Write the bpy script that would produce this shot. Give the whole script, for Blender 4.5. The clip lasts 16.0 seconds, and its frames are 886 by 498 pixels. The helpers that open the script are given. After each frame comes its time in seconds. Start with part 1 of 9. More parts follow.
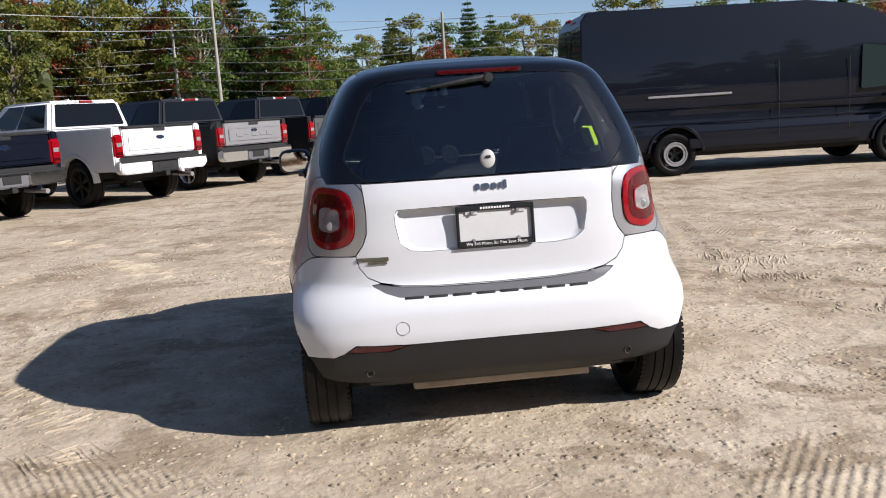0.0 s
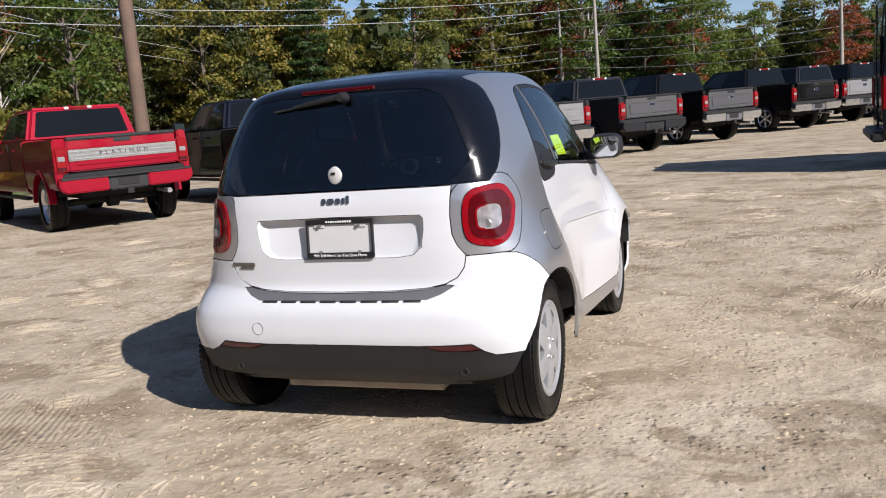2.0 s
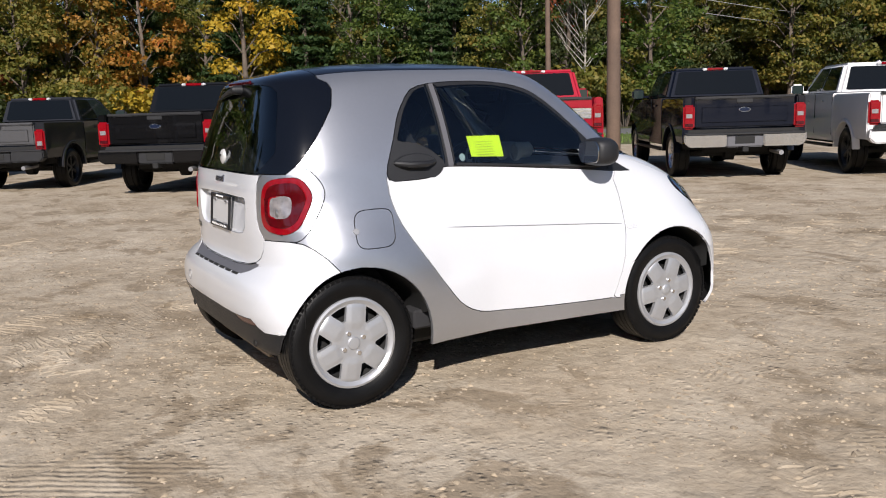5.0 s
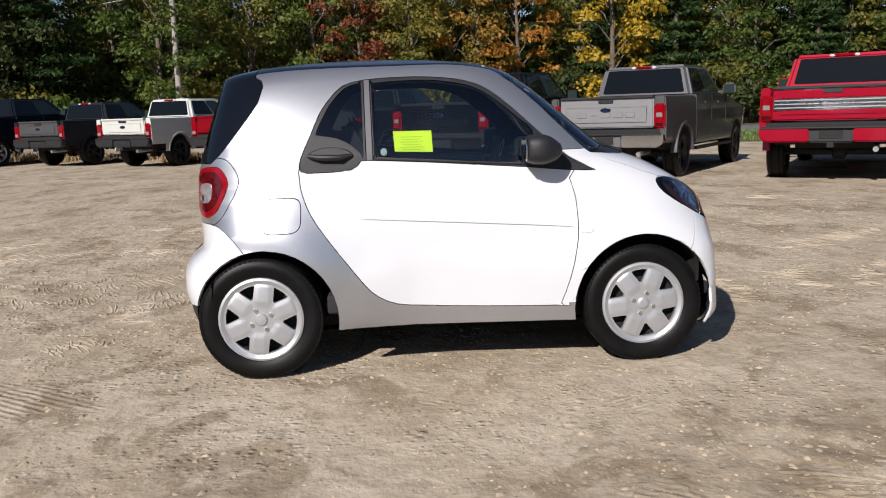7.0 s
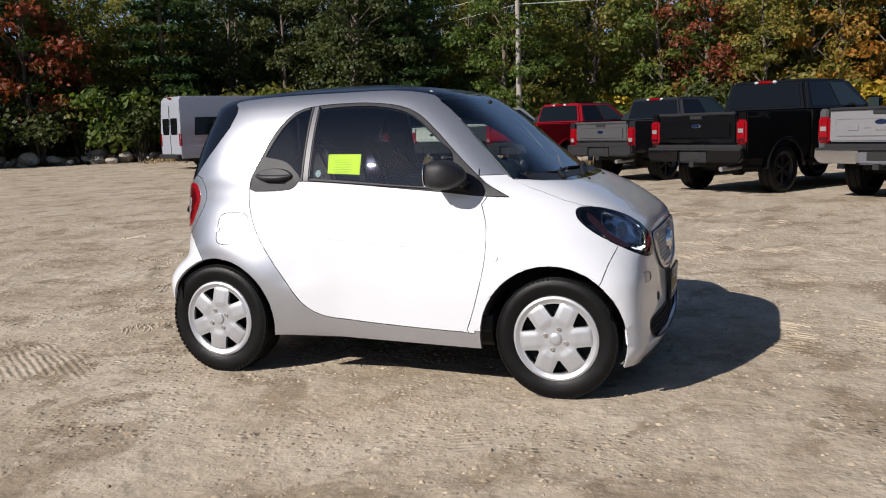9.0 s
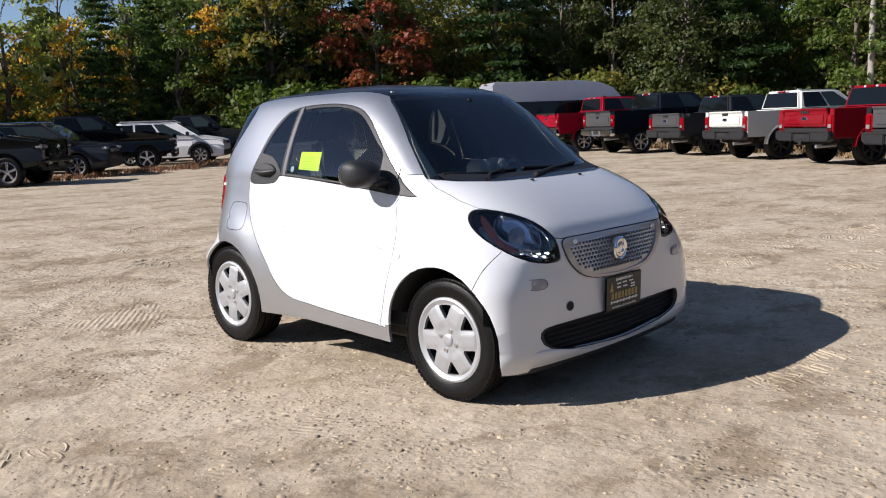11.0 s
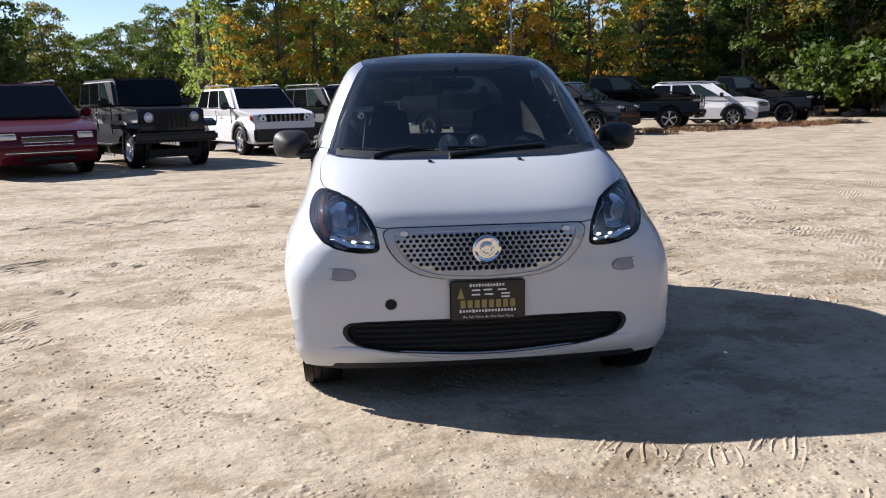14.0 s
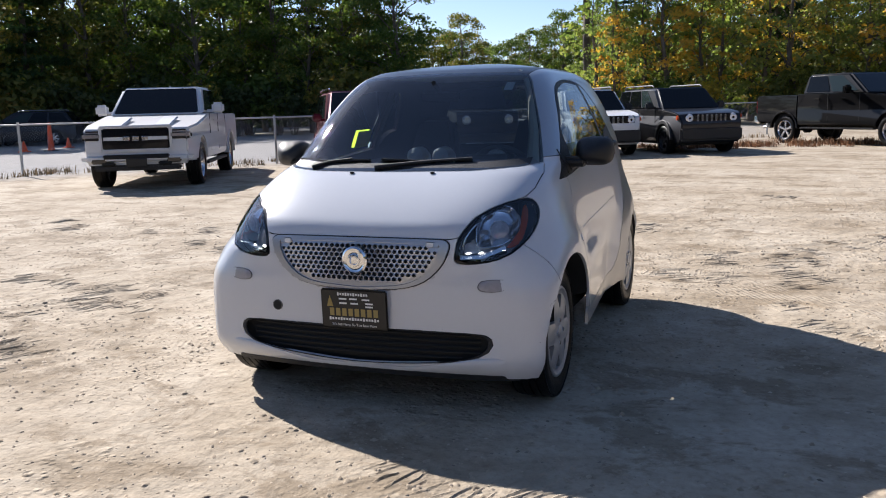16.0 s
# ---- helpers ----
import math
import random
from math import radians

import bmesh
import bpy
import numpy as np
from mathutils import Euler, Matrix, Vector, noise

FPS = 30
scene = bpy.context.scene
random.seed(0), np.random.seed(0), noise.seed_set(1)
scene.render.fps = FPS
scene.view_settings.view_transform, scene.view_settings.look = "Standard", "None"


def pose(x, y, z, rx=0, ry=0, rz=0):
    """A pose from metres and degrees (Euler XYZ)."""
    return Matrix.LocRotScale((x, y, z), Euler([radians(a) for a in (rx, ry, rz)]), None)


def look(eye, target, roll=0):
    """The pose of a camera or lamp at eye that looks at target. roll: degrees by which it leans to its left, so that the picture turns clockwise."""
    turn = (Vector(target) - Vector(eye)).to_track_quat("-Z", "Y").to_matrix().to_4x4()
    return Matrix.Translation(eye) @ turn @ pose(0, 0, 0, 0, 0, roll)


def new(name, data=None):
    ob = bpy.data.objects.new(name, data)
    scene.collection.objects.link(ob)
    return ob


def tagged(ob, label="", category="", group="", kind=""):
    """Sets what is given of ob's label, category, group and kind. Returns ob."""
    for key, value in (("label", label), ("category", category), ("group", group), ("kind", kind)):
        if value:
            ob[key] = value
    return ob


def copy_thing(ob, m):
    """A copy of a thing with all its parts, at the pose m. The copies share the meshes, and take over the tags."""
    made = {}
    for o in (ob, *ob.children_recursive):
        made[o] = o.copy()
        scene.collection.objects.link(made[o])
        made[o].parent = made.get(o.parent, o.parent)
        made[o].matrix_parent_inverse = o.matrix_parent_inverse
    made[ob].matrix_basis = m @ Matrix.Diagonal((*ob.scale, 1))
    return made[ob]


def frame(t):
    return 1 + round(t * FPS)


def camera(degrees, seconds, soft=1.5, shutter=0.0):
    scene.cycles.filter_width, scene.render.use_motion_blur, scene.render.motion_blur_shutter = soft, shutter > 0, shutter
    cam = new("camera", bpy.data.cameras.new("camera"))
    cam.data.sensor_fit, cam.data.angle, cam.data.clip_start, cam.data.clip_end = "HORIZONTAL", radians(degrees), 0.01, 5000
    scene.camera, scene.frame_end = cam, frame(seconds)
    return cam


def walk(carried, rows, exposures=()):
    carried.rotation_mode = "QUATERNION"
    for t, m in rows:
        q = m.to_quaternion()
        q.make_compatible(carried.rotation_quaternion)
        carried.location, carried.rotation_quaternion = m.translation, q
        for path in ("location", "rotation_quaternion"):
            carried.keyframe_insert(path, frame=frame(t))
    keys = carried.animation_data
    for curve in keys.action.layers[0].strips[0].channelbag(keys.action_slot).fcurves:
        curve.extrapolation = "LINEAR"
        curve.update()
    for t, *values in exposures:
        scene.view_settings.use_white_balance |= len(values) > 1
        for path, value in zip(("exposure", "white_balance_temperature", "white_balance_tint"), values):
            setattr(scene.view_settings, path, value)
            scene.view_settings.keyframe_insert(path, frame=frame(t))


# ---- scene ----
cam = camera(54.8, 16.0, soft=1.05)
PATH = [
    (0, (-0.504, -4.583, 1.3), (-0.32, -2.616, 0.983), -3.6),
    (0.5, (0.043, -4.615, 1.296), (0.003, -2.64, 0.982), -3.9),
    (1, (0.602, -4.611, 1.3), (0.33, -2.654, 0.99), -4.8),
    (1.5, (1.129, -4.492, 1.314), (0.631, -2.581, 1.003), -5.1),
    (2, (1.689, -4.388, 1.314), (0.971, -2.546, 1.006), -4.8),
    (2.5, (2.156, -4.147, 1.304), (1.213, -2.411, 0.993), -4.4),
    (3, (2.675, -3.954, 1.302), (1.498, -2.368, 0.985), -3.5),
    (3.5, (3.087, -3.631, 1.294), (1.723, -2.206, 0.965), -2.6),
    (4, (3.531, -3.288, 1.302), (2.039, -1.997, 0.979), -2.0),
    (4.5, (3.882, -2.882, 1.301), (2.274, -1.736, 0.981), -1.8),
    (4.7, (3.995, -2.671, 1.302), (2.342, -1.591, 0.98), -1.7),
    (5.4, (4.416, -2.002, 1.283), (2.613, -1.194, 0.97), -1.8),
    (6.1, (4.721, -1.259, 1.251), (2.803, -0.78, 0.95), -2.1),
    (6.8, (4.862, -0.488, 1.247), (2.894, -0.308, 0.937), -2.0),
    (7, (4.856, -0.269, 1.27), (2.885, -0.159, 0.948), -1.8),
    (7.5, (4.904, 0.281, 1.269), (2.934, 0.208, 0.933), -1.4),
    (8, (4.799, 0.813, 1.248), (2.849, 0.509, 0.922), -1.6),
    (8.5, (4.725, 1.356, 1.249), (2.818, 0.834, 0.948), -1.8),
    (8.7, (4.68, 1.573, 1.283), (2.796, 0.968, 0.99), -1.8),
    (9.4, (4.509, 2.322, 1.301), (2.729, 1.451, 1.025), -1.9),
    (10.1, (4.198, 3.006, 1.298), (2.553, 1.904, 1.016), -1.9),
    (10.8, (3.697, 3.564, 1.296), (2.237, 2.229, 1.001), -2.0),
    (11, (3.551, 3.731, 1.317), (2.159, 2.326, 1.021), -2.1),
    (11.5, (3.082, 4.037, 1.301), (1.864, 2.48, 0.994), -2.1),
    (12, (2.634, 4.364, 1.299), (1.612, 2.675, 0.978), -1.6),
    (12.5, (2.115, 4.534, 1.284), (1.297, 2.741, 0.94), -0.8),
    (13, (1.584, 4.718, 1.28), (0.971, 2.846, 0.936), -0.2),
    (13.5, (1.045, 4.809, 1.276), (0.651, 2.879, 0.93), -0.6),
    (14, (0.481, 4.848, 1.287), (0.303, 2.886, 0.939), -1.2),
    (14.5, (-0.08, 4.862, 1.294), (-0.018, 2.893, 0.95), -1.1),
    (15, (-0.629, 4.796, 1.297), (-0.328, 2.848, 0.96), -1.4),
    (15.5, (-1.197, 4.741, 1.301), (-0.662, 2.845, 0.96), -1.6),
    (16, (-1.729, 4.59, 1.3), (-0.989, 2.76, 0.974), -1.6),
]
EXPOSURES = [(0.0, 0.72, 6250, 14), (2.5, 0.56, 6270, 14), (3.5, 0.50, 6300, 14), (5.0, 0.36, 6350, 14), (8.5, 0.32, 6350, 14), (11.0, 0.64, 6250, 14), (12.5, 0.92, 6200, 14), (16.0, 1.02, 6100, 14)]
walk(cam, [(t, look(eye, target, roll)) for t, eye, target, roll in PATH], EXPOSURES)


# ---- light ----
SUN_FROM = Vector((2.0, -1.15, 1.48)).normalized()      # the car's shadow falls to its left and ahead
world = bpy.data.worlds.new("sky")
scene.world = world
world.use_nodes = True
_wn = world.node_tree.nodes
_sky = _wn.new("ShaderNodeTexSky")
_sky.sky_type, _sky.sun_disc = "NISHITA", False
_sky.sun_elevation = math.asin(SUN_FROM.z)
_sky.sun_rotation = math.atan2(SUN_FROM.x, SUN_FROM.y)
_sky.air_density, _sky.dust_density, _sky.ozone_density = 0.75, 0.3, 1.5
world.node_tree.links.new(_sky.outputs[0], _wn["Background"].inputs[0])
_wn["Background"].inputs[1].default_value = 0.066
sun_data = bpy.data.lights.new("sun", "SUN")
sun_data.energy, sun_data.angle, sun_data.color = 5.0, radians(0.53), (1.0, 0.94, 0.85)
sun = new("sun", sun_data)
sun.matrix_world = look(SUN_FROM * 60, (0, 0, 0))


# ---- materials ----
def mat(name, color, rough=0.5, metal=0.0, spec=0.5, coat=0.0, vary=0.0, scale=8.0, bump=0.0, bump_scale=60.0,
        emit=0.0, trans=0.0, ior=1.45, alpha=1.0, sheen=0.0, island=0.0):
    """A principled material; vary shifts the colour with two noises, bump adds fine relief."""
    m = bpy.data.materials.new(name)
    m.use_nodes = True
    nt = m.node_tree
    n, l = nt.nodes, nt.links
    b = n["Principled BSDF"]
    c = (*color, 1.0)
    b.inputs["Base Color"].default_value = c
    b.inputs["Roughness"].default_value = rough
    b.inputs["Metallic"].default_value = metal
    b.inputs["Specular IOR Level"].default_value = spec
    b.inputs["Coat Weight"].default_value = coat
    b.inputs["Coat Roughness"].default_value = 0.03
    b.inputs["IOR"].default_value = ior
    b.inputs["Transmission Weight"].default_value = trans
    b.inputs["Alpha"].default_value = alpha
    if emit:
        b.inputs["Emission Color"].default_value = c
        b.inputs["Emission Strength"].default_value = emit
    if vary or bump or island:
        tc = n.new("ShaderNodeTexCoord")
        big = n.new("ShaderNodeTexNoise")
        big.inputs["Scale"].default_value, big.inputs["Detail"].default_value = scale, 6.0
        l.new(tc.outputs["Object"], big.inputs["Vector"])
        fine = n.new("ShaderNodeTexNoise")
        fine.inputs["Scale"].default_value, fine.inputs["Detail"].default_value = bump_scale, 3.0
        l.new(tc.outputs["Object"], fine.inputs["Vector"])
        if vary or island:
            add = n.new("ShaderNodeMath")
            add.operation = "MULTIPLY_ADD"
            l.new(fine.outputs[0], add.inputs[0])
            add.inputs[1].default_value = 0.4
            l.new(big.outputs[0], add.inputs[2])
            mr = n.new("ShaderNodeMapRange")
            mr.inputs[1].default_value, mr.inputs[2].default_value = 0.35, 1.05
            mr.inputs[3].default_value, mr.inputs[4].default_value = 1.0 - vary, 1.0 + vary
            l.new(add.outputs[0], mr.inputs[0])
            val = mr.outputs[0]
            if island:
                geo = n.new("ShaderNodeNewGeometry")
                mi = n.new("ShaderNodeMapRange")
                mi.inputs[3].default_value, mi.inputs[4].default_value = 1.0 - island, 1.0 + island
                l.new(geo.outputs["Random Per Island"], mi.inputs[0])
                mm = n.new("ShaderNodeMath")
                mm.operation = "MULTIPLY"
                l.new(val, mm.inputs[0])
                l.new(mi.outputs[0], mm.inputs[1])
                val = mm.outputs[0]
            mix = n.new("ShaderNodeVectorMath")
            mix.operation = "SCALE"
            mix.inputs[0].default_value = color
            l.new(val, mix.inputs["Scale"])
            l.new(mix.outputs[0], b.inputs["Base Color"])
            rr = n.new("ShaderNodeMapRange")
            rr.inputs[3].default_value, rr.inputs[4].default_value = max(0, rough - 0.5 * vary * rough), min(1, rough + 0.5 * vary * rough + 0.02)
            l.new(big.outputs[0], rr.inputs[0])
            l.new(rr.outputs[0], b.inputs["Roughness"])
        if bump:
            bp = n.new("ShaderNodeBump")
            bp.inputs["Strength"].default_value, bp.inputs["Distance"].default_value = 1.0, bump
            l.new(fine.outputs[0], bp.inputs["Height"])
            l.new(bp.outputs[0], b.inputs["Normal"])
    return m


def paint(name, color, metal=0.0, rough=0.3):
    return mat(name, color, 0.42 if metal else 0.5, metal, 0.06, 0.55, 0.05, 3.0)


M_WHITE = mat("white_paint", (0.575, 0.59, 0.62), 0.28, coat=0.9, vary=0.03, scale=2.5)
M_SILVER = mat("silver_paint", (0.43, 0.44, 0.47), 0.32, 0.8, coat=0.5, vary=0.05, scale=3.0)
M_BLACKGLOSS = mat("gloss_black", (0.004, 0.005, 0.008), 0.10, spec=0.35, coat=0.2, vary=0.1, scale=5)
M_ROOFBLACK = mat("roof_black", (0.006, 0.007, 0.011), 0.28, spec=0.35, coat=0.3, vary=0.15, scale=4)
M_BLACKPLASTIC = mat("black_plastic", (0.013, 0.0135, 0.0155), 0.5, vary=0.2, scale=12, bump=0.0006, bump_scale=900)
M_TRIM = mat("trim_grey", (0.10, 0.10, 0.11), 0.45, vary=0.1)
M_UNDER = mat("underside", (0.012, 0.012, 0.012), 0.8, vary=0.3)
M_RUBBER = mat("tyre_rubber", (0.004, 0.004, 0.0043), 0.42, spec=0.22, vary=0.3, scale=14, bump=0.001, bump_scale=220)
M_RIM = mat("hubcap_silver", (0.43, 0.44, 0.46), 0.40, 0.6, vary=0.08, scale=10)
M_RIMDARK = mat("dark_alloy", (0.03, 0.03, 0.032), 0.35, 0.6, vary=0.1)
M_ALLOY = mat("bright_alloy", (0.6, 0.6, 0.62), 0.25, 0.9, vary=0.08)
M_CHROME = mat("chrome", (0.75, 0.76, 0.78), 0.12, 1.0, vary=0.05)
M_STEEL = mat("dull_steel", (0.33, 0.33, 0.34), 0.45, 0.8, vary=0.15)
M_RED_LENS = mat("red_lens", (0.20, 0.002, 0.006), 0.10, coat=0.4, vary=0.2, scale=30)
M_RED_MID = mat("inner_red_lens", (0.065, 0.002, 0.004), 0.08, coat=0.4, vary=0.3, scale=25)
M_RED_DARK = mat("dark_red_lens", (0.055, 0.002, 0.005), 0.1, coat=0.6, vary=0.2)
M_CLEAR_LENS = mat("clear_lens", (0.75, 0.75, 0.77), 0.12, 0.35, coat=0.8, vary=0.25, scale=60)
M_MARKER = mat("marker_lens", (0.30, 0.295, 0.33), 0.16, 0.1, coat=0.5, vary=0.1, scale=60)
M_REVERSE = mat("reversing_lens", (0.33, 0.31, 0.32), 0.15, 0.45, coat=0.8, vary=0.4, scale=40)
M_AMBER = mat("amber_lens", (0.58, 0.085, 0.017), 0.12, coat=0.6)
M_REFLECTOR = mat("lamp_reflector", (0.74, 0.76, 0.80), 0.14, 1.0, vary=0.1, scale=30)
M_LAMP_DARK = mat("lamp_housing", (0.015, 0.015, 0.018), 0.18, coat=0.8)
M_LAMP_INNER = mat("lamp_inner_chrome", (0.62, 0.62, 0.64), 0.38, 0.5, vary=0.35, scale=30)
M_LED = mat("daylight_led", (1.0, 0.97, 0.9), 0.3, emit=2.2)
M_DIALWHITE = mat("white_plastic", (0.72, 0.72, 0.7), 0.4)
M_YELLOW = mat("yellow_card", (0.62, 0.78, 0.03), 0.7, vary=0.05)
M_MIRROR = mat("mirror", (0.85, 0.87, 0.9), 0.02, 1.0)
M_CARDINK = mat("card_ink", (0.42, 0.50, 0.05), 0.8)
M_PAPER = mat("paper", (0.75, 0.75, 0.74), 0.8, vary=0.05)
M_PLATE_BLACK = mat("plate_black", (0.012, 0.012, 0.013), 0.35, vary=0.1)
M_GOLD = mat("gold_print", (0.32, 0.24, 0.08), 0.5)
M_BADGE = mat("badge_dark_chrome", (0.22, 0.23, 0.26), 0.25, 0.9)
M_SEAT = mat("dark_cloth", (0.02, 0.02, 0.022), 0.9, vary=0.3, bump=0.001, bump_scale=300)
M_DASH = mat("dash_plastic", (0.028, 0.028, 0.03), 0.6, vary=0.2, bump=0.0006, bump_scale=500)
M_BEIGE = mat("pale_trim", (0.55, 0.55, 0.48), 0.7, vary=0.05)
M_TINT = mat("tinted_glass", (0.004, 0.005, 0.006), 0.04, spec=0.32)
M_TINTG = mat("light_tinted_glass", (0.020, 0.030, 0.030), 0.05, spec=0.4)
M_BLUEOVAL = mat("badge_blue", (0.006, 0.012, 0.035), 0.2, coat=0.5)


def glass(name, tint, rough=0.0):
    """Thin pane: mostly clear, with a mirror sheen."""
    m = bpy.data.materials.new(name)
    m.use_nodes = True
    n, l = m.node_tree.nodes, m.node_tree.links
    n.remove(n["Principled BSDF"])
    tr, gl, mx, fr = (n.new("ShaderNodeBsdfTransparent"), n.new("ShaderNodeBsdfGlossy"), n.new("ShaderNodeMixShader"), n.new("ShaderNodeFresnel"))
    tr.inputs[0].default_value = (*tint, 1)
    gl.inputs[0].default_value = (0.95, 0.97, 1.0, 1)
    gl.inputs["Roughness"].default_value = rough
    fr.inputs[0].default_value = 1.75
    l.new(fr.outputs[0], mx.inputs[0])
    l.new(tr.outputs[0], mx.inputs[1])
    l.new(gl.outputs[0], mx.inputs[2])
    l.new(mx.outputs[0], n["Material Output"].inputs[0])
    return m


M_GLASS = glass("car_glass", (0.74, 0.80, 0.78))
M_GLASS_DARK = glass("privacy_glass", (0.42, 0.47, 0.48))
M_LENSGLASS = glass("lamp_glass", (0.93, 0.94, 0.96))


# ---- mesh helpers ----
def mesh_of(bm, name, mats, smooth=None):
    me = bpy.data.meshes.new(name)
    bm.normal_update()
    bm.to_mesh(me)
    bm.free()
    for m in mats if isinstance(mats, (list, tuple)) else [mats]:
        me.materials.append(m)
    if smooth is not None:
        me.polygons.foreach_set("use_smooth", [True] * len(me.polygons))
        if smooth < 180:
            me.set_sharp_from_angle(angle=radians(smooth))
    return me


def part(name, bm, material, parent=None, label="", smooth=35):
    ob = new(name, mesh_of(bm, name, material, smooth))
    if parent is not None:
        ob.parent = parent
    if label:
        ob["label"] = label
    return ob


def thing(name, label, category, group="", kind="", m=None):
    ob = new(name)
    ob.empty_display_size = 0.2
    if m is not None:
        ob.matrix_world = m
    return tagged(ob, label, category, group, kind)


def bevel(bm, w, segs=2, angle=30):
    if w <= 0:
        return bm
    es = [e for e in bm.edges if len(e.link_faces) == 2 and e.calc_face_angle(0) > radians(angle)]
    if es:
        bmesh.ops.bevel(bm, geom=es, offset=w, segments=segs, affect="EDGES", clamp_overlap=True)
    return bm


def box(c, s, w=0.0, segs=2, bm=None, rot=None):
    b = bmesh.new()
    bmesh.ops.create_cube(b, size=1.0)
    for v in b.verts:
        v.co = Vector((v.co.x * s[0], v.co.y * s[1], v.co.z * s[2]))
    bevel(b, w, segs)
    if rot is not None:
        bmesh.ops.transform(b, matrix=Euler([radians(a) for a in rot]).to_matrix().to_4x4(), verts=b.verts)
    bmesh.ops.translate(b, vec=c, verts=b.verts)
    return join(bm, b)


def join(a, b):
    """Adds bmesh b to a, or gives b."""
    if a is None:
        return b
    me = bpy.data.meshes.new("tmp")
    b.to_mesh(me)
    b.free()
    a.from_mesh(me)
    bpy.data.meshes.remove(me)
    return a


def prism(poly, axis, a, b, w=0.0, segs=2, bm=None):
    """poly: closed outline. axis 'x': points are (y, z), from x=a to x=b; 'y': (x, z); 'z': (x, y)."""
    m = bmesh.new()

    def at(p, d):
        return {"x": (d, p[0], p[1]), "y": (p[0], d, p[1]), "z": (p[0], p[1], d)}[axis]
    lo = [m.verts.new(at(p, a)) for p in poly]
    hi = [m.verts.new(at(p, b)) for p in poly]
    n = len(poly)
    m.faces.new(lo)
    m.faces.new(hi[::-1])
    for i in range(n):
        m.faces.new((lo[i], hi[i], hi[(i + 1) % n], lo[(i + 1) % n]))
    bmesh.ops.recalc_face_normals(m, faces=m.faces)
    bevel(m, w, segs)
    return join(bm, m)


def cyl(p0, p1, r0, r1=None, segs=16, bm=None, caps=True):
    r1 = r0 if r1 is None else r1
    p0, p1 = Vector(p0), Vector(p1)
    d = p1 - p0
    b = bmesh.new()
    bmesh.ops.create_cone(b, cap_ends=caps, segments=segs, radius1=r0, radius2=r1, depth=d.length)
    q = Vector((0, 0, 1)).rotation_difference(d.normalized()).to_matrix().to_4x4()
    bmesh.ops.transform(b, matrix=Matrix.Translation((p0 + p1) / 2) @ q, verts=b.verts)
    return join(bm, b)


def lathe(profile, segs=32, axis="x", bm=None, close=False):
    """profile: (along, radius) points turned about an axis through the origin."""
    b = bmesh.new()
    rings = []
    for s in range(segs):
        a = 2 * math.pi * s / segs
        c, d = math.cos(a), math.sin(a)
        rings.append([b.verts.new((h, r * c, r * d) if axis == "x" else ((r * c, h, r * d) if axis == "y" else (r * c, r * d, h))) for h, r in profile])
    n = len(profile)
    for s in range(segs):
        p, q = rings[s], rings[(s + 1) % segs]
        for i in range(n if close else n - 1):
            j = (i + 1) % n
            b.faces.new((p[i], q[i], q[j], p[j]))
    bmesh.ops.remove_doubles(b, verts=b.verts, dist=1e-5)
    bmesh.ops.recalc_face_normals(b, faces=b.faces)
    return join(bm, b)


def tube(points, r, segs=8, bm=None):
    b = bmesh.new()
    pts = [Vector(p) for p in points]
    prev = None
    for i, p in enumerate(pts):
        d = (pts[min(i + 1, len(pts) - 1)] - pts[max(i - 1, 0)]).normalized()
        side = d.cross(Vector((0, 0, 1)))
        side = side.normalized() if side.length > 1e-4 else Vector((1, 0, 0))
        up = side.cross(d)
        rr = r[i] if isinstance(r, (list, tuple)) else r
        ring = [b.verts.new(p + rr * (math.cos(2 * math.pi * k / segs) * side + math.sin(2 * math.pi * k / segs) * up)) for k in range(segs)]
        if prev:
            for k in range(segs):
                b.faces.new((prev[k], prev[(k + 1) % segs], ring[(k + 1) % segs], ring[k]))
        else:
            b.faces.new(ring)
        prev = ring
    b.faces.new(prev[::-1])
    bmesh.ops.recalc_face_normals(b, faces=b.faces)
    return join(bm, b)


def text_mesh(body, size, depth=0.001, spacing=1.0):
    """Raised letters in the built-in font, in the x-z plane, facing -y, centred."""
    cu = bpy.data.curves.new("text", "FONT")
    cu.body, cu.size, cu.extrude, cu.align_x, cu.align_y = body, size, depth, "CENTER", "CENTER"
    cu.space_character, cu.resolution_u = spacing, 3
    ob = bpy.data.objects.new("text", cu)
    me = bpy.data.meshes.new_from_object(ob)
    bpy.data.objects.remove(ob)
    bpy.data.curves.remove(cu)
    b = bmesh.new()
    b.from_mesh(me)
    bpy.data.meshes.remove(me)
    bmesh.ops.transform(b, matrix=pose(0, 0, 0, 90), verts=b.verts)
    return b


def moved(bm, m):
    bmesh.ops.transform(bm, matrix=m, verts=bm.verts)
    return bm


def smooth_poly(pts, per=4):
    """A closed Catmull-Rom outline through pts."""
    out, n = [], len(pts)
    for i in range(n):
        p0, p1, p2, p3 = (np.array(pts[(i + k) % n], float) for k in (-1, 0, 1, 2))
        for s in range(per):
            t = s / per
            out.append(tuple(0.5 * (2 * p1 + (p2 - p0) * t + (2 * p0 - 5 * p1 + 4 * p2 - p3) * t * t + (3 * p1 - p0 - 3 * p2 + p3) * t ** 3)))
    return out


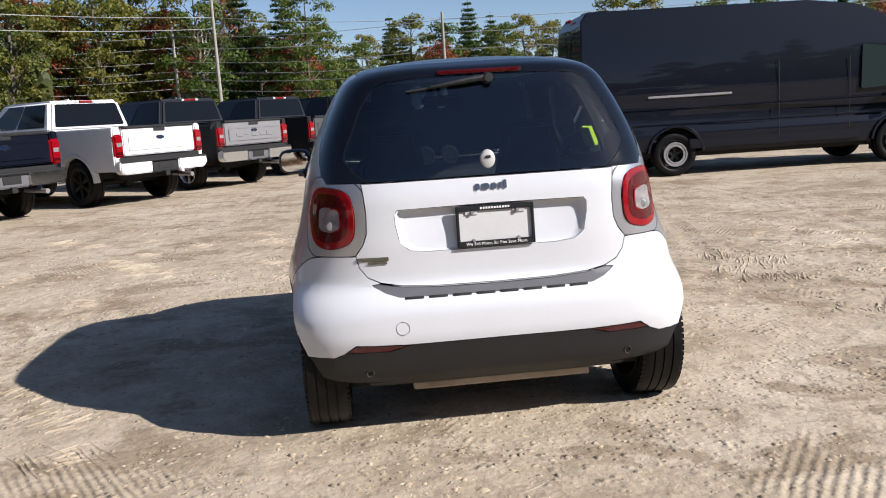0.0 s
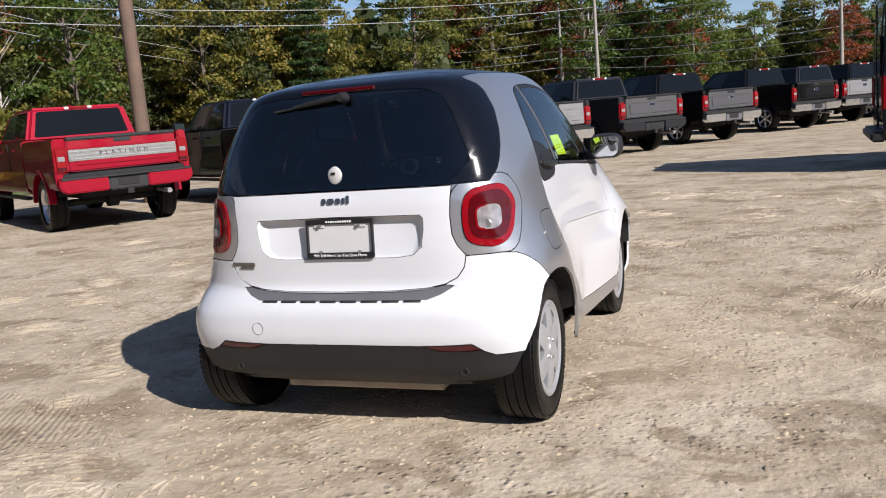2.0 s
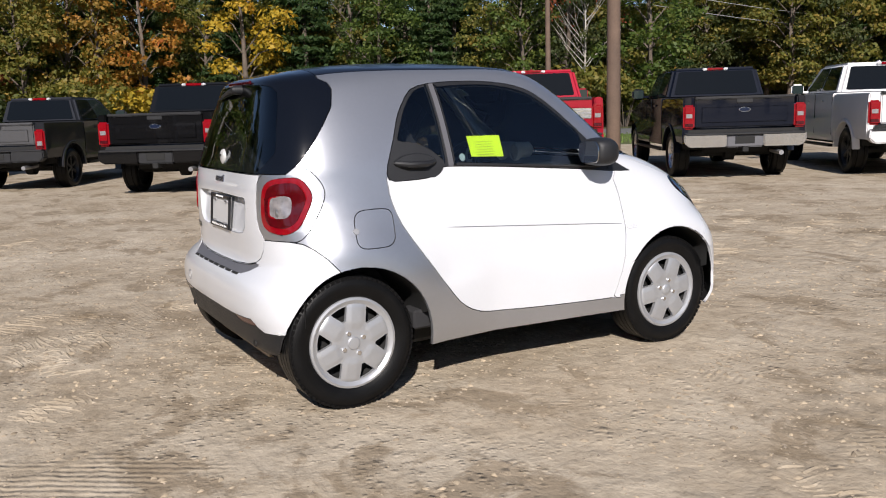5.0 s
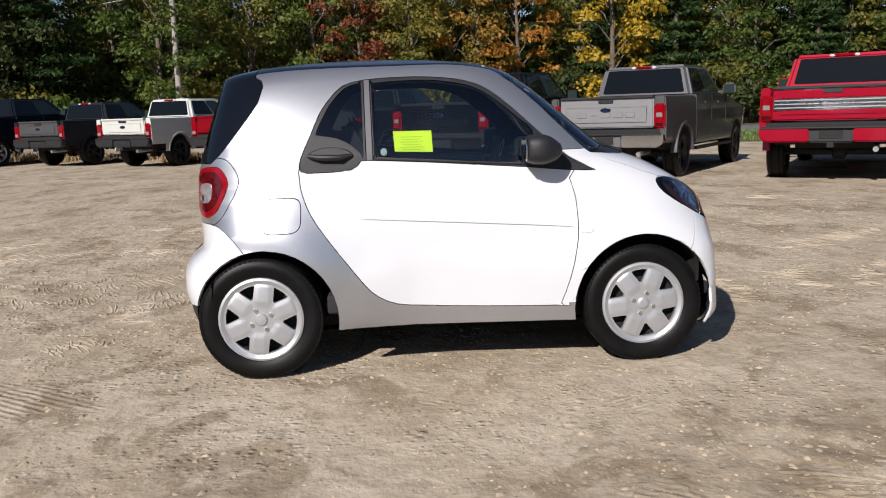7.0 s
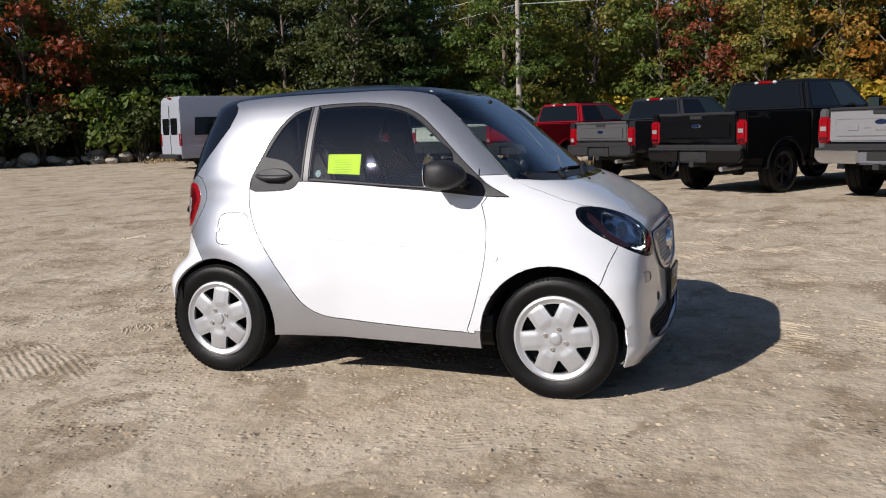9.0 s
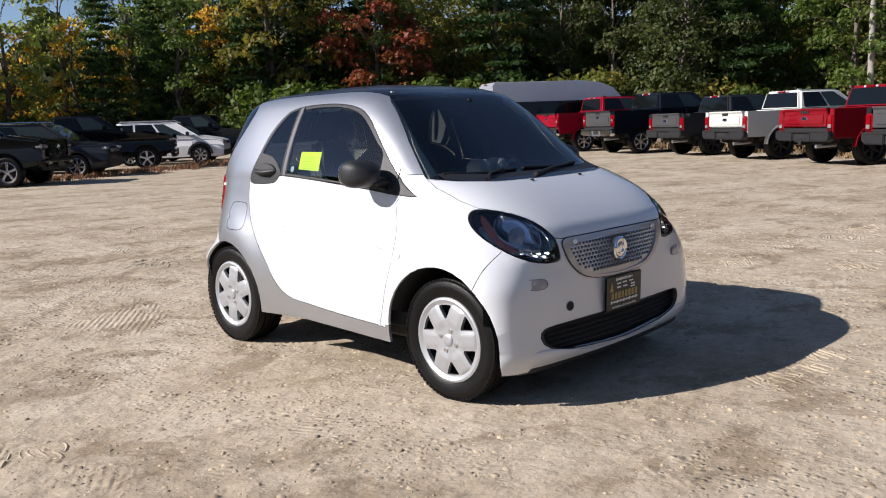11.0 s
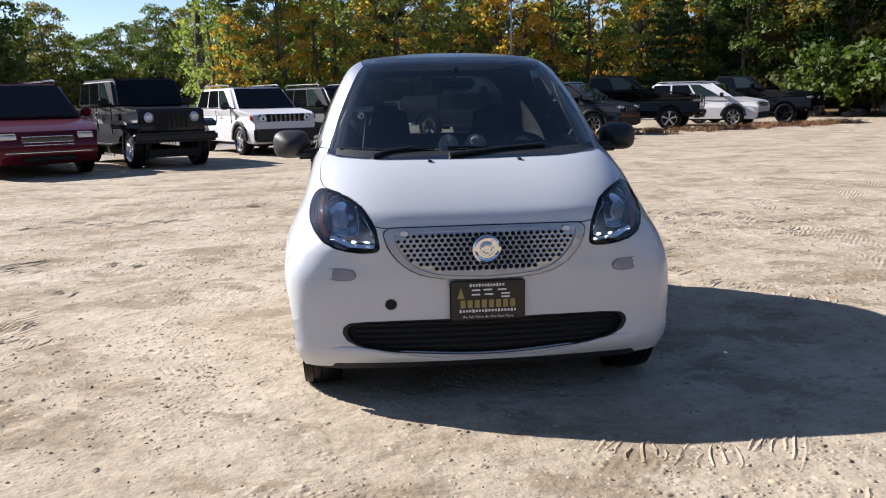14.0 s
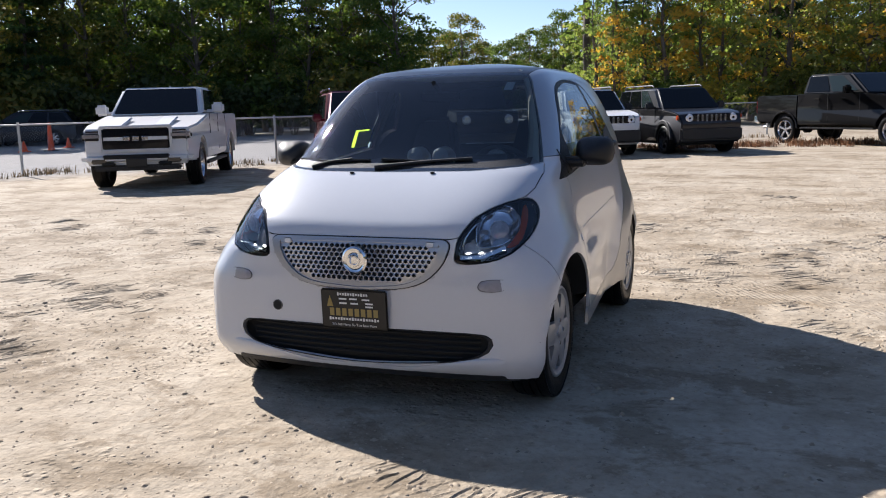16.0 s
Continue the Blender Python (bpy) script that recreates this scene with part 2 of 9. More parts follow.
def inside(poly, x, y):
    ok, n = False, len(poly)
    j = n - 1
    for i in range(n):
        xi, yi = poly[i]
        xj, yj = poly[j]
        if (yi > y) != (yj > y) and x < (xj - xi) * (y - yi) / (yj - yi) + xi:
            ok = not ok
        j = i
    return ok


def smoothstep(a, b, x):
    t = min(1.0, max(0.0, (x - a) / (b - a)))
    return t * t * (3 - 2 * t)


# ---- the ground ----
def ground_material():
    m = bpy.data.materials.new("packed_sandy_dirt")
    m.use_nodes = True
    nt = m.node_tree
    n, l = nt.nodes, nt.links
    b = n["Principled BSDF"]
    b.inputs["Roughness"].default_value = 0.95
    b.inputs["Specular IOR Level"].default_value = 0.15
    tc = n.new("ShaderNodeTexCoord")

    def noise_at(scale, detail=6.0, rough=0.6, stretch=None, rot=0.0, dist=0.0):
        x = n.new("ShaderNodeTexNoise")
        x.inputs["Scale"].default_value, x.inputs["Detail"].default_value, x.inputs["Roughness"].default_value = scale, detail, rough
        x.inputs["Distortion"].default_value = dist
        if stretch:
            mp = n.new("ShaderNodeMapping")
            mp.inputs["Scale"].default_value, mp.inputs["Rotation"].default_value = stretch, (0, 0, radians(rot))
            l.new(tc.outputs["Object"], mp.inputs[0])
            l.new(mp.outputs[0], x.inputs["Vector"])
        else:
            l.new(tc.outputs["Object"], x.inputs["Vector"])
        return x.outputs[0]

    def ramp(src, stops):
        r = n.new("ShaderNodeValToRGB")
        e = r.color_ramp.elements
        while len(e) < len(stops):
            e.new(0.5)
        for q, (p, c) in zip(e, stops):
            q.position, q.color = p, (*c, 1) if len(c) == 3 else c
        l.new(src, r.inputs[0])
        return r.outputs[0]

    def mix(fac, a, c, kind="MIX"):
        x = n.new("ShaderNodeMix")
        x.data_type, x.blend_type = "RGBA", kind
        for s, v in ((0, fac), (6, a), (7, c)):
            if isinstance(v, (int, float)):
                x.inputs[s].default_value = v
            elif isinstance(v, tuple):
                x.inputs[s].default_value = (*v, 1)
            else:
                l.new(v, x.inputs[s])
        return x.outputs[2]
    def math_node(op, a, c, clamp=False):
        x = n.new("ShaderNodeMath")
        x.operation, x.use_clamp = op, clamp
        for i, v in enumerate((a, c)):
            if isinstance(v, (int, float)):
                x.inputs[i].default_value = v
            else:
                l.new(v, x.inputs[i])
        return x.outputs[0]

    def span(src, lo, hi, out0=0.0, out1=1.0):
        x = n.new("ShaderNodeMapRange")
        x.interpolation_type = "SMOOTHSTEP"
        for i, v in enumerate((lo, hi, out0, out1)):
            x.inputs[i + 1].default_value = v
        l.new(src, x.inputs[0])
        return x.outputs[0]

    def crumbs(scale, size):
        """Rounded lumps: one in each cell, of a height that falls off from its middle."""
        x = n.new("ShaderNodeTexVoronoi")
        x.inputs["Scale"].default_value, x.inputs["Randomness"].default_value = scale, 1.0
        l.new(tc.outputs["Object"], x.inputs["Vector"])
        pick = n.new("ShaderNodeSeparateColor")
        l.new(x.outputs["Color"], pick.inputs[0])
        wide = math_node("MULTIPLY", pick.outputs[0], size)
        return math_node("SUBTRACT", wide, x.outputs["Distance"], True), pick.outputs[1]

    def treads(angle, pitch):
        """Parallel scrapes left by tyre blocks, bent by a slow noise."""
        mp = n.new("ShaderNodeMapping")
        mp.inputs["Rotation"].default_value = (0, 0, radians(angle))
        l.new(tc.outputs["Object"], mp.inputs[0])
        w = n.new("ShaderNodeTexWave")
        w.inputs["Scale"].default_value = 0.314 / pitch
        w.inputs["Distortion"].default_value, w.inputs["Detail"].default_value, w.inputs["Detail Scale"].default_value = 2.2, 2.0, 1.0
        l.new(mp.outputs[0], w.inputs["Vector"])
        return w.outputs["Fac"]
    loose = span(noise_at(0.8, 5, 0.65, (1, 1.3, 1), 40), 0.44, 0.60)         # where the crust is broken up
    base = ramp(noise_at(0.75, 9, 0.66, (1, 1.3, 1), 25), [(0.35, (0.275, 0.221, 0.155)), (0.46, (0.375, 0.313, 0.233)), (0.64, (0.450, 0.388, 0.303))])
    damp = ramp(noise_at(1.3, 12, 0.70, (1, 1.35, 1), 20, 0.4), [(0.530, (0, 0, 0)), (0.585, (1, 1, 1))])
    col = mix(math_node("MULTIPLY", damp, 0.68), base, (0.211, 0.162, 0.106))
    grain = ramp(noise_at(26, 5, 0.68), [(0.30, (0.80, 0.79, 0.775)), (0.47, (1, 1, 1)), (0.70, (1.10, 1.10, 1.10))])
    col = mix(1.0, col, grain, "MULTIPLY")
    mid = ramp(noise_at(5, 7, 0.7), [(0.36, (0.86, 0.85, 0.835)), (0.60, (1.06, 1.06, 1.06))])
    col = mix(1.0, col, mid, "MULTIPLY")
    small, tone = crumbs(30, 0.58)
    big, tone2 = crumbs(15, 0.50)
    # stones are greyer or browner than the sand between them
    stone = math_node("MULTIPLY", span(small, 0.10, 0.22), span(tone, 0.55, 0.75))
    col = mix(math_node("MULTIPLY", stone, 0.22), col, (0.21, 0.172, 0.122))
    # grey gravel beyond the fence, worn tracks
    sep = n.new("ShaderNodeSeparateXYZ")
    l.new(tc.outputs["Object"], sep.inputs[0])
    far = n.new("ShaderNodeMath")
    far.operation = "MULTIPLY_ADD"
    l.new(sep.outputs[1], far.inputs[0])
    far.inputs[1].default_value = -0.9
    l.new(sep.outputs[0], far.inputs[2])
    edge = n.new("ShaderNodeMapRange")
    edge.inputs[1].default_value, edge.inputs[2].default_value = 21.5, 24.5
    l.new(far.outputs[0], edge.inputs[0])
    gravel = ramp(noise_at(3.0, 8, 0.75), [(0.35, (0.22, 0.21, 0.20)), (0.7, (0.36, 0.345, 0.33))])
    east = n.new("ShaderNodeMapRange")
    east.inputs[1].default_value, east.inputs[2].default_value = -3.0, 3.0
    l.new(sep.outputs[0], east.inputs[0])
    both = n.new("ShaderNodeMath")
    both.operation = "MULTIPLY"
    l.new(edge.outputs[0], both.inputs[0])
    l.new(east.outputs[0], both.inputs[1])
    col = mix(both.outputs[0], col, gravel)
    # leaf litter under the trees
    far2 = n.new("ShaderNodeVectorMath")
    far2.operation = "LENGTH"
    l.new(tc.outputs["Object"], far2.inputs[0])
    wob = n.new("ShaderNodeMath")
    wob.operation = "MULTIPLY_ADD"
    l.new(noise_at(0.25, 4, 0.6), wob.inputs[0])
    wob.inputs[1].default_value = 9.0
    l.new(far2.outputs["Value"], wob.inputs[2])
    lit = n.new("ShaderNodeMapRange")
    lit.inputs[1].default_value, lit.inputs[2].default_value = 44.0, 47.5
    l.new(wob.outputs[0], lit.inputs[0])
    litter = ramp(noise_at(5.0, 8, 0.8), [(0.35, (0.06, 0.045, 0.025)), (0.5, (0.15, 0.095, 0.045)), (0.7, (0.20, 0.17, 0.07))])
    notgravel = n.new("ShaderNodeMath")
    notgravel.operation = "SUBTRACT"
    notgravel.use_clamp = True
    l.new(lit.outputs[0], notgravel.inputs[0])
    l.new(both.outputs[0], notgravel.inputs[1])
    col = mix(notgravel.outputs[0], col, litter)
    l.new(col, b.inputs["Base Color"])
    track_a = math_node("MULTIPLY", treads(35, 0.042), span(noise_at(0.62, 5, 0.6, (1.7, 0.8, 1), 35), 0.59, 0.66))
    track_b = math_node("MULTIPLY", treads(-28, 0.036), span(noise_at(0.55, 5, 0.6, (0.8, 1.6, 1), 110), 0.60, 0.67))
    lumps = math_node("ADD", math_node("MULTIPLY", small, 0.017), math_node("MULTIPLY", big, 0.022))
    lumps = math_node("MULTIPLY", lumps, span(loose, 0.0, 1.0, 0.12, 1.0))
    crust = math_node("ADD", math_node("MULTIPLY", noise_at(7, 4, 0.55), 0.022), math_node("MULTIPLY", noise_at(42, 3, 0.6), 0.0036))
    marks = math_node("MULTIPLY", math_node("ADD", track_a, track_b), 0.0042)
    relief = math_node("ADD", math_node("ADD", lumps, crust), marks)
    bp = n.new("ShaderNodeBump")
    bp.inputs["Strength"].default_value, bp.inputs["Distance"].default_value = 1.0, 1.0
    l.new(relief, bp.inputs["Height"])
    l.new(bp.outputs[0], b.inputs["Normal"])
    return m


RUTS = ((-9.0, 6.0, 11.9), (-9.0, 6.0, 13.45), (16.0, 12.0, 18.1), (-3.0, -20.0, 23.4))      # centre and radius of old wheel tracks


def height(x, y):
    """Gentle unevenness of the lot: a few millimetres near the car, more far away."""
    r = math.hypot(x, y)
    if r > 60:
        return 0.0
    h = 0.010 * noise.noise((x * 0.9, y * 0.9, 3.1)) + 0.006 * noise.noise((x * 3.1, y * 2.3, 8.0))
    if r < 12:
        rough = 0.4 + 0.6 * smoothstep(-0.2, 0.4, noise.noise((x * 0.45, y * 0.45, 11.0)))
        h += rough * (0.008 * noise.noise((x * 7, y * 7, 1.0)) + 0.007 * noise.noise((x * 15, y * 15, 4.0)) + 0.004 * abs(noise.noise((x * 29, y * 29, 6.0))))
        # shallow wheel ruts
        for cx, cy, rad in RUTS:
            d = (math.hypot(x - cx, y - cy) - rad) / 0.085
            if abs(d) < 3:
                h += 0.0035 * (1.3 * math.exp(-(abs(d) - 1.5) ** 2 * 3) - math.exp(-d * d))
    near = smoothstep(1.3, 2.2, max(abs(x) / 1.0, abs(y) / 1.4))
    return h * (0.25 + 0.75 * near)


def make_ground():
    bm = bmesh.new()

    def axis(lim):
        out, v, step = [0.0], 0.0, 0.024
        while v < lim:
            v += step
            if v > 5.2:
                step *= 1.12
            out.append(min(v, lim))
        return [-a for a in out[:0:-1]] + out
    xs, ys = axis(900), axis(900)
    grid = [[bm.verts.new((x, y, height(x, y))) for x in xs] for y in ys]
    for j in range(len(ys) - 1):
        for i in range(len(xs) - 1):
            bm.faces.new((grid[j][i], grid[j][i + 1], grid[j + 1][i + 1], grid[j + 1][i]))
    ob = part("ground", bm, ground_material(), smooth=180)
    tagged(ob, "packed sandy dirt lot with darker damp patches and gravel", "ground", kind="structure")


make_ground()


# ---- the small two-seater ----
def pchip(xs, ys):
    xs, ys = np.array(xs, float), np.array(ys, float)
    h, d = np.diff(xs), np.diff(ys) / np.diff(xs)
    m = np.zeros(len(xs))
    m[0], m[-1] = d[0], d[-1]
    for i in range(1, len(xs) - 1):
        if d[i - 1] * d[i] > 0:
            w1, w2 = 2 * h[i] + h[i - 1], h[i] + 2 * h[i - 1]
            m[i] = (w1 + w2) / (w1 / d[i - 1] + w2 / d[i])

    def f(x):
        x = min(max(x, xs[0]), xs[-1])
        i = min(int(np.searchsorted(xs, x, "right")) - 1, len(xs) - 2)
        t = (x - xs[i]) / h[i]
        return float((2 * t ** 3 - 3 * t * t + 1) * ys[i] + (t ** 3 - 2 * t * t + t) * h[i] * m[i] + (-2 * t ** 3 + 3 * t * t) * ys[i + 1] + (t ** 3 - t * t) * h[i] * m[i + 1])
    return f


YC = -0.2
F_FRONT = pchip([0.17, 0.25, 0.35, 0.45, 0.55, 0.67, 0.74, 0.775, 0.81, 0.85, 0.89, 0.93, 0.97, 1.00, 1.02, 1.045, 1.08, 1.17, 1.30, 1.41, 1.465, 1.50],
                [1.350, 1.392, 1.384, 1.380, 1.374, 1.360, 1.348, 1.335, 1.310, 1.262, 1.205, 1.140, 1.065, 1.000, 0.945, 0.870, 0.815, 0.705, 0.555, 0.415, 0.325, 0.21])
F_REAR = pchip([0.17, 0.24, 0.28, 0.36, 0.45, 0.52, 0.57, 0.60, 0.625, 0.66, 0.80, 0.95, 1.03, 1.126, 1.30, 1.41, 1.445, 1.47, 1.50],
               [-1.165, -1.258, -1.303, -1.333, -1.354, -1.352, -1.336, -1.306, -1.272, -1.262, -1.268, -1.264, -1.252, -1.222, -1.168, -1.135, -1.128, -1.10, -0.99])
F_WIDE = pchip([0.17, 0.25, 0.35, 0.45, 0.55, 0.675, 0.80, 0.95, 1.00, 1.06, 1.17, 1.30, 1.40, 1.45, 1.48, 1.50],
               [0.768, 0.786, 0.794, 0.799, 0.802, 0.797, 0.783, 0.760, 0.750, 0.738, 0.700, 0.642, 0.585, 0.548, 0.515, 0.475])
N_FRONT = pchip([0.17, 0.30, 0.55, 0.65, 0.74, 0.82, 0.90, 1.0, 1.05, 1.2, 1.4, 1.5], [14.0, 16.0, 15.0, 10.0, 6.4, 5.8, 6.0, 5.4, 4.8, 4.8, 4.6, 4.0])
N_REAR = pchip([0.17, 0.30, 0.48, 0.60, 0.75, 0.90, 1.05, 1.2, 1.4, 1.5], [7.0, 8.0, 8.0, 6.0, 5.4, 5.4, 5.8, 6.2, 6.0, 4.0])
BOW_F = pchip([0.17, 0.25, 0.60, 0.70, 0.85, 1.0, 1.5], [0.055, 0.065, 0.065, 0.040, 0.0, 0.0, 0.0])
BOW_R = pchip([0.17, 0.25, 0.35, 0.55, 0.70, 1.0, 1.5], [0.01, 0.015, 0.03, 0.035, 0.01, 0.0, 0.0])
WR, WF = (-0.938, 0.292), (0.938, 0.296)      # wheel centres (y, z)


def flare(y, z):
    """Bulge of the wings over the wheels and round the rear lamps."""
    out = 0.0
    for (cy, cz), amt in ((WR, 0.050), (WF, 0.062)):
        r = math.hypot(y - cy, (z - cz) * 0.92)
        out = max(out, amt * math.exp(-((max(0.0, r - 0.34)) / 0.16) ** 2) * smoothstep(0.12, 0.30, z + 0.1))
    return out


def flank_x(y, z):
    """Half width of the body at (y, z)."""
    L, n = (F_FRONT(z) - YC - 0.9 * BOW_F(z), N_FRONT(z)) if y > YC else (YC - F_REAR(z) - 0.9 * BOW_R(z), N_REAR(z))
    q = min(1.0, abs(y - YC) / L)
    return F_WIDE(z) * max(0.0, 1 - q ** n) ** (1 / n) + flare(y, z)


def nose_y(x, z):
    n = N_FRONT(z)
    c = max(0.0, 1 - min(1.0, abs(x) / F_WIDE(z)) ** n) ** (1 / n)
    return YC + (F_FRONT(z) - YC) * c - BOW_F(z) * (x / F_WIDE(z)) ** 2 * c ** 4


def tail_y(x, z):
    n = N_REAR(z)
    c = max(0.0, 1 - min(1.0, abs(x) / F_WIDE(z)) ** n) ** (1 / n)
    return YC - (YC - F_REAR(z)) * c + BOW_R(z) * (x / F_WIDE(z)) ** 2 * c ** 4


def half_ring(yf, yr, w, nf, nr, z, yc, count=70, bulge=True):
    pts = []
    for a in np.linspace(0, math.pi / 2, 260):
        s, c = math.sin(a), math.cos(a)
        pts.append((w * s ** (2 / nf), yc + (yf - yc) * c ** (2 / nf)))
    for a in np.linspace(math.pi / 2, 0, 260)[1:]:
        s, c = math.sin(a), math.cos(a)
        pts.append((w * s ** (2 / nr), yc - (yc - yr) * c ** (2 / nr)))
    if bulge:
        pts = [(x, y - BOW_F(z) * (x / w) ** 2 * ((y - yc) / (yf - yc)) ** 4) if y > yc else (x, y + BOW_R(z) * (x / w) ** 2 * ((yc - y) / (yc - yr)) ** 4) for x, y in pts]
        pts = [(x + flare(y, z) * smoothstep(0.55, 0.95, x / w), y) for x, y in pts]
    pts = np.array(pts)
    d = np.r_[0, np.cumsum(np.hypot(*np.diff(pts, axis=0).T))]
    s = np.linspace(0, d[-1], count)
    return np.c_[np.interp(s, d, pts[:, 0]), np.interp(s, d, pts[:, 1])]


def shell():
    """The closed outer surface of the body, as rings from the sill to the crown of the roof."""
    zs = list(np.arange(0.17, 0.72, 0.022)) + list(np.arange(0.72, 1.06, 0.0115)) + list(np.arange(1.06, 1.42, 0.022)) + list(np.arange(1.42, 1.5001, 0.008))
    rings = []
    for z in zs:
        rings.append((z, half_ring(F_FRONT(z), F_REAR(z), F_WIDE(z), N_FRONT(z), N_REAR(z), z, YC)))
    z, yf, yr, w = 1.50, F_FRONT(1.5), F_REAR(1.5), F_WIDE(1.5)
    ym = -0.36
    base = half_ring(yf, yr, w, 4.0, 4.0, z, YC, bulge=False)
    for k in (0.95, 0.88, 0.8, 0.7, 0.58, 0.45, 0.3, 0.14):
        ring = np.c_[base[:, 0] * k, ym + (base[:, 1] - ym) * k]
        rings.append((1.50 + 0.047 * (1 - k ** 1.9), ring))
    bm = bmesh.new()
    rows = []
    for z, r in rings:
        right = [bm.verts.new((x, y, z)) for x, y in r]
        left = [bm.verts.new((-x, y, z)) for x, y in r[1:-1]]
        rows.append(right + left[::-1])
    n = len(rows[0])
    for a, b in zip(rows, rows[1:]):
        for i in range(n):
            j = (i + 1) % n
            bm.faces.new((a[i], a[j], b[j], b[i]))
    top = bm.verts.new((0, ym, 1.547))
    for i in range(n):
        bm.faces.new((rows[-1][i], rows[-1][(i + 1) % n], top))
    bmesh.ops.recalc_face_normals(bm, faces=bm.faces)
    return bm


def imprint(bm, poly, axis, test):
    """Cuts the outline into the surface, seen along the axis, on the faces that pass test."""
    n = len(poly)
    X, Y, Z = Vector((1, 0, 0)), Vector((0, 1, 0)), Vector((0, 0, 1))
    eu, ev = {"x": (Y, Z), "y": (X, Z), "z": (X, Y)}[axis] if isinstance(axis, str) else (axis, Z)
    us, vs = [p[0] for p in poly], [p[1] for p in poly]
    lo, hi = (min(us) - 0.05, min(vs) - 0.05), (max(us) + 0.05, max(vs) + 0.05)

    def gather():
        out = []
        for f in bm.faces:
            c = f.calc_center_median()
            if lo[0] <= c.dot(eu) <= hi[0] and lo[1] <= c.dot(ev) <= hi[1] and test(c, f.normal):
                out.append(f)
        return out
    pool = set(gather())
    for i in range(n):
        p, q = poly[i], poly[(i + 1) % n]
        if math.hypot(q[0] - p[0], q[1] - p[1]) < 1e-5:
            continue
        a0, a1, b0, b1 = min(p[0], q[0]) - 5e-4, max(p[0], q[0]) + 5e-4, min(p[1], q[1]) - 5e-4, max(p[1], q[1]) + 5e-4
        hits = []
        for f in pool:
            cu = [v.co.dot(eu) for v in f.verts]
            if max(cu) < a0 or min(cu) > a1:
                continue
            cv = [v.co.dot(ev) for v in f.verts]
            if max(cv) < b0 or min(cv) > b1:
                continue
            hits.append(f)
        if not hits:
            continue
        nrm = (eu * (p[1] - q[1]) + ev * (q[0] - p[0])).normalized()
        co = eu * p[0] + ev * p[1]
        geom = list({v for f in hits for v in f.verts}) + list({e for f in hits for e in f.edges}) + hits
        pool -= set(hits)
        res = bmesh.ops.bisect_plane(bm, geom=geom, dist=5e-5, plane_co=co, plane_no=nrm)
        new_faces = {g for g in res["geom"] if isinstance(g, bmesh.types.BMFace) and g.is_valid}
        for g in res["geom_cut"]:
            if isinstance(g, bmesh.types.BMEdge) and g.is_valid:
                new_faces.update(g.link_faces)
        pool |= new_faces
        pool |= {f for f in hits if f.is_valid}
        pool = {f for f in pool if f.is_valid}


DLO = smooth_poly([(-0.661, 1.169), (-0.62, 1.262), (-0.575, 1.328), (-0.504, 1.398), (-0.394, 1.426), (-0.231, 1.434), (-0.095, 1.433), (0.041, 1.42), (0.123, 1.400), (0.177, 1.380), (0.258, 1.326),
                   (0.366, 1.227), (0.475, 1.122), (0.586, 1.027), (0.690, 0.968), (0.700, 0.958), (0.557, 0.965), (0.389, 0.983), (0.166, 1.001), (-0.11, 1.024), (-0.395, 1.041), (-0.43, 1.032), (-0.475, 0.999),
                   (-0.636, 0.990), (-0.712, 0.999), (-0.711, 1.062)], 2)
WIN_FRONT = smooth_poly([(-0.362, 1.395), (-0.355, 1.408), (-0.2, 1.416), (-0.05, 1.413), (0.08, 1.392), (0.165, 1.362), (0.25, 1.303), (0.36, 1.208), (0.412, 1.158), (0.424, 1.020), (0.412, 1.001), (0.30, 1.008),
                         (-0.10, 1.040), (-0.345, 1.058), (-0.358, 1.07)], 2)
WIN_BACK = smooth_poly([(-0.415, 1.398), (-0.425, 1.408), (-0.49, 1.388), (-0.56, 1.317), (-0.605, 1.240), (-0.635, 1.178), (-0.62, 1.166), (-0.54, 1.152), (-0.475, 1.12), (-0.425, 1.075), (-0.414, 1.08)], 2)
PILLAR = [(-0.402, 1.43), (-0.372, 1.43), (-0.368, 1.035), (-0.400, 1.035)]
DOOR = smooth_poly([(-0.712, 1.03), (-0.72, 0.961), (-0.711, 0.893), (-0.676, 0.797), (-0.615, 0.699), (-0.539, 0.594), (-0.437, 0.456), (-0.372, 0.391), (-0.277, 0.347), (-0.14, 0.333), (0.137, 0.321), (0.500, 0.314),
                    (0.516, 0.325), (0.558, 0.44), (0.593, 0.579), (0.608, 0.69), (0.604, 0.828), (0.578, 0.924), (0.562, 0.99), (0.0, 1.05), (-0.6, 1.06)], 2)
ARCH_R = [(WR[0] + 0.032 + 0.344 * math.cos(a), 0.290 + 0.346 * math.sin(a)) for a in np.linspace(0, 2 * math.pi, 41)[:-1]]
ARCH_F = [(WF[0] - 0.008 + 0.346 * math.cos(a), 0.296 + 0.352 * math.sin(a)) for a in np.linspace(0, 2 * math.pi, 41)[:-1]]
HATCH_TOP = [(-0.930, 1.60), (-0.930, 1.455), (-0.898, 1.435), (-0.890, 1.405), (-0.915, 1.327), (-0.981, 1.234), (-1.056, 1.141), (-1.10, 1.09), (-1.153, 1.045), (-1.5, 1.040), (-1.5, 1.60)]
REAR_WHITE = [(-1.5, 0.757), (-1.17, 0.757), (-1.125, 0.748), (-1.088, 0.725), (-1.04, 0.68), (-1.0, 0.630), (-0.95, 0.55), (-0.95, 0.1), (-1.5, 0.1)]
FRONT_LOW = [(1.6, 0.745), (1.225, 0.745), (1.19, 0.66), (1.165, 0.585), (1.12, 0.50), (1.12, 0.1), (1.6, 0.1)]
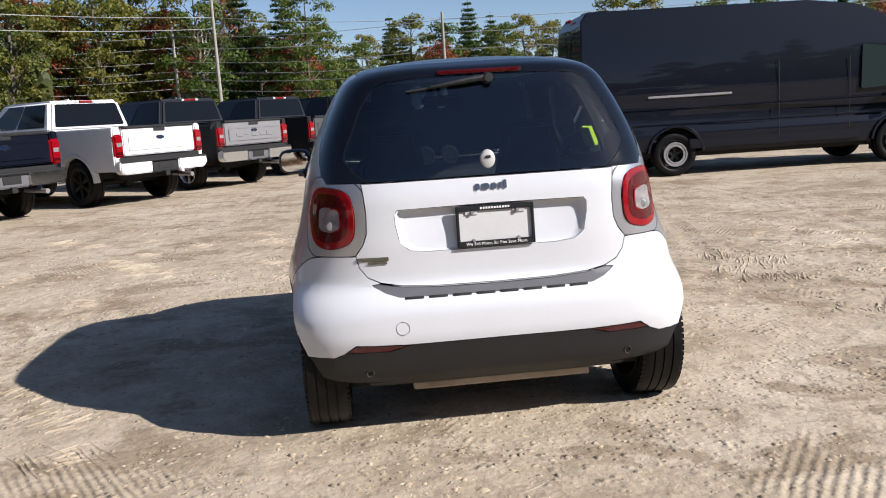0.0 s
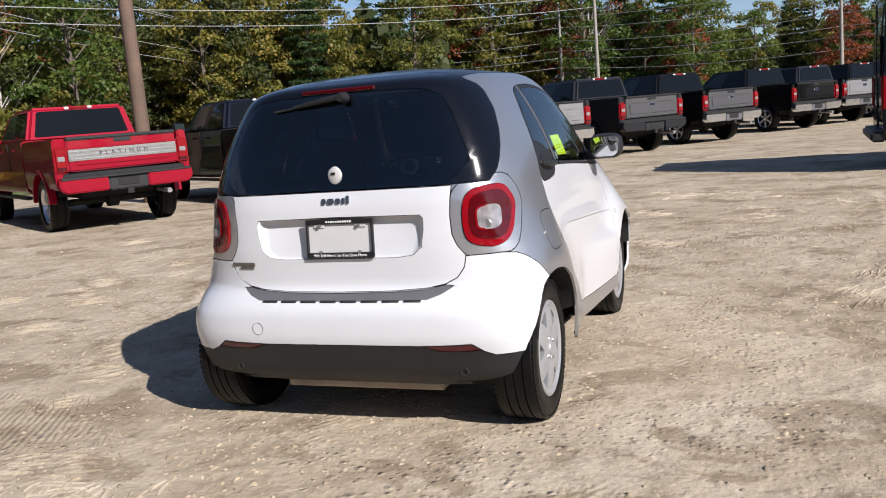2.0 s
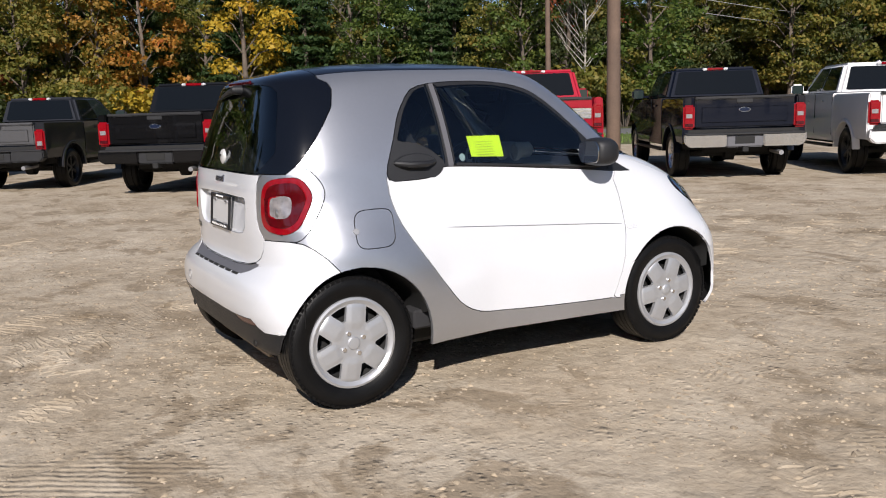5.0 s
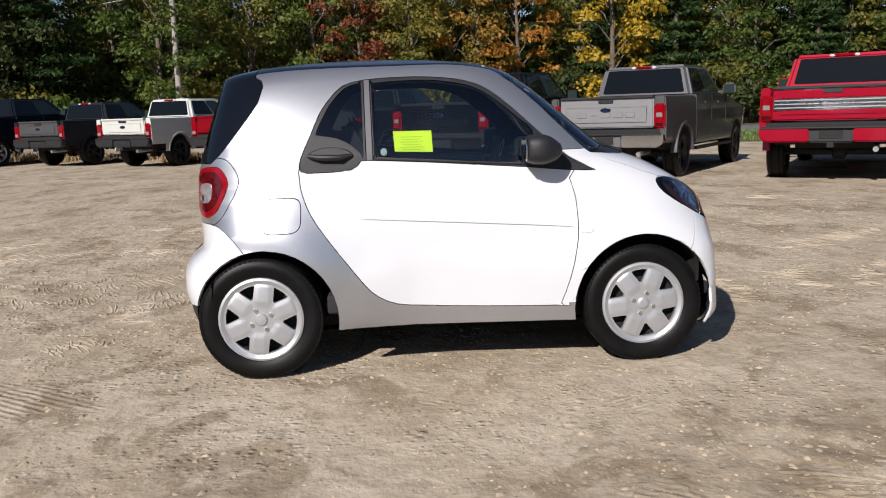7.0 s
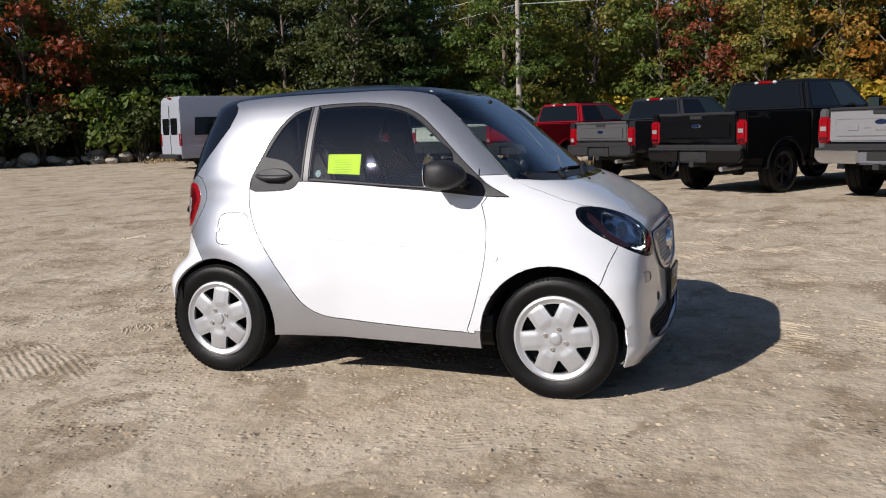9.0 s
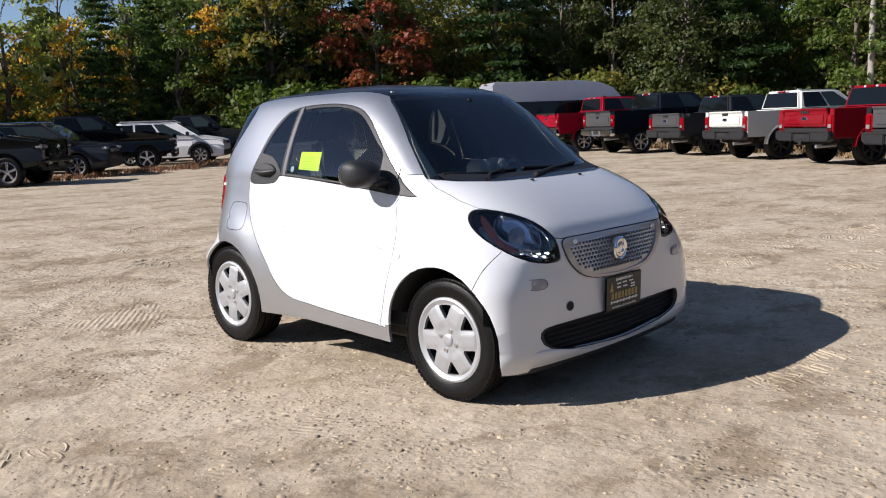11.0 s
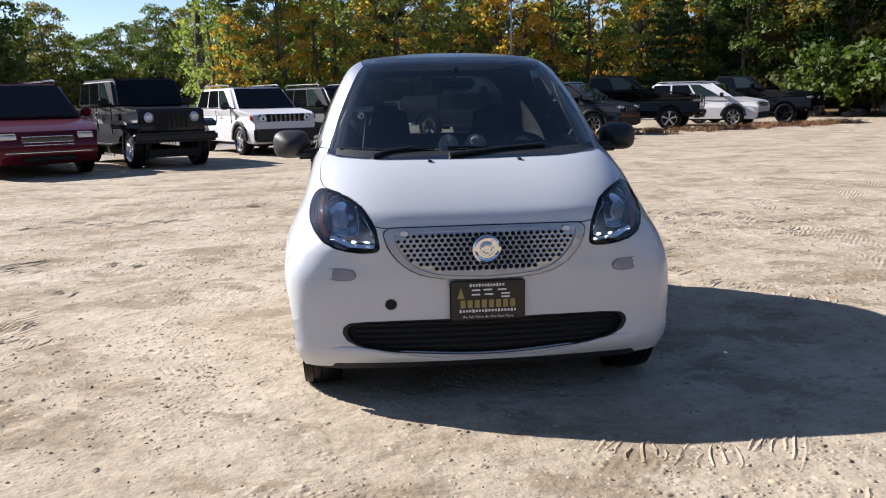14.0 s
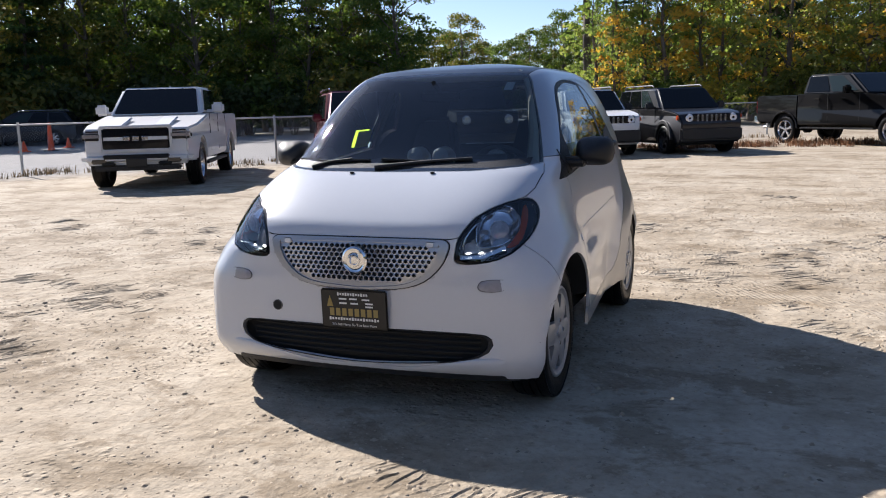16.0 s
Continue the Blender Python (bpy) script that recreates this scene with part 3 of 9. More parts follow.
FUEL = [(-0.814 + 0.094 * math.copysign(abs(math.cos(a)) ** 0.5, math.cos(a)) + 0.10 * 0.082 * math.sin(a), 0.795 + 0.083 * math.copysign(abs(math.sin(a)) ** 0.5, math.sin(a))) for a in np.linspace(0, 2 * math.pi, 33)[:-1]]


def both(half):
    return half + [(-x, z) for x, z in half[::-1]]


GATE = both([(0.0, 0.622), (0.23, 0.624), (0.38, 0.632), (0.455, 0.646), (0.505, 0.670), (0.535, 0.71), (0.546, 0.76), (0.515, 0.80), (0.498, 0.845), (0.494, 0.92), (0.500, 1.00), (0.505, 1.04), (0.0, 1.04)])
GLASS_R = both([(0.0, 1.046), (0.40, 1.044), (0.475, 1.046), (0.53, 1.085), (0.566, 1.135), (0.560, 1.17), (0.53, 1.235), (0.487, 1.335), (0.445, 1.398), (0.39, 1.425), (0.30, 1.434), (0.0, 1.440)])
RECESS = both([(0.0, 0.762), (0.26, 0.762), (0.33, 0.770), (0.368, 0.80), (0.382, 0.87), (0.384, 0.915), (0.372, 0.930), (0.0, 0.934)])
DIAG_R, DIAG_F = Vector((0.7071, 0.7071, 0)), Vector((0.80, -0.60, 0))      # along the rear and front corners of the body


def from_behind(x, z, e=DIAG_R):
    return x * e.x + tail_y(x, z) * e.y, z


def from_side(y, z, e=DIAG_R):
    return flank_x(y, z) * e.x + y * e.y, z


def from_front(x, z, e=DIAG_F):
    return x * e.x + nose_y(x, z) * e.y, z


TAIL = smooth_poly([from_behind(*p) for p in ((0.625, 1.027), (0.580, 1.016), (0.550, 0.983), (0.540, 0.911), (0.550, 0.832), (0.592, 0.797), (0.660, 0.788))]
                   + [from_side(*p) for p in ((-1.130, 0.818), (-1.092, 0.880), (-1.066, 0.945), (-1.080, 0.994))] + [from_behind(0.672, 1.027)], 4)
TAIL_CLEAR = smooth_poly([from_behind(*p) for p in ((0.594, 0.905), (0.599, 0.944), (0.632, 0.953), (0.664, 0.945), (0.671, 0.905), (0.666, 0.864), (0.632, 0.855), (0.599, 0.866))], 4)
# grey band that follows the tailgate's lower edge
STEP = both([(0.0, 0.590), (0.388, 0.594), (0.44, 0.610), (0.482, 0.633), (0.490, 0.640), (0.455, 0.642), (0.38, 0.628), (0.23, 0.620), (0.0, 0.618)])
TU, TZ = sum(p[0] for p in TAIL) / len(TAIL), sum(p[1] for p in TAIL) / len(TAIL)
TAIL_MID = [(TU + (u - TU) * 0.80, TZ + (z - TZ) * 0.80) for u, z in TAIL]
POD = [(TU + (u - TU) * 1.40, max(0.757, TZ + (z - TZ) * 1.38)) for u, z in TAIL]
BUMP_BLACK = both([(0.0, 0.10), (0.95, 0.10), (0.95, 0.372), (0.80, 0.372), (0.66, 0.368), (0.62, 0.385), (0.572, 0.418), (0.50, 0.414), (0.352, 0.410), (0.0, 0.412)])
REFLECT = [(0.36, 0.409), (0.50, 0.413), (0.572, 0.417), (0.61, 0.392), (0.56, 0.388), (0.44, 0.386)]
SCREEN = both([(0.0, 1.012), (0.40, 1.016), (0.60, 1.028), (0.662, 1.040), (0.640, 1.10), (0.598, 1.22), (0.548, 1.33), (0.500, 1.425), (0.470, 1.458), (0.42, 1.468), (0.0, 1.480)])
HEAD = smooth_poly([from_front(*p) for p in ((0.456, 0.664), (0.556, 0.663), (0.653, 0.690), (0.709, 0.750), (0.723, 0.812), (0.715, 0.868), (0.681, 0.906), (0.602, 0.893), (0.514, 0.846), (0.467, 0.778), (0.450, 0.715))], 4)
HU, HZ = sum(p[0] for p in HEAD) / len(HEAD), sum(p[1] for p in HEAD) / len(HEAD)
HEAD_IN = [(HU + (u - HU) * 0.92, HZ + (z - HZ) * 0.92) for u, z in HEAD]
GRILLE = both([(0.0, 0.536), (0.19, 0.547), (0.285, 0.568), (0.350, 0.606), (0.400, 0.662), (0.424, 0.722), (0.421, 0.744), (0.400, 0.757), (0.35, 0.759), (0.22, 0.760), (0.0, 0.760)])
MOUTH = both([(0.0, 0.214), (0.12, 0.217), (0.25, 0.226), (0.38, 0.237), (0.48, 0.250), (0.55, 0.269), (0.592, 0.294), (0.610, 0.324), (0.604, 0.348), (0.582, 0.362), (0.55, 0.367), (0.48, 0.369), (0.35, 0.370), (0.18, 0.370), (0.0, 0.370)])
BONNET = both([(0.0, 0.762), (0.385, 0.759), (0.43, 0.760), (0.468, 0.769), (0.525, 0.836), (0.617, 0.896), (0.672, 0.912), (0.690, 0.94), (0.690, 1.0), (0.668, 1.036), (0.60, 1.026), (0.40, 1.014), (0.0, 1.010)])


def near_front(c, n):
    return c.y > 0.10 and n.y > 0.02


def near_rear(c, n):
    return c.y < -0.62 and n.y < 0.35


def flank(c, n):
    return abs(c.x) > 0.40 and abs(n.x) > 0.12


def kind_of(c, n):
    ax, y, z = abs(c.x), c.y, c.z
    dr, df = ax * DIAG_R.x + y * DIAG_R.y, ax * DIAG_F.x + y * DIAG_F.y
    if z < 0.23 and abs(y) < 0.66:
        return None
    if ax > 0.5 and (inside(ARCH_R, y, z) or inside(ARCH_F, y, z)):
        return None
    if flank(c, n) and -0.8 < y < 0.75 and inside(DLO, y, z):
        if inside(WIN_FRONT, y, z):
            return "side_window"
        if inside(WIN_BACK, y, z):
            return "quarter_window"
        return "door_pillar" if inside(PILLAR, y, z) else "window_surround"
    if y < -0.75:
        if ax > 0.45 and inside(TAIL, dr, z):
            return "reversing_lens" if inside(TAIL_CLEAR, dr, z) else ("light_guide" if inside(TAIL_MID, dr, z) else "rear_lamp")
        if inside(HATCH_TOP, y, z):
            return "rear_window" if near_rear(c, n) and n.y < -0.3 and inside(GLASS_R, c.x, z) else "hatch_surround"
        if z < 0.212 and y < -0.98:
            return None
        if near_rear(c, n) and n.y < -0.1:
            if inside(BUMP_BLACK, c.x, z):
                return "reflector" if inside(REFLECT, ax, z) else "lower_valance"
            if inside(GATE, c.x, z):
                return None if inside(RECESS, c.x, z) else "tailgate"
            if inside(STEP, c.x, z):
                return "step_strip"
        if inside(REAR_WHITE, y, z) and not (ax > 0.45 and inside(POD, dr, z)):
            return "lower_valance" if z < 0.372 and near_rear(c, n) and n.y < -0.1 else "rear_bumper"
        if ax > 0.45 and inside(POD, dr, z):
            return "lamp_pod"
    if y > 0.1 and near_front(c, n):
        if inside(SCREEN, c.x, z) and n.y > 0.2:
            return "windscreen"
        if y > 0.9:
            if ax > 0.4 and inside(HEAD, df, z):
                return "headlamp" if inside(HEAD_IN, df, z) else "headlamp_rim"
            if inside(GRILLE, c.x, z):
                return "grille"
            if inside(MOUTH, c.x, z):
                return None
        if y > 0.6 and inside(BONNET, c.x, z):
            return "bonnet"
    if y > 1.0 and (inside(FRONT_LOW, y, z) or (ax < 0.47 and z < 0.78)):
        return "front_bumper"
    if z > 1.40 and inside(ROOF, c.x, y) and n.z > 0.3:
        return "roof_panel"
    if flank(c, n) and inside(DOOR, y, z):
        return "door"
    if flank(c, n) and y < -0.6 and inside(FUEL, y, z) and c.x > 0:
        return "fuel_flap"
    if y > 0.50 and z < 1.06 and not (z < 0.312):
        return "front_wing"
    return "body_frame"


ROOF = [(0.455, 0.40), (0.472, 0.20), (0.482, 0.0), (0.490, -0.3), (0.492, -0.6), (0.488, -0.80), (0.480, -0.93), (0.480, -1.0), (-0.480, -1.0), (-0.480, -0.93), (-0.488, -0.80), (-0.492, -0.6), (-0.490, -0.3), (-0.482, 0.0), (-0.472, 0.20), (-0.455, 0.40)]


def panel(name, faces, normals, material, parent, gap=0.0022, depth=0.012, lift=0.0, label=""):
    """One body panel cut out of the shell: shrunk by the gap, with turned-in edges."""
    idx, verts, nors = {}, [], []
    for f in faces:
        for v in f.verts:
            if v.index not in idx:
                idx[v.index] = len(verts)
                nv = normals[v.index]
                verts.append(v.co + nv * lift)
                nors.append(nv)
    polys = [[idx[v.index] for v in f.verts] for f in faces]
    count = {}
    for p, f in zip(polys, faces):
        c = f.calc_center_median()
        for a, b in zip(p, p[1:] + p[:1]):
            count.setdefault((min(a, b), max(a, b)), []).append((a, b, c))
    rim = [v[0] for v in count.values() if len(v) == 1]
    push = {}
    for a, b, c in rim:
        e = (verts[b] - verts[a])
        if e.length < 1e-7:
            continue
        e.normalize()
        w = c - (verts[a] + verts[b]) / 2
        w = w - e * w.dot(e)
        if w.length < 1e-7:
            continue
        w.normalize()
        for k in (a, b):
            push.setdefault(k, []).append(w)
    for k, ws in push.items():
        s = sum(ws, Vector())
        if s.length > 1e-4:
            verts[k] = verts[k] + s.normalized() * gap
    if depth:
        dup = {}

        def low(k, d):
            if (k, d) not in dup:
                dup[(k, d)] = len(verts)
                out = -sum(push.get(k, [Vector()]), Vector())
                o = out.normalized() if out.length > 1e-4 else nors[k]
                verts.append(verts[k] - nors[k] * d)
                nors.append(o)
            return dup[(k, d)]
        for a, b, c in rim:
            polys.append([low(b, 0.0), low(a, 0.0), low(a, depth), low(b, depth)])
    me = bpy.data.meshes.new(name)
    me.from_pydata([tuple(v) for v in verts], [], polys)
    me.materials.append(material)
    me.polygons.foreach_set("use_smooth", [True] * len(me.polygons))
    me.normals_split_custom_set_from_vertices([tuple(x) for x in nors])
    ob = new(name, me)
    ob.parent = parent
    if label:
        ob["label"] = label
    return ob


def small_car():
    car = thing("small_car", "white two-door city car with silver body frame and black roof", "car")
    bm = shell()
    for poly, axis, test in ((ARCH_R, "x", lambda c, n: abs(c.x) > 0.45), (ARCH_F, "x", lambda c, n: abs(c.x) > 0.45), (DLO, "x", flank), (WIN_FRONT, "x", flank), (WIN_BACK, "x", flank),
                             (DOOR, "x", flank), (FUEL, "x", lambda c, n: c.x > 0.4), (PILLAR, "x", flank),
                             (HATCH_TOP, "x", lambda c, n: c.y < -0.8), (REAR_WHITE, "x", lambda c, n: c.y < -0.9), (FRONT_LOW, "x", lambda c, n: c.y > 1.0 and abs(c.x) > 0.5),
                             (GATE, "y", near_rear), (GLASS_R, "y", near_rear), (RECESS, "y", near_rear), (STEP, "y", near_rear), (BUMP_BLACK, "y", near_rear),
                             (SCREEN, "y", near_front), (GRILLE, "y", near_front), (MOUTH, "y", near_front), (BONNET, "y", lambda c, n: c.y > 0.6 and n.y > 0.02)):
        imprint(bm, poly, axis, test)
    for poly, e, lo, hi in ((TAIL, DIAG_R, -2.0, -0.85), (TAIL_CLEAR, DIAG_R, -2.0, -0.85), (TAIL_MID, DIAG_R, -2.0, -0.85), (POD, DIAG_R, -2.0, -0.85), (HEAD, DIAG_F, 0.85, 2.0), (HEAD_IN, DIAG_F, 0.85, 2.0)):
        for sx in (1, -1):
            imprint(bm, poly, Vector((sx * e.x, e.y, 0)), lambda c, n, sx=sx, lo=lo, hi=hi: c.x * sx > 0.40 and lo < c.y < hi)
    imprint(bm, REFLECT, "y", lambda c, n: c.x > 0 and near_rear(c, n))
    imprint(bm, [(-x, z) for x, z in REFLECT], "y", lambda c, n: c.x < 0 and near_rear(c, n))
    imprint(bm, ROOF, "z", lambda c, n: c.z > 1.38 and n.z > 0.25)
    bm.normal_update()
    bm.verts.index_update()
    normals = [v.normal.copy() for v in bm.verts]
    groups = {}
    for f in bm.faces:
        c = f.calc_center_median()
        k = kind_of(c, f.normal)
        if k is None:
            continue
        paired = k in ("side_window", "quarter_window", "window_surround", "door", "front_wing", "rear_lamp", "reversing_lens", "reflector", "headlamp", "headlamp_rim", "light_guide", "door_pillar", "lamp_pod")
        groups.setdefault((k, (1 if c.x > 0 else -1) if paired else 0), []).append(f)
    look_of = dict(side_window=M_GLASS, quarter_window=M_GLASS_DARK, window_surround=M_BLACKPLASTIC, door_pillar=M_TRIM, door=M_WHITE, front_wing=M_WHITE, rear_lamp=M_RED_LENS, light_guide=M_RED_MID, headlamp_rim=M_BLACKGLOSS, reversing_lens=M_REVERSE, reflector=M_RED_DARK,
                   headlamp=M_LENSGLASS, rear_window=M_GLASS_DARK, hatch_surround=M_BLACKGLOSS, tailgate=M_WHITE, lower_valance=M_BLACKPLASTIC, step_strip=M_TRIM, rear_bumper=M_WHITE, lamp_pod=M_SILVER,
                   windscreen=M_GLASS, grille=M_SILVER, bonnet=M_WHITE, front_bumper=M_WHITE, roof_panel=M_ROOFBLACK, fuel_flap=M_SILVER, body_frame=M_SILVER)
    words = dict(door="white door", rear_lamp="bright red rim of the rounded-square rear lamp", body_frame="silver body frame", roof_panel="black roof", lower_valance="black lower rear valance", window_surround="black window surround",
                 headlamp="clear headlamp cover", hatch_surround="gloss black hatch surround")
    made = {}
    for (k, side), faces in groups.items():
        if k == "grille":
            continue
        flat = k in ("side_window", "quarter_window", "windscreen", "rear_window", "headlamp")
        lift = {"rear_lamp": 0.009, "light_guide": 0.011, "reversing_lens": 0.014, "headlamp": 0.002, "step_strip": -0.004, "reflector": -0.003, "lower_valance": -0.002}.get(k, 0.0)
        gap = 0.0 if flat or k in ("step_strip",) else 0.0022
        ob = panel(k, faces, normals, look_of[k], car, gap, 0.0 if flat else 0.014, lift, words.get(k, ""))
        made[(k, side)] = ob
        if flat:
            ob.visible_shadow = k not in ("rear_window", "quarter_window")
    # dark inner shell, added to keep light out of the panel gaps
    clear = {"side_window", "quarter_window", "windscreen", "rear_window", "headlamp"}
    inner = [f for (k, s), fs in groups.items() if k not in clear for f in fs]
    panel("inner_shell", inner, normals, M_UNDER, car, 0.0, 0.0, -0.016)
    lampback = {s: groups[("headlamp", s)] for s in (-1, 1)}
    for s in (-1, 1):
        panel("lamp_housing", lampback[s], normals, M_LAMP_INNER, made[("headlamp", s)], 0.0, 0.0, -0.110)
    panel("grille_back", groups[("grille", 0)], normals, M_UNDER, car, 0.0, 0.0, -0.025)
    bm.free()
    return car, made


smart, SP = small_car()


def on_tail(x, z, out=0.0):
    return Vector((x, tail_y(x, z) - out, z))


def on_nose(x, z, out=0.0):
    return Vector((x, nose_y(x, z) + out, z))


def on_flank(y, z, side=1, out=0.0):
    return Vector((side * (flank_x(y, z) + out), y, z))


def wrap(poly, fn, thick, centre=None):
    """A thin plate with the outline, laid on a surface given by fn(u, v, out), rising by thick."""
    bm = bmesh.new()
    us = [p[0] for p in poly]
    vs = [p[1] for p in poly]
    c = centre or (sum(us) / len(us), sum(vs) / len(vs))
    rings = []
    for s, out in ((1.0, 0.0), (1.0, thick * 0.6), (0.94, thick), (0.5, thick), ):
        rings.append([bm.verts.new(fn(c[0] + (u - c[0]) * s, c[1] + (v - c[1]) * s, out)) for u, v in poly])
    n = len(poly)
    for a, b in zip(rings, rings[1:]):
        for i in range(n):
            bm.faces.new((a[i], a[(i + 1) % n], b[(i + 1) % n], b[i]))
    top = bm.verts.new(fn(c[0], c[1], thick))
    for i in range(n):
        bm.faces.new((rings[-1][i], rings[-1][(i + 1) % n], top))
    bmesh.ops.recalc_face_normals(bm, faces=bm.faces)
    return bm


def band(poly, fn, inner, thick, closed=True):
    """A raised frame that follows an outline; inner: how far in it reaches (fraction)."""
    bm = bmesh.new()
    c = (sum(p[0] for p in poly) / len(poly), sum(p[1] for p in poly) / len(poly))
    rings = []
    for s, out in ((1.0, -0.002), (0.995, thick), (inner + 0.005, thick), (inner, -0.002)):
        rings.append([bm.verts.new(fn(c[0] + (u - c[0]) * s, c[1] + (v - c[1]) * s, out)) for u, v in poly])
    n = len(poly)
    for a, b in zip(rings, rings[1:]):
        for i in range(n):
            bm.faces.new((a[i], a[(i + 1) % n], b[(i + 1) % n], b[i]))
    bmesh.ops.recalc_face_normals(bm, faces=bm.faces)
    return bm


def rounded(w, h, r, n=5, cx=0.0, cy=0.0):
    out = []
    for sx, sy, a0 in ((1, 1, 0), (-1, 1, 90), (-1, -1, 180), (1, -1, 270)):
        for k in range(n):
            a = radians(a0 + 90 * k / (n - 1))
            out.append((cx + sx * (w / 2 - r) + r * math.cos(a), cy + sy * (h / 2 - r) + r * math.sin(a)))
    return out


# wheels: tyre with tread blocks, steel wheel, seven-window hubcap
def smart_wheel(r, width):
    h = width / 2
    rr = 0.198
    prof = [(-h * 0.75, rr), (-h * 0.98, rr + 0.02), (-h * 1.0, r - 0.035), (-h * 0.90, r - 0.008)]
    for k in range(4):
        a, b = -0.78 + 0.42 * k, -0.78 + 0.42 * k + 0.34
        prof += [(h * a, r - 0.001), (h * b, r - 0.001)]
        if k < 3:
            prof += [(h * (b + 0.01), r - 0.008), (h * (b + 0.07), r - 0.008)]
    prof += [(h * 0.90, r - 0.008), (h * 1.0, r - 0.035), (h * 1.01, rr + 0.055), (h * 1.0, rr + 0.05), (h * 0.985, rr + 0.02), (h * 0.80, rr)]
    tyre = lathe(prof, 72)
    for k in range(72):
        a = 2 * math.pi * k / 72
        for sx in (-1, 1):
            blk = box((sx * h * 0.86, 0, r - 0.0095), (h * 0.20, 0.019, 0.010), 0.0)
            moved(blk, Matrix.Rotation(a, 4, "X"))
            tyre = join(tyre, blk)
    rim = lathe([(-h * 0.7, rr), (h * 0.55, rr), (h * 0.60, rr - 0.012), (h * 0.2, rr - 0.03), (h * 0.15, 0.03)], 36)
    # hubcap: one pressed disc, six broad spokes between small windows
    cap = bmesh.new()
    radii = [0.030, 0.046, 0.058, 0.070, 0.086, 0.100, 0.106, 0.122, 0.140, 0.158, 0.170, 0.176, 0.184, rr - 0.004, rr + 0.006, rr + 0.011]
    lift = [0.96, 0.95, 0.95, 0.955, 0.96, 0.955, 0.95, 0.94, 0.925, 0.905, 0.885, 0.88, 0.93, 0.985, 0.95, 0.80]
    cols = [(-1.0, 0), (-0.66, 0), (-0.36, 0), (-0.10, 0), (0.0, -1), (0.0, -0.33), (0.0, 0.33), (0.0, 1), (0.10, 0), (0.36, 0), (0.66, 0)]
    grid = []
    for rad, lf in zip(radii, lift):
        half = min(0.040, max(0.005, 0.040 * (rad - 0.096) / 0.070)) / rad     # half angle of a window
        ring = []
        for k in range(6):
            for f, w in cols:
                a = k * math.pi / 3 + (half * w if f == 0.0 else math.copysign(half + (math.pi / 6 - half) * abs(f), f))
                paddle = 0.0045 if abs(f) >= 0.36 and 0.08 < rad < 0.172 else 0.0
                ring.append(cap.verts.new((h * lf + paddle, rad * math.cos(a), rad * math.sin(a))))
        grid.append(ring)
    n = len(grid[0])
    for k in range(len(grid) - 1):
        for q in range(n):
            if 6 <= k < 10 and q % 11 in (4, 5, 6):
                continue
            cap.faces.new((grid[k][q], grid[k][(q + 1) % n], grid[k + 1][(q + 1) % n], grid[k + 1][q]))
    bmesh.ops.recalc_face_normals(cap, faces=cap.faces)
    rims = [e for e in cap.edges if len(e.link_faces) == 1]
    skirt = bmesh.ops.extrude_edge_only(cap, edges=rims)["geom"]
    for v in skirt:
        if isinstance(v, bmesh.types.BMVert):
            v.co.x -= 0.018
    bmesh.ops.recalc_face_normals(cap, faces=cap.faces)
    cap = join(cap, lathe([(h * 0.80, 0.031), (h * 0.985, 0.030), (h * 1.03, 0.026), (h * 1.045, 0.012), (h * 1.045, 0.0)], 28))
    bolts = cyl((h * 0.86, 0.0, 0.0), (h * 1.03, 0.0, 0.0), 0.0115, 0.010, 8)
    drum = lathe([(-h * 0.3, 0.14), (h * 0.1, 0.14), (h * 0.14, 0.03)], 24)
    return [mesh_of(b, n, m, 40) for b, n, m in ((tyre, "tyre", M_RUBBER), (rim, "steel_wheel", M_UNDER), (cap, "hubcap", M_RIM), (bolts, "wheel_bolt", M_CHROME), (drum, "brake_drum", M_RIMDARK))]


for (wy, wz), r, width, turn in ((WR, 0.300, 0.185, -8), (WF, 0.296, 0.165, 37)):
    meshes = smart_wheel(r, width)
    for sx in (-1, 1):
        w = new("wheel", meshes[0])
        w.parent = smart
        w.matrix_local = pose(sx * (0.795 - width * 0.5), wy, r - 0.004, turn * sx, 0, 0 if sx > 0 else 180)
        for me in meshes[1:]:
            for k in range(4 if me.name.startswith("wheel_bolt") else 1):
                o = new(me.name, me)
                o.parent = w
                if me.name.startswith("wheel_bolt"):
                    o.location = (0, 0.052 * math.cos(1.571 * k + 0.6), 0.052 * math.sin(1.571 * k + 0.6))
for sx in (-1, 1):
    for (wy, wz), poly in ((WR, ARCH_R), (WF, ARCH_F)):
        # wheel housing liner
        bm = bmesh.new()
        cy = sum(p[0] for p in poly) / len(poly)
        cz = sum(p[1] for p in poly) / len(poly)
        poly = [(min(1.20, max(-1.16, p[0])), max(0.20, p[1])) for p in poly]
        outer = [bm.verts.new((sx * min(max(0.60, flank_x(p[0], p[1]) - 0.012), 0.66 if p[1] < 0.36 else 1.0), p[0], p[1])) for p in poly]
        inner = [bm.verts.new((sx * 0.50, p[0], p[1])) for p in poly]
        for i in range(len(poly)):
            j = (i + 1) % len(poly)
            bm.faces.new((outer[i], outer[j], inner[j], inner[i]))
        bm.faces.new(inner)
        bmesh.ops.recalc_face_normals(bm, faces=bm.faces)
        part("wheel_liner", bm, M_UNDER, smart, smooth=60)
part("floor_pan", box((0, 0.16, 0.240), (1.25, 1.95, 0.09), 0.02, 1), M_UNDER, smart)
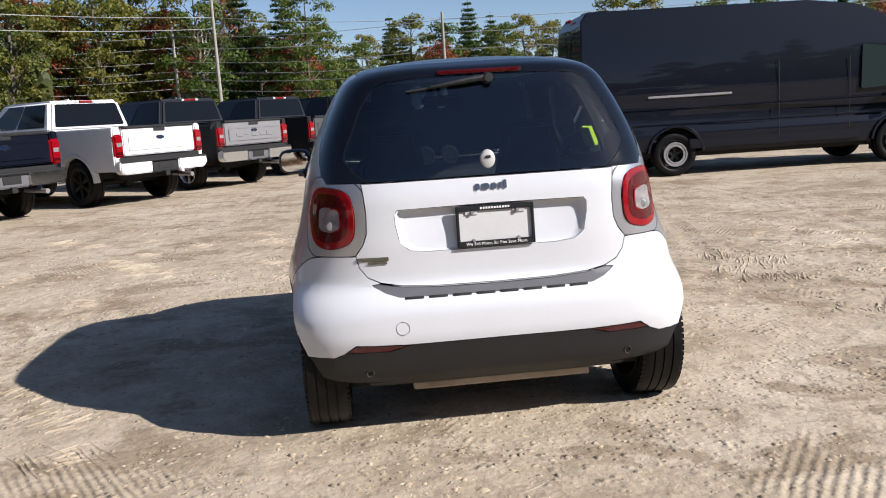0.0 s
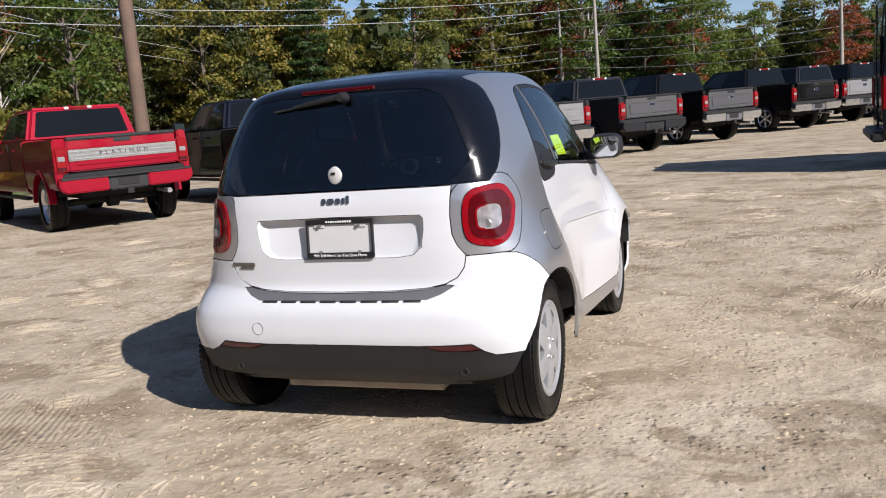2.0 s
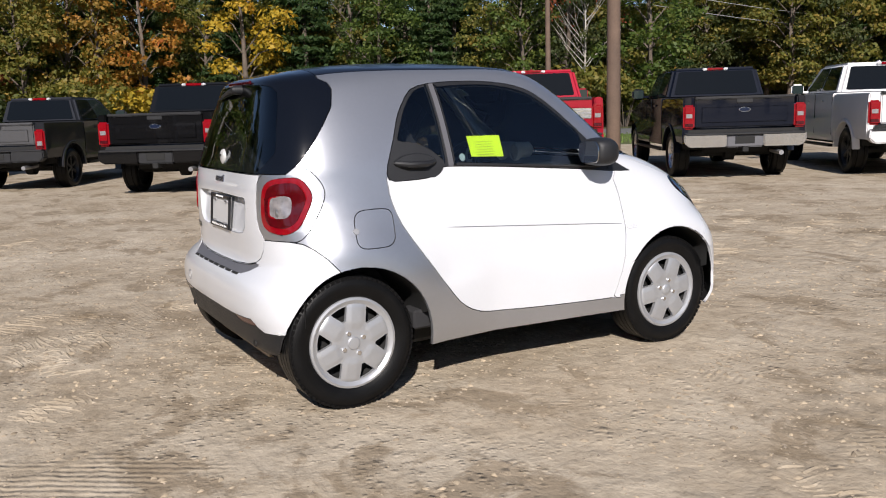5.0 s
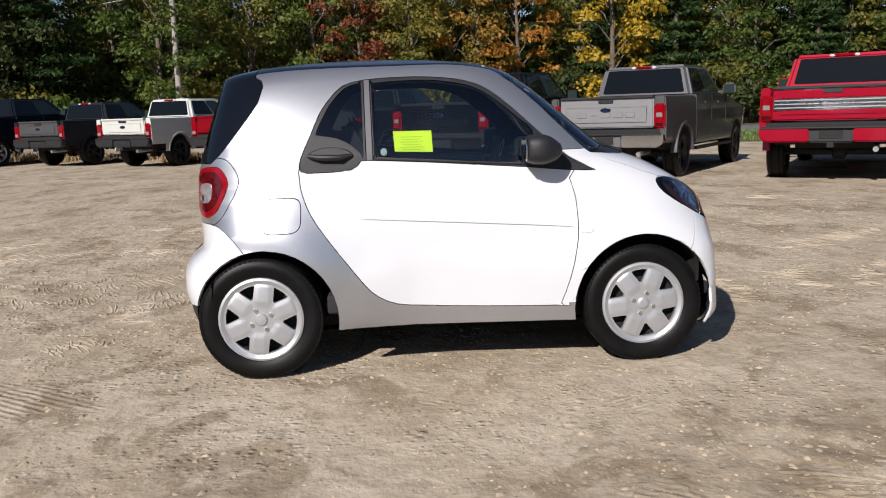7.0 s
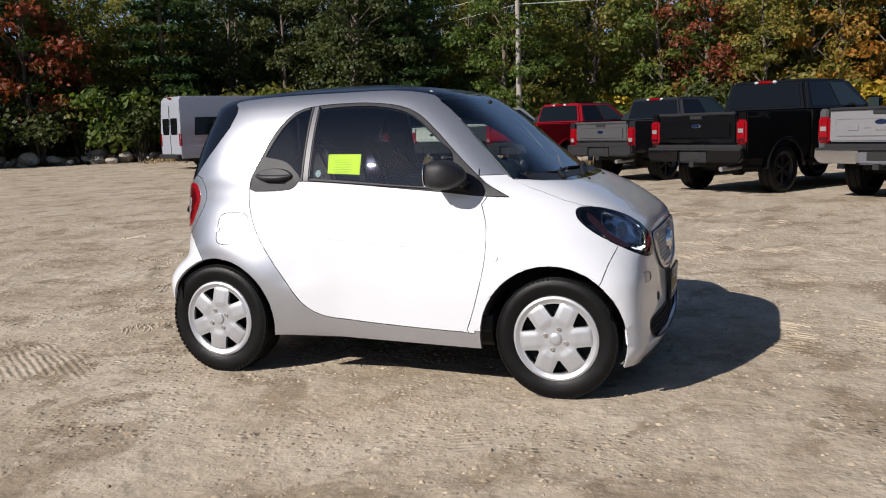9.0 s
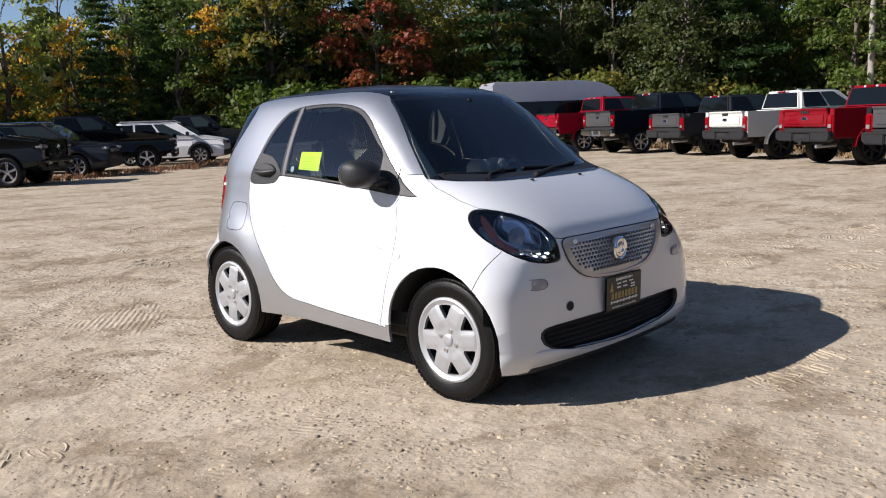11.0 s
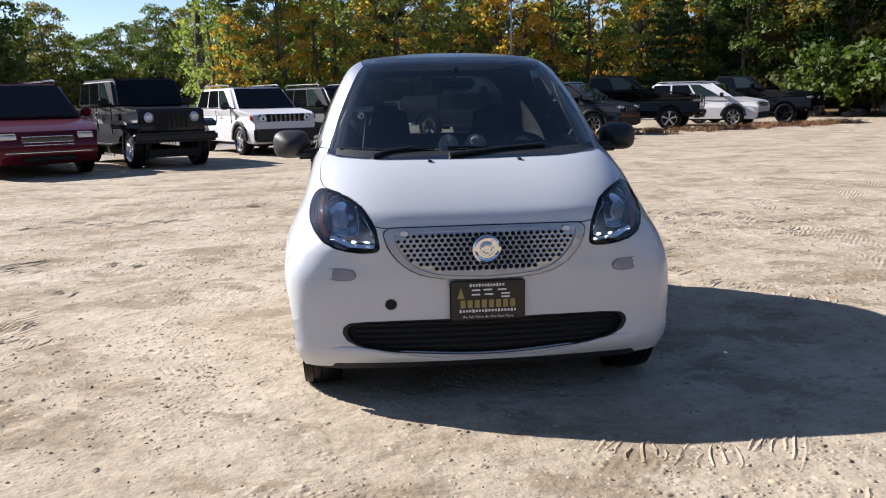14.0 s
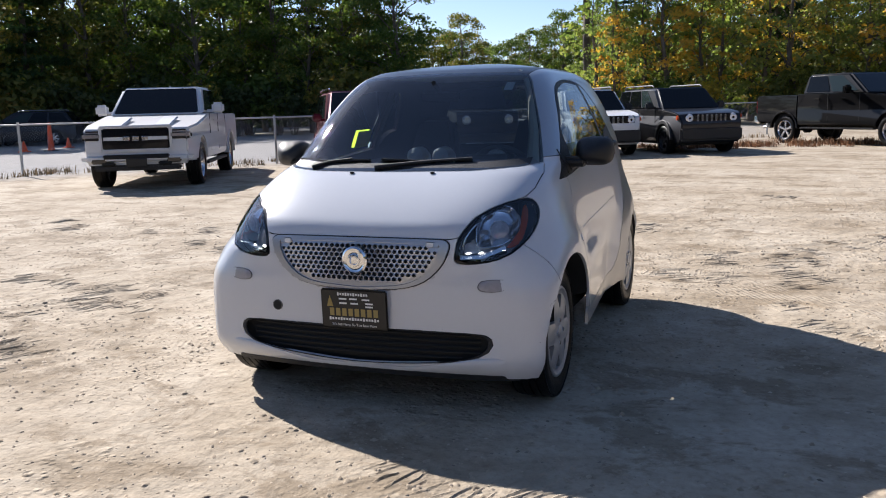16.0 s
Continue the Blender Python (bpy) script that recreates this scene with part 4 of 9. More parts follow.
part("exhaust_shield", box((0.02, -1.10, 0.196), (0.74, 0.20, 0.034), 0.006, 1), mat("shield_tan", (0.36, 0.29, 0.21), 0.95, spec=0.1, vary=0.3), smart, "tan heat shield under the rear bumper")
part("rear_axle", cyl((-0.62, WR[0], 0.27), (0.62, WR[0], 0.27), 0.04, segs=10), M_UNDER, smart)

# ---- tail ----
gate = SP[("tailgate", 0)]
# recessed number-plate panel
bm = bmesh.new()
n = len(RECESS)
cx, cz = 0.0, 0.85
rings = []
for s, out in ((1.0, 0.0), (0.985, -0.004), (0.955, -0.028), (0.90, -0.034), (0.5, -0.034)):
    ring = []
    for u, v in RECESS:
        uu, vv = cx + (u - cx) * s, cz + (v - cz) * s
        deep = out * (0.35 + 0.65 * smoothstep(0.76, 0.93, vv)) if out < -0.01 else out
        ring.append(bm.verts.new(on_tail(uu, vv, deep)))
    rings.append(ring)
for a, b in zip(rings, rings[1:]):
    for i in range(n):
        bm.faces.new((a[i], a[(i + 1) % n], b[(i + 1) % n], b[i]))
bm.faces.new(rings[-1])
bmesh.ops.recalc_face_normals(bm, faces=bm.faces)
part("plate_recess", bm, M_WHITE, gate, smooth=50)
# number plate and its dealer frame
RP = pose(0.012, -1.268, 0.846, -5)


def flat_on(m, bm):
    return moved(bm, m)


part("number_plate", flat_on(RP, box((0, 0.004, 0), (0.30, 0.004, 0.150), 0.0)), mat("plate_white", (0.50, 0.50, 0.50), 0.6, vary=0.06), gate, "blank white plate")
fr = None
for c, s in (((0, -0.003, 0.071), (0.312, 0.012, 0.020)), ((0, -0.003, -0.069), (0.312, 0.012, 0.024)), ((-0.150, -0.003, 0), (0.012, 0.012, 0.150)), ((0.150, -0.003, 0), (0.012, 0.012, 0.150))):
    fr = box(c, s, 0.003, 1, fr)
frame_ob = part("plate_frame", flat_on(RP, fr), M_PLATE_BLACK, gate, "black dealer plate frame")
part("frame_slogan", flat_on(RP @ Matrix.Translation((0, -0.0095, -0.069)), text_mesh("We Sell More, So You Save More", 0.0175, 0.0006, 1.02)), M_PAPER, frame_ob, smooth=None)
tb = None
for k in range(11):
    tb = box((-0.055 + 0.011 * k, -0.0095, 0.071), (0.007, 0.001, 0.008), 0, 1, tb)
part("frame_print", flat_on(RP, tb), M_PAPER, frame_ob, smooth=None)["kind"] = "stuff"
for sx in (-1, 1):
    for sz in (-1, 1):
        part("plate_screw", flat_on(RP, cyl((sx * 0.090, -0.012, sz * 0.055), (sx * 0.090, 0.002, sz * 0.055), 0.007, segs=10)), M_STEEL, frame_ob)
    part("plate_tab", flat_on(RP, box((sx * 0.095, -0.001, 0.055), (0.05, 0.004, 0.02), 0.002, 1)), mat("pale_grey", (0.4, 0.4, 0.41), 0.6), frame_ob)
# maker's badge as plain raised shapes
x0 = -0.060
for w_, h_ in ((0.018, 0.024), (0.030, 0.024), (0.021, 0.024), (0.012, 0.024), (0.013, 0.033)):
    b = prism(rounded(w_, h_, min(w_, h_) * 0.35), "y", -0.004, 0.004, 0.0)
    for v in b.verts:
        v.co = on_tail(x0 + w_ / 2 + v.co.x, 1.000 + v.co.z + (h_ - 0.022) / 2, -v.co.y + 0.002)
    part("badge_letter", b, M_BADGE, gate, smooth=None)
    x0 += w_ + 0.008
# dealer badge: a dark plate of unreadable relief
for k, (w_, z_) in enumerate(((0.125, 0.742), (0.075, 0.727))):
    b = box((0, 0, 0), (w_, 0.005, 0.016 if k == 0 else 0.010), 0.002, 1)
    for v in b.verts:
        v.co = on_tail(-0.480 + 0.018 * k + v.co.x, z_ + v.co.z, 0.003 - v.co.y)
    part("dealer_badge", b, mat("dealer_badge_grey", (0.16, 0.15, 0.12), 0.35, 0.6, vary=0.5, scale=120), gate)
# hatch lock knob on the glass, wiper, washer
kn = lathe([(-0.022, 0.0), (-0.022, 0.026), (-0.016, 0.036), (0.0, 0.040)], 24, "y")
for v in kn.verts:
    v.co *= 0.78
    v.co.z *= 1.22
    v.co += on_tail(0.0, 1.105)
part("hatch_knob", kn, mat("knob_grey", (0.42, 0.42, 0.41), 0.4), gate, "off-white oval hatch knob")
part("knob_slot", moved(box((0, 0, 0), (0.022, 0.004, 0.010), 0.002, 1), Matrix.Translation(on_tail(0.0, 1.115, 0.024))), M_UNDER, gate)
hs = SP[("hatch_surround", 0)]
part("rear_wiper", tube([on_tail(0.02, 1.425, 0.030), on_tail(-0.05, 1.418, 0.034), on_tail(-0.20, 1.398, 0.022)], [0.013, 0.011, 0.006], 8), M_BLACKPLASTIC, hs)
part("wiper_blade", tube([on_tail(-0.02, 1.412, 0.012), on_tail(-0.30, 1.385, 0.012)], 0.005, 6), M_UNDER, hs)
part("wiper_cap", moved(lathe([(-0.05, 0.0), (-0.05, 0.016), (-0.03, 0.022), (0.0, 0.024)], 16, "y"), Matrix.Translation(on_tail(0.03, 1.422))), M_BLACKPLASTIC, hs)
part("brake_light", moved(box((0, 0, 0), (0.34, 0.012, 0.018), 0.004, 1), Matrix.Translation(on_tail(0, 1.452, 0.006))), M_RED_DARK, hs, "dark red high brake light")
# bumper: vents in the step, tow cover, sensors
bump = SP[("rear_bumper", 0)]
for k in range(8):
    b = box((0, 0, 0), (0.075, 0.006, 0.008), 0.002, 1)
    for v in b.verts:
        v.co = on_tail(-0.33 + 0.094 * k + v.co.x, 0.590 + v.co.z, 0.001 - v.co.y)
    part("vent_slot", b, M_UNDER, bump)
part("tow_cover", band([(p[0] - 0.385, p[1] + 0.478) for p in rounded(0.054, 0.054, 0.0269, 8)], on_tail, 0.93, 0.0012), M_STEEL, bump)
for sx in (-1, 1):
    ring = lathe([(-0.004, 0.010), (-0.006, 0.015), (0.0, 0.018)], 16, "y")
    part("parking_sensor", moved(ring, Matrix.Translation(on_tail(sx * 0.525, 0.296))), M_UNDER, SP[("lower_valance", 0)])
for sx in (-1, 1):
    lamp = SP[("rear_lamp", sx)]
    clear = [(sx * a, b) for a, b in smooth_poly([(0.594, 0.905), (0.599, 0.944), (0.632, 0.953), (0.664, 0.945), (0.671, 0.905), (0.666, 0.864), (0.632, 0.855), (0.599, 0.866)], 3)]
    part("lamp_rim", band(clear, lambda u, v, o: on_tail(u, v, o + 0.012), 0.86, 0.004), M_RED_LENS, lamp)
    part("lamp_bulb", moved(lathe([(-0.006, 0.0), (-0.004, 0.014), (0.0, 0.018)], 16, "y"), Matrix.Translation(on_tail(sx * 0.635, 0.880, 0.018))), M_STEEL, lamp)

# ---- nose ----
bonnet = SP[("bonnet", 0)]
fb = SP[("front_bumper", 0)]
seam = [on_nose(x, z, 0.001) for x, z in smooth_poly(GRILLE, 2)]
part("grille_gap", tube(seam + seam[:1], 0.0035, 6), M_UNDER, fb)
grille = part("grille_frame", band(smooth_poly(GRILLE, 2), on_nose, 0.90, 0.010), M_SILVER, smart, "silver honeycomb grille")
pitch, hexes = 0.0260, bmesh.new()
HOLES = both([(0.0, 0.568), (0.19, 0.578), (0.28, 0.602), (0.335, 0.638), (0.378, 0.688), (0.388, 0.712), (0.33, 0.724), (0.0, 0.732)])
row = 0
zz = 0.548
while zz < 0.75:
    xx = -0.44 + (pitch / 2 if row % 2 else 0.0)
    while xx < 0.44:
        if inside(GRILLE, xx, zz) and math.hypot(xx, zz - 0.664) > 0.044:
            hole = inside(HOLES, xx, zz)
            size = 0.80 * (0.66 + 0.38 * (1 - abs(xx) / 0.44))
            out, inn, back = [], [], []
            for k in range(6):
                a = radians(30 + 60 * k)
                out.append(hexes.verts.new(on_nose(xx + pitch * 0.5774 * math.cos(a), zz + pitch * 0.5774 * math.sin(a) * 0.86, 0.001)))
                if hole:
                    inn.append(hexes.verts.new(on_nose(xx + pitch * 0.5774 * size * math.cos(a), zz + pitch * 0.5774 * size * math.sin(a) * 0.86, 0.003)))
                    back.append(hexes.verts.new(on_nose(xx + pitch * 0.5774 * size * 0.9 * math.cos(a), zz + pitch * 0.5774 * size * 0.9 * math.sin(a) * 0.86, -0.016)))
            if hole:
                for k in range(6):
                    j = (k + 1) % 6
                    hexes.faces.new((out[k], out[j], inn[j], inn[k]))
                    hexes.faces.new((inn[k], inn[j], back[j], back[k]))
            else:
                hexes.faces.new(out)
        xx += pitch
    zz += pitch * 0.866 * 0.86
    row += 1
bmesh.ops.remove_doubles(hexes, verts=hexes.verts, dist=0.0006)
bmesh.ops.recalc_face_normals(hexes, faces=hexes.faces)
part("honeycomb", hexes, M_SILVER, grille, smooth=30)["kind"] = "stuff"
em = lathe([(0.0, 0.062), (0.016, 0.060), (0.021, 0.052), (0.017, 0.046), (0.016, 0.034), (0.017, 0.030), (0.023, 0.026), (0.024, 0.020), (0.018, 0.016), (0.017, 0.0)], 36, "y")
part("emblem", moved(em, Matrix.Translation(on_nose(0, 0.664, 0.002))), M_CHROME, grille, "round chrome emblem")
part("emblem_wedge", moved(box((-0.024, 0, 0.014), (0.009, 0.012, 0.050), 0.003, 2), Matrix.Translation(on_nose(0, 0.664, 0.018))), M_CHROME, grille)
for sx in (-1, 1):
    b = prism(rounded(0.062, 0.026, 0.012), "y", -0.006, 0.008, 0.003, 1)
    for v in b.verts:
        v.co = on_nose(sx * 0.352 + v.co.x, 0.737 + v.co.z, v.co.y)
    part("grille_clip", b, M_SILVER, grille)
    b = prism(rounded(0.030, 0.020, 0.009), "y", 0.006, 0.011, 0.0, 1)
    for v in b.verts:
        v.co = on_nose(sx * 0.342 + v.co.x, 0.737 + v.co.z, v.co.y)
    part("clip_button", b, M_DIALWHITE, grille)
part("grille_brow", wrap([(x, z) for x, z in both([(0.0, 0.741), (0.37, 0.736), (0.405, 0.742), (0.395, 0.753), (0.0, 0.756)])], on_nose, 0.006), M_SILVER, grille)
# air intake
mouth_back = wrap([(x * 1.06, 0.30 + (z - 0.30) * 1.35) for x, z in MOUTH], lambda u, v, o: on_nose(u, v, o - 0.040), 0.002)
part("intake_back", mouth_back, M_UNDER, fb)
part("intake_lip", band(smooth_poly(MOUTH, 2), on_nose, 0.965, 0.004), M_BLACKPLASTIC, fb)
for k in range(5):
    bm = None
    pts = [on_nose(x, 0.255 + 0.024 * k, -0.028) for x in np.linspace(-0.55, 0.55, 15) if inside(MOUTH, x, 0.255 + 0.024 * k)]
    if len(pts) > 2:
        part("intake_bar", tube(pts, 0.005, 6), M_UNDER, fb)
th = wrap([(0.405 + 0.024 * math.cos(a), 0.442 + 0.022 * math.sin(a)) for a in np.linspace(0, 2 * math.pi, 19)[:-1]], on_nose, 0.0015)
part("tow_hole", th, M_UNDER, fb)
part("tow_hole_rim", band([(0.405 + 0.026 * math.cos(a), 0.442 + 0.024 * math.sin(a)) for a in np.linspace(0, 2 * math.pi, 19)[:-1]], on_nose, 0.85, 0.002), M_TRIM, fb)
LAMP_RING = [(0.669, 0.842), (0.640, 0.872), (0.600, 0.883), (0.563, 0.873), (0.541, 0.844), (0.533, 0.806), (0.540, 0.755), (0.557, 0.726), (0.613, 0.728), (0.662, 0.748), (0.681, 0.780), (0.682, 0.814)]
AMBER = [(0.681, 1.070, 0.879), (0.677, 1.101, 0.865), (0.682, 1.158, 0.808), (0.685, 1.182, 0.779), (0.677, 1.216, 0.748), (0.651, 1.266, 0.721), (0.677, 1.237, 0.721), (0.697, 1.188, 0.747), (0.701, 1.135, 0.793), (0.697, 1.088, 0.844)]


def on_corner(u, z, side=1, out=0.0):
    """A point of the body's front corner: u runs along the corner's slant, out leaves it at right angles."""
    e, n = (0.80, -0.60), (0.60, 0.80)
    lo, hi = 0.6, 1.9
    for _ in range(40):
        w = (lo + hi) / 2
        x, y = u * e[0] + w * n[0], u * e[1] + w * n[1]
        if x > flank_x(min(y, F_FRONT(z) - 0.002), z) or y > nose_y(min(x, 0.98 * F_WIDE(z)), z):
            hi = w
        else:
            lo = w
    w = lo + out
    return Vector((side * (u * e[0] + w * n[0]), u * e[1] + w * n[1], z))


def bowl_in(poly, side):
    """A hollow bowl behind the lamp glass, its mouth along the outline."""
    bm = bmesh.new()
    cu, cz = sum(p[0] for p in poly) / len(poly), sum(p[1] for p in poly) / len(poly)
    rings = [[bm.verts.new(on_corner(cu + (u - cu) * s, cz + (v - cz) * s, side, -0.012 - d)) for u, v in poly] for s, d in ((1.0, 0.0), (0.93, 0.014), (0.80, 0.032), (0.60, 0.048), (0.35, 0.057))]
    for p, q in zip(rings, rings[1:]):
        for i in range(len(p)):
            j = (i + 1) % len(p)
            bm.faces.new((p[i], p[j], q[j], q[i]))
    bm.faces.new(rings[-1])
    bmesh.ops.recalc_face_normals(bm, faces=bm.faces)
    return bm


# lower lip: a proud band under the intake that runs out to the wheel arches
lip = bmesh.new()
rows = []
for k in range(61):
    x = -0.738 + 1.476 * k / 60
    ax = abs(x)
    proud = 1.0 - 0.9 * smoothstep(0.66, 0.738, ax)
    top = 0.206 + 0.066 * smoothstep(0.18, 0.63, ax)
    rows.append([lip.verts.new(on_nose(x, z, out * proud)) for z, out in ((top, -0.006), (top - 0.002, 0.004), (top - 0.010, 0.0085), ((top + 0.176) / 2, 0.010), (0.184, 0.007), (0.176, -0.004))])
for p, q in zip(rows, rows[1:]):
    for i in range(5):
        lip.faces.new((p[i], q[i], q[i + 1], p[i + 1]))
bmesh.ops.recalc_face_normals(lip, faces=lip.faces)
part("lower_lip", lip, M_WHITE, fb, smooth=70)
for sx in (-1, 1):
    part("chin_seam", tube([on_nose(sx * x, 0.207 + 0.066 * smoothstep(0.18, 0.63, x) + 0.001, 0.001) for x in np.linspace(0.60, 0.738, 8)], 0.0022, 5), M_UNDER, fb)
chin = tube([on_nose(x, 0.185, -0.02) for x in np.linspace(-0.70, 0.70, 21)], 0.030, 8)
part("chin_spoiler", chin, M_BLACKPLASTIC, fb)
for sx in (-1, 1):
    mk = [(sx * u, v) for u, v in ((0.545, 0.568), (0.558, 0.550), (0.605, 0.545), (0.650, 0.552), (0.680, 0.566), (0.686, 0.583), (0.668, 0.597), (0.62, 0.598), (0.562, 0.591))]
    mp = part("side_marker", wrap(smooth_poly(mk, 2), on_nose, 0.004), M_MARKER, fb, "clear oval side marker")
    part("marker_rim", band(smooth_poly(mk, 2), on_nose, 0.93, 0.005), M_TRIM, mp)
    # headlamp innards
    hl = SP[("headlamp", sx)]
    inner = smooth_poly([from_front(*p) for p in LAMP_RING], 3)
    part("reflector_bowl", bowl_in(inner, sx), M_REFLECTOR, hl, "chrome reflector bowl")
    ring = [on_corner(u, v, sx, -0.012) for u, v in inner]
    part("reflector_ring", tube(ring + ring[:1], 0.0032, 8), M_CHROME, hl)
    mid = on_corner(HU + 0.006, HZ + 0.006, sx, -0.052)
    part("projector", moved(lathe([(0.0, 0.026), (0.014, 0.042), (0.022, 0.036), (0.018, 0.0)], 24, "y"), Matrix.Translation(mid) @ pose(0, 0, 0, 0, 0, -30 * sx)), M_CLEAR_LENS, hl)
    slash = [on_corner(*from_front(x, z), sx, -0.012) for x, z in ((0.545, 0.832), (0.530, 0.818), (0.512, 0.795), (0.498, 0.765), (0.491, 0.735), (0.490, 0.712))]
    part("chrome_slash", tube(slash, 0.0042, 8), M_CHROME, hl)
    for x, z in ((0.518, 0.698), (0.568, 0.700), (0.609, 0.705), (0.645, 0.711)):
        part("led_unit", moved(box((0, 0, 0), (0.026, 0.012, 0.012), 0.005, 2), Matrix.Translation(on_corner(*from_front(x, z), sx, -0.014)) @ pose(0, 0, 0, 0, 0, -25 * sx)), M_LED, hl, "lit daytime running light")
    part("led_tray", tube([on_nose(sx * u, v, -0.030) for u, v in ((0.465, 0.675), (0.56, 0.682), (0.64, 0.715))], 0.020, 8), M_CHROME, hl)
    amber = wrap(smooth_poly([(0.80 * x - 0.60 * y, z) for x, y, z in AMBER], 2), lambda u, v, o: on_corner(u, v, sx, o - 0.010), 0.004)
    part("amber_strip", amber, M_AMBER, hl, "red-orange indicator strip")
# dealer plate
FP = pose(0.002, 1.394, 0.452, 2, 0, 180)
fpz = part("dealer_plate", flat_on(FP, box((0, 0, 0), (0.318, 0.012, 0.174), 0.006, 2)), M_PLATE_BLACK, fb, "black dealer plate with gold and white print")
pr = None
for k in range(12):
    pr = box((-0.072 + 0.0125 * k, -0.0075, 0.066), (0.008, 0.001, 0.010 + 0.004 * (k % 3 == 0)), 0, 1, pr)
for k in range(18):
    pr = box((-0.115 + 0.0135 * k, -0.0075, -0.044), (0.009, 0.001, 0.010 + 0.004 * (k % 4 == 0)), 0, 1, pr)
part("plate_print", flat_on(FP, pr), M_PAPER, fpz, smooth=None)["kind"] = "stuff"
pr = None
for k in range(8):
    pr = box((-0.105 + 0.030 * k, -0.0075, -0.014), (0.021, 0.001, 0.034), 0.0, 1, pr)
part("plate_lettering", flat_on(FP, pr), M_GOLD, fpz, smooth=None)["kind"] = "stuff"
part("plate_crest", flat_on(FP, prism([(-0.128, 0.010), (-0.098, 0.010), (-0.104, 0.030), (-0.113, 0.058), (-0.122, 0.030)], "y", -0.0085, -0.006)), M_GOLD, fpz, smooth=None)
pr = None
for k, (a, b) in enumerate(((-0.05, 0.045), (0.0, 0.046), (0.06, 0.045), (-0.05, 0.026), (0.005, 0.026), (0.075, 0.028), (0.075, 0.014))):
    pr = box((a, -0.0075, b), (0.036, 0.001, 0.007), 0, 1, pr)
part("plate_small_print", flat_on(FP, pr), M_PAPER, fpz, smooth=None)["kind"] = "stuff"
part("plate_slogan", flat_on(FP @ Matrix.Translation((0, -0.0075, -0.070)), text_mesh("We Sell More, So You Save More", 0.0155, 0.0005, 1.02)), M_PAPER, fpz, smooth=None)
# cowl, wipers, washer nozzles
cow = bmesh.new()
for sgn in (1,):
    lo = [cow.verts.new(on_nose(x, 1.012 + 0.020 * (abs(x) / 0.62) ** 3, -0.004)) for x in np.linspace(-0.62, 0.62, 25)]
    hi = [cow.verts.new(on_nose(x, 1.045 + 0.018 * (abs(x) / 0.62) ** 3, 0.003)) for x in np.linspace(-0.62, 0.62, 25)]
    for i in range(24):
        cow.faces.new((lo[i], lo[i + 1], hi[i + 1], hi[i]))
part("cowl", cow, M_BLACKPLASTIC, smart, smooth=60)
for a, b in ((-0.36, 0.10), (0.16, 0.60)):
    wp = part("wiper", tube([on_nose(b * 0.75 if a > 0 else 0.10, 1.030, 0.02), on_nose((a + b) / 2, 1.052, 0.022), on_nose(a + 0.1 if a > 0 else a, 1.066, 0.018)], [0.012, 0.008, 0.006], 8), M_BLACKPLASTIC, smart)
    part("wiper_rubber", tube([on_nose(a, 1.060, 0.010), on_nose((a + b) / 2, 1.054, 0.010), on_nose(b, 1.062, 0.010)], 0.006, 6), M_UNDER, wp)
for sx in (-1, 1):
    part("washer_nozzle", moved(box((0, 0, 0), (0.022, 0.02, 0.010), 0.004, 2), Matrix.Translation(on_nose(sx * 0.205 - 0.01, 1.008, 0.006))), M_UNDER, bonnet)
# windscreen inspection sticker
part("inspection_sticker", wrap(rounded(0.042, 0.040, 0.004, 3, -0.41, 1.40), lambda u, v, o: on_nose(u, v, o - 0.006), 0.001), M_PAPER, SP[("windscreen", 0)], "white windscreen sticker")

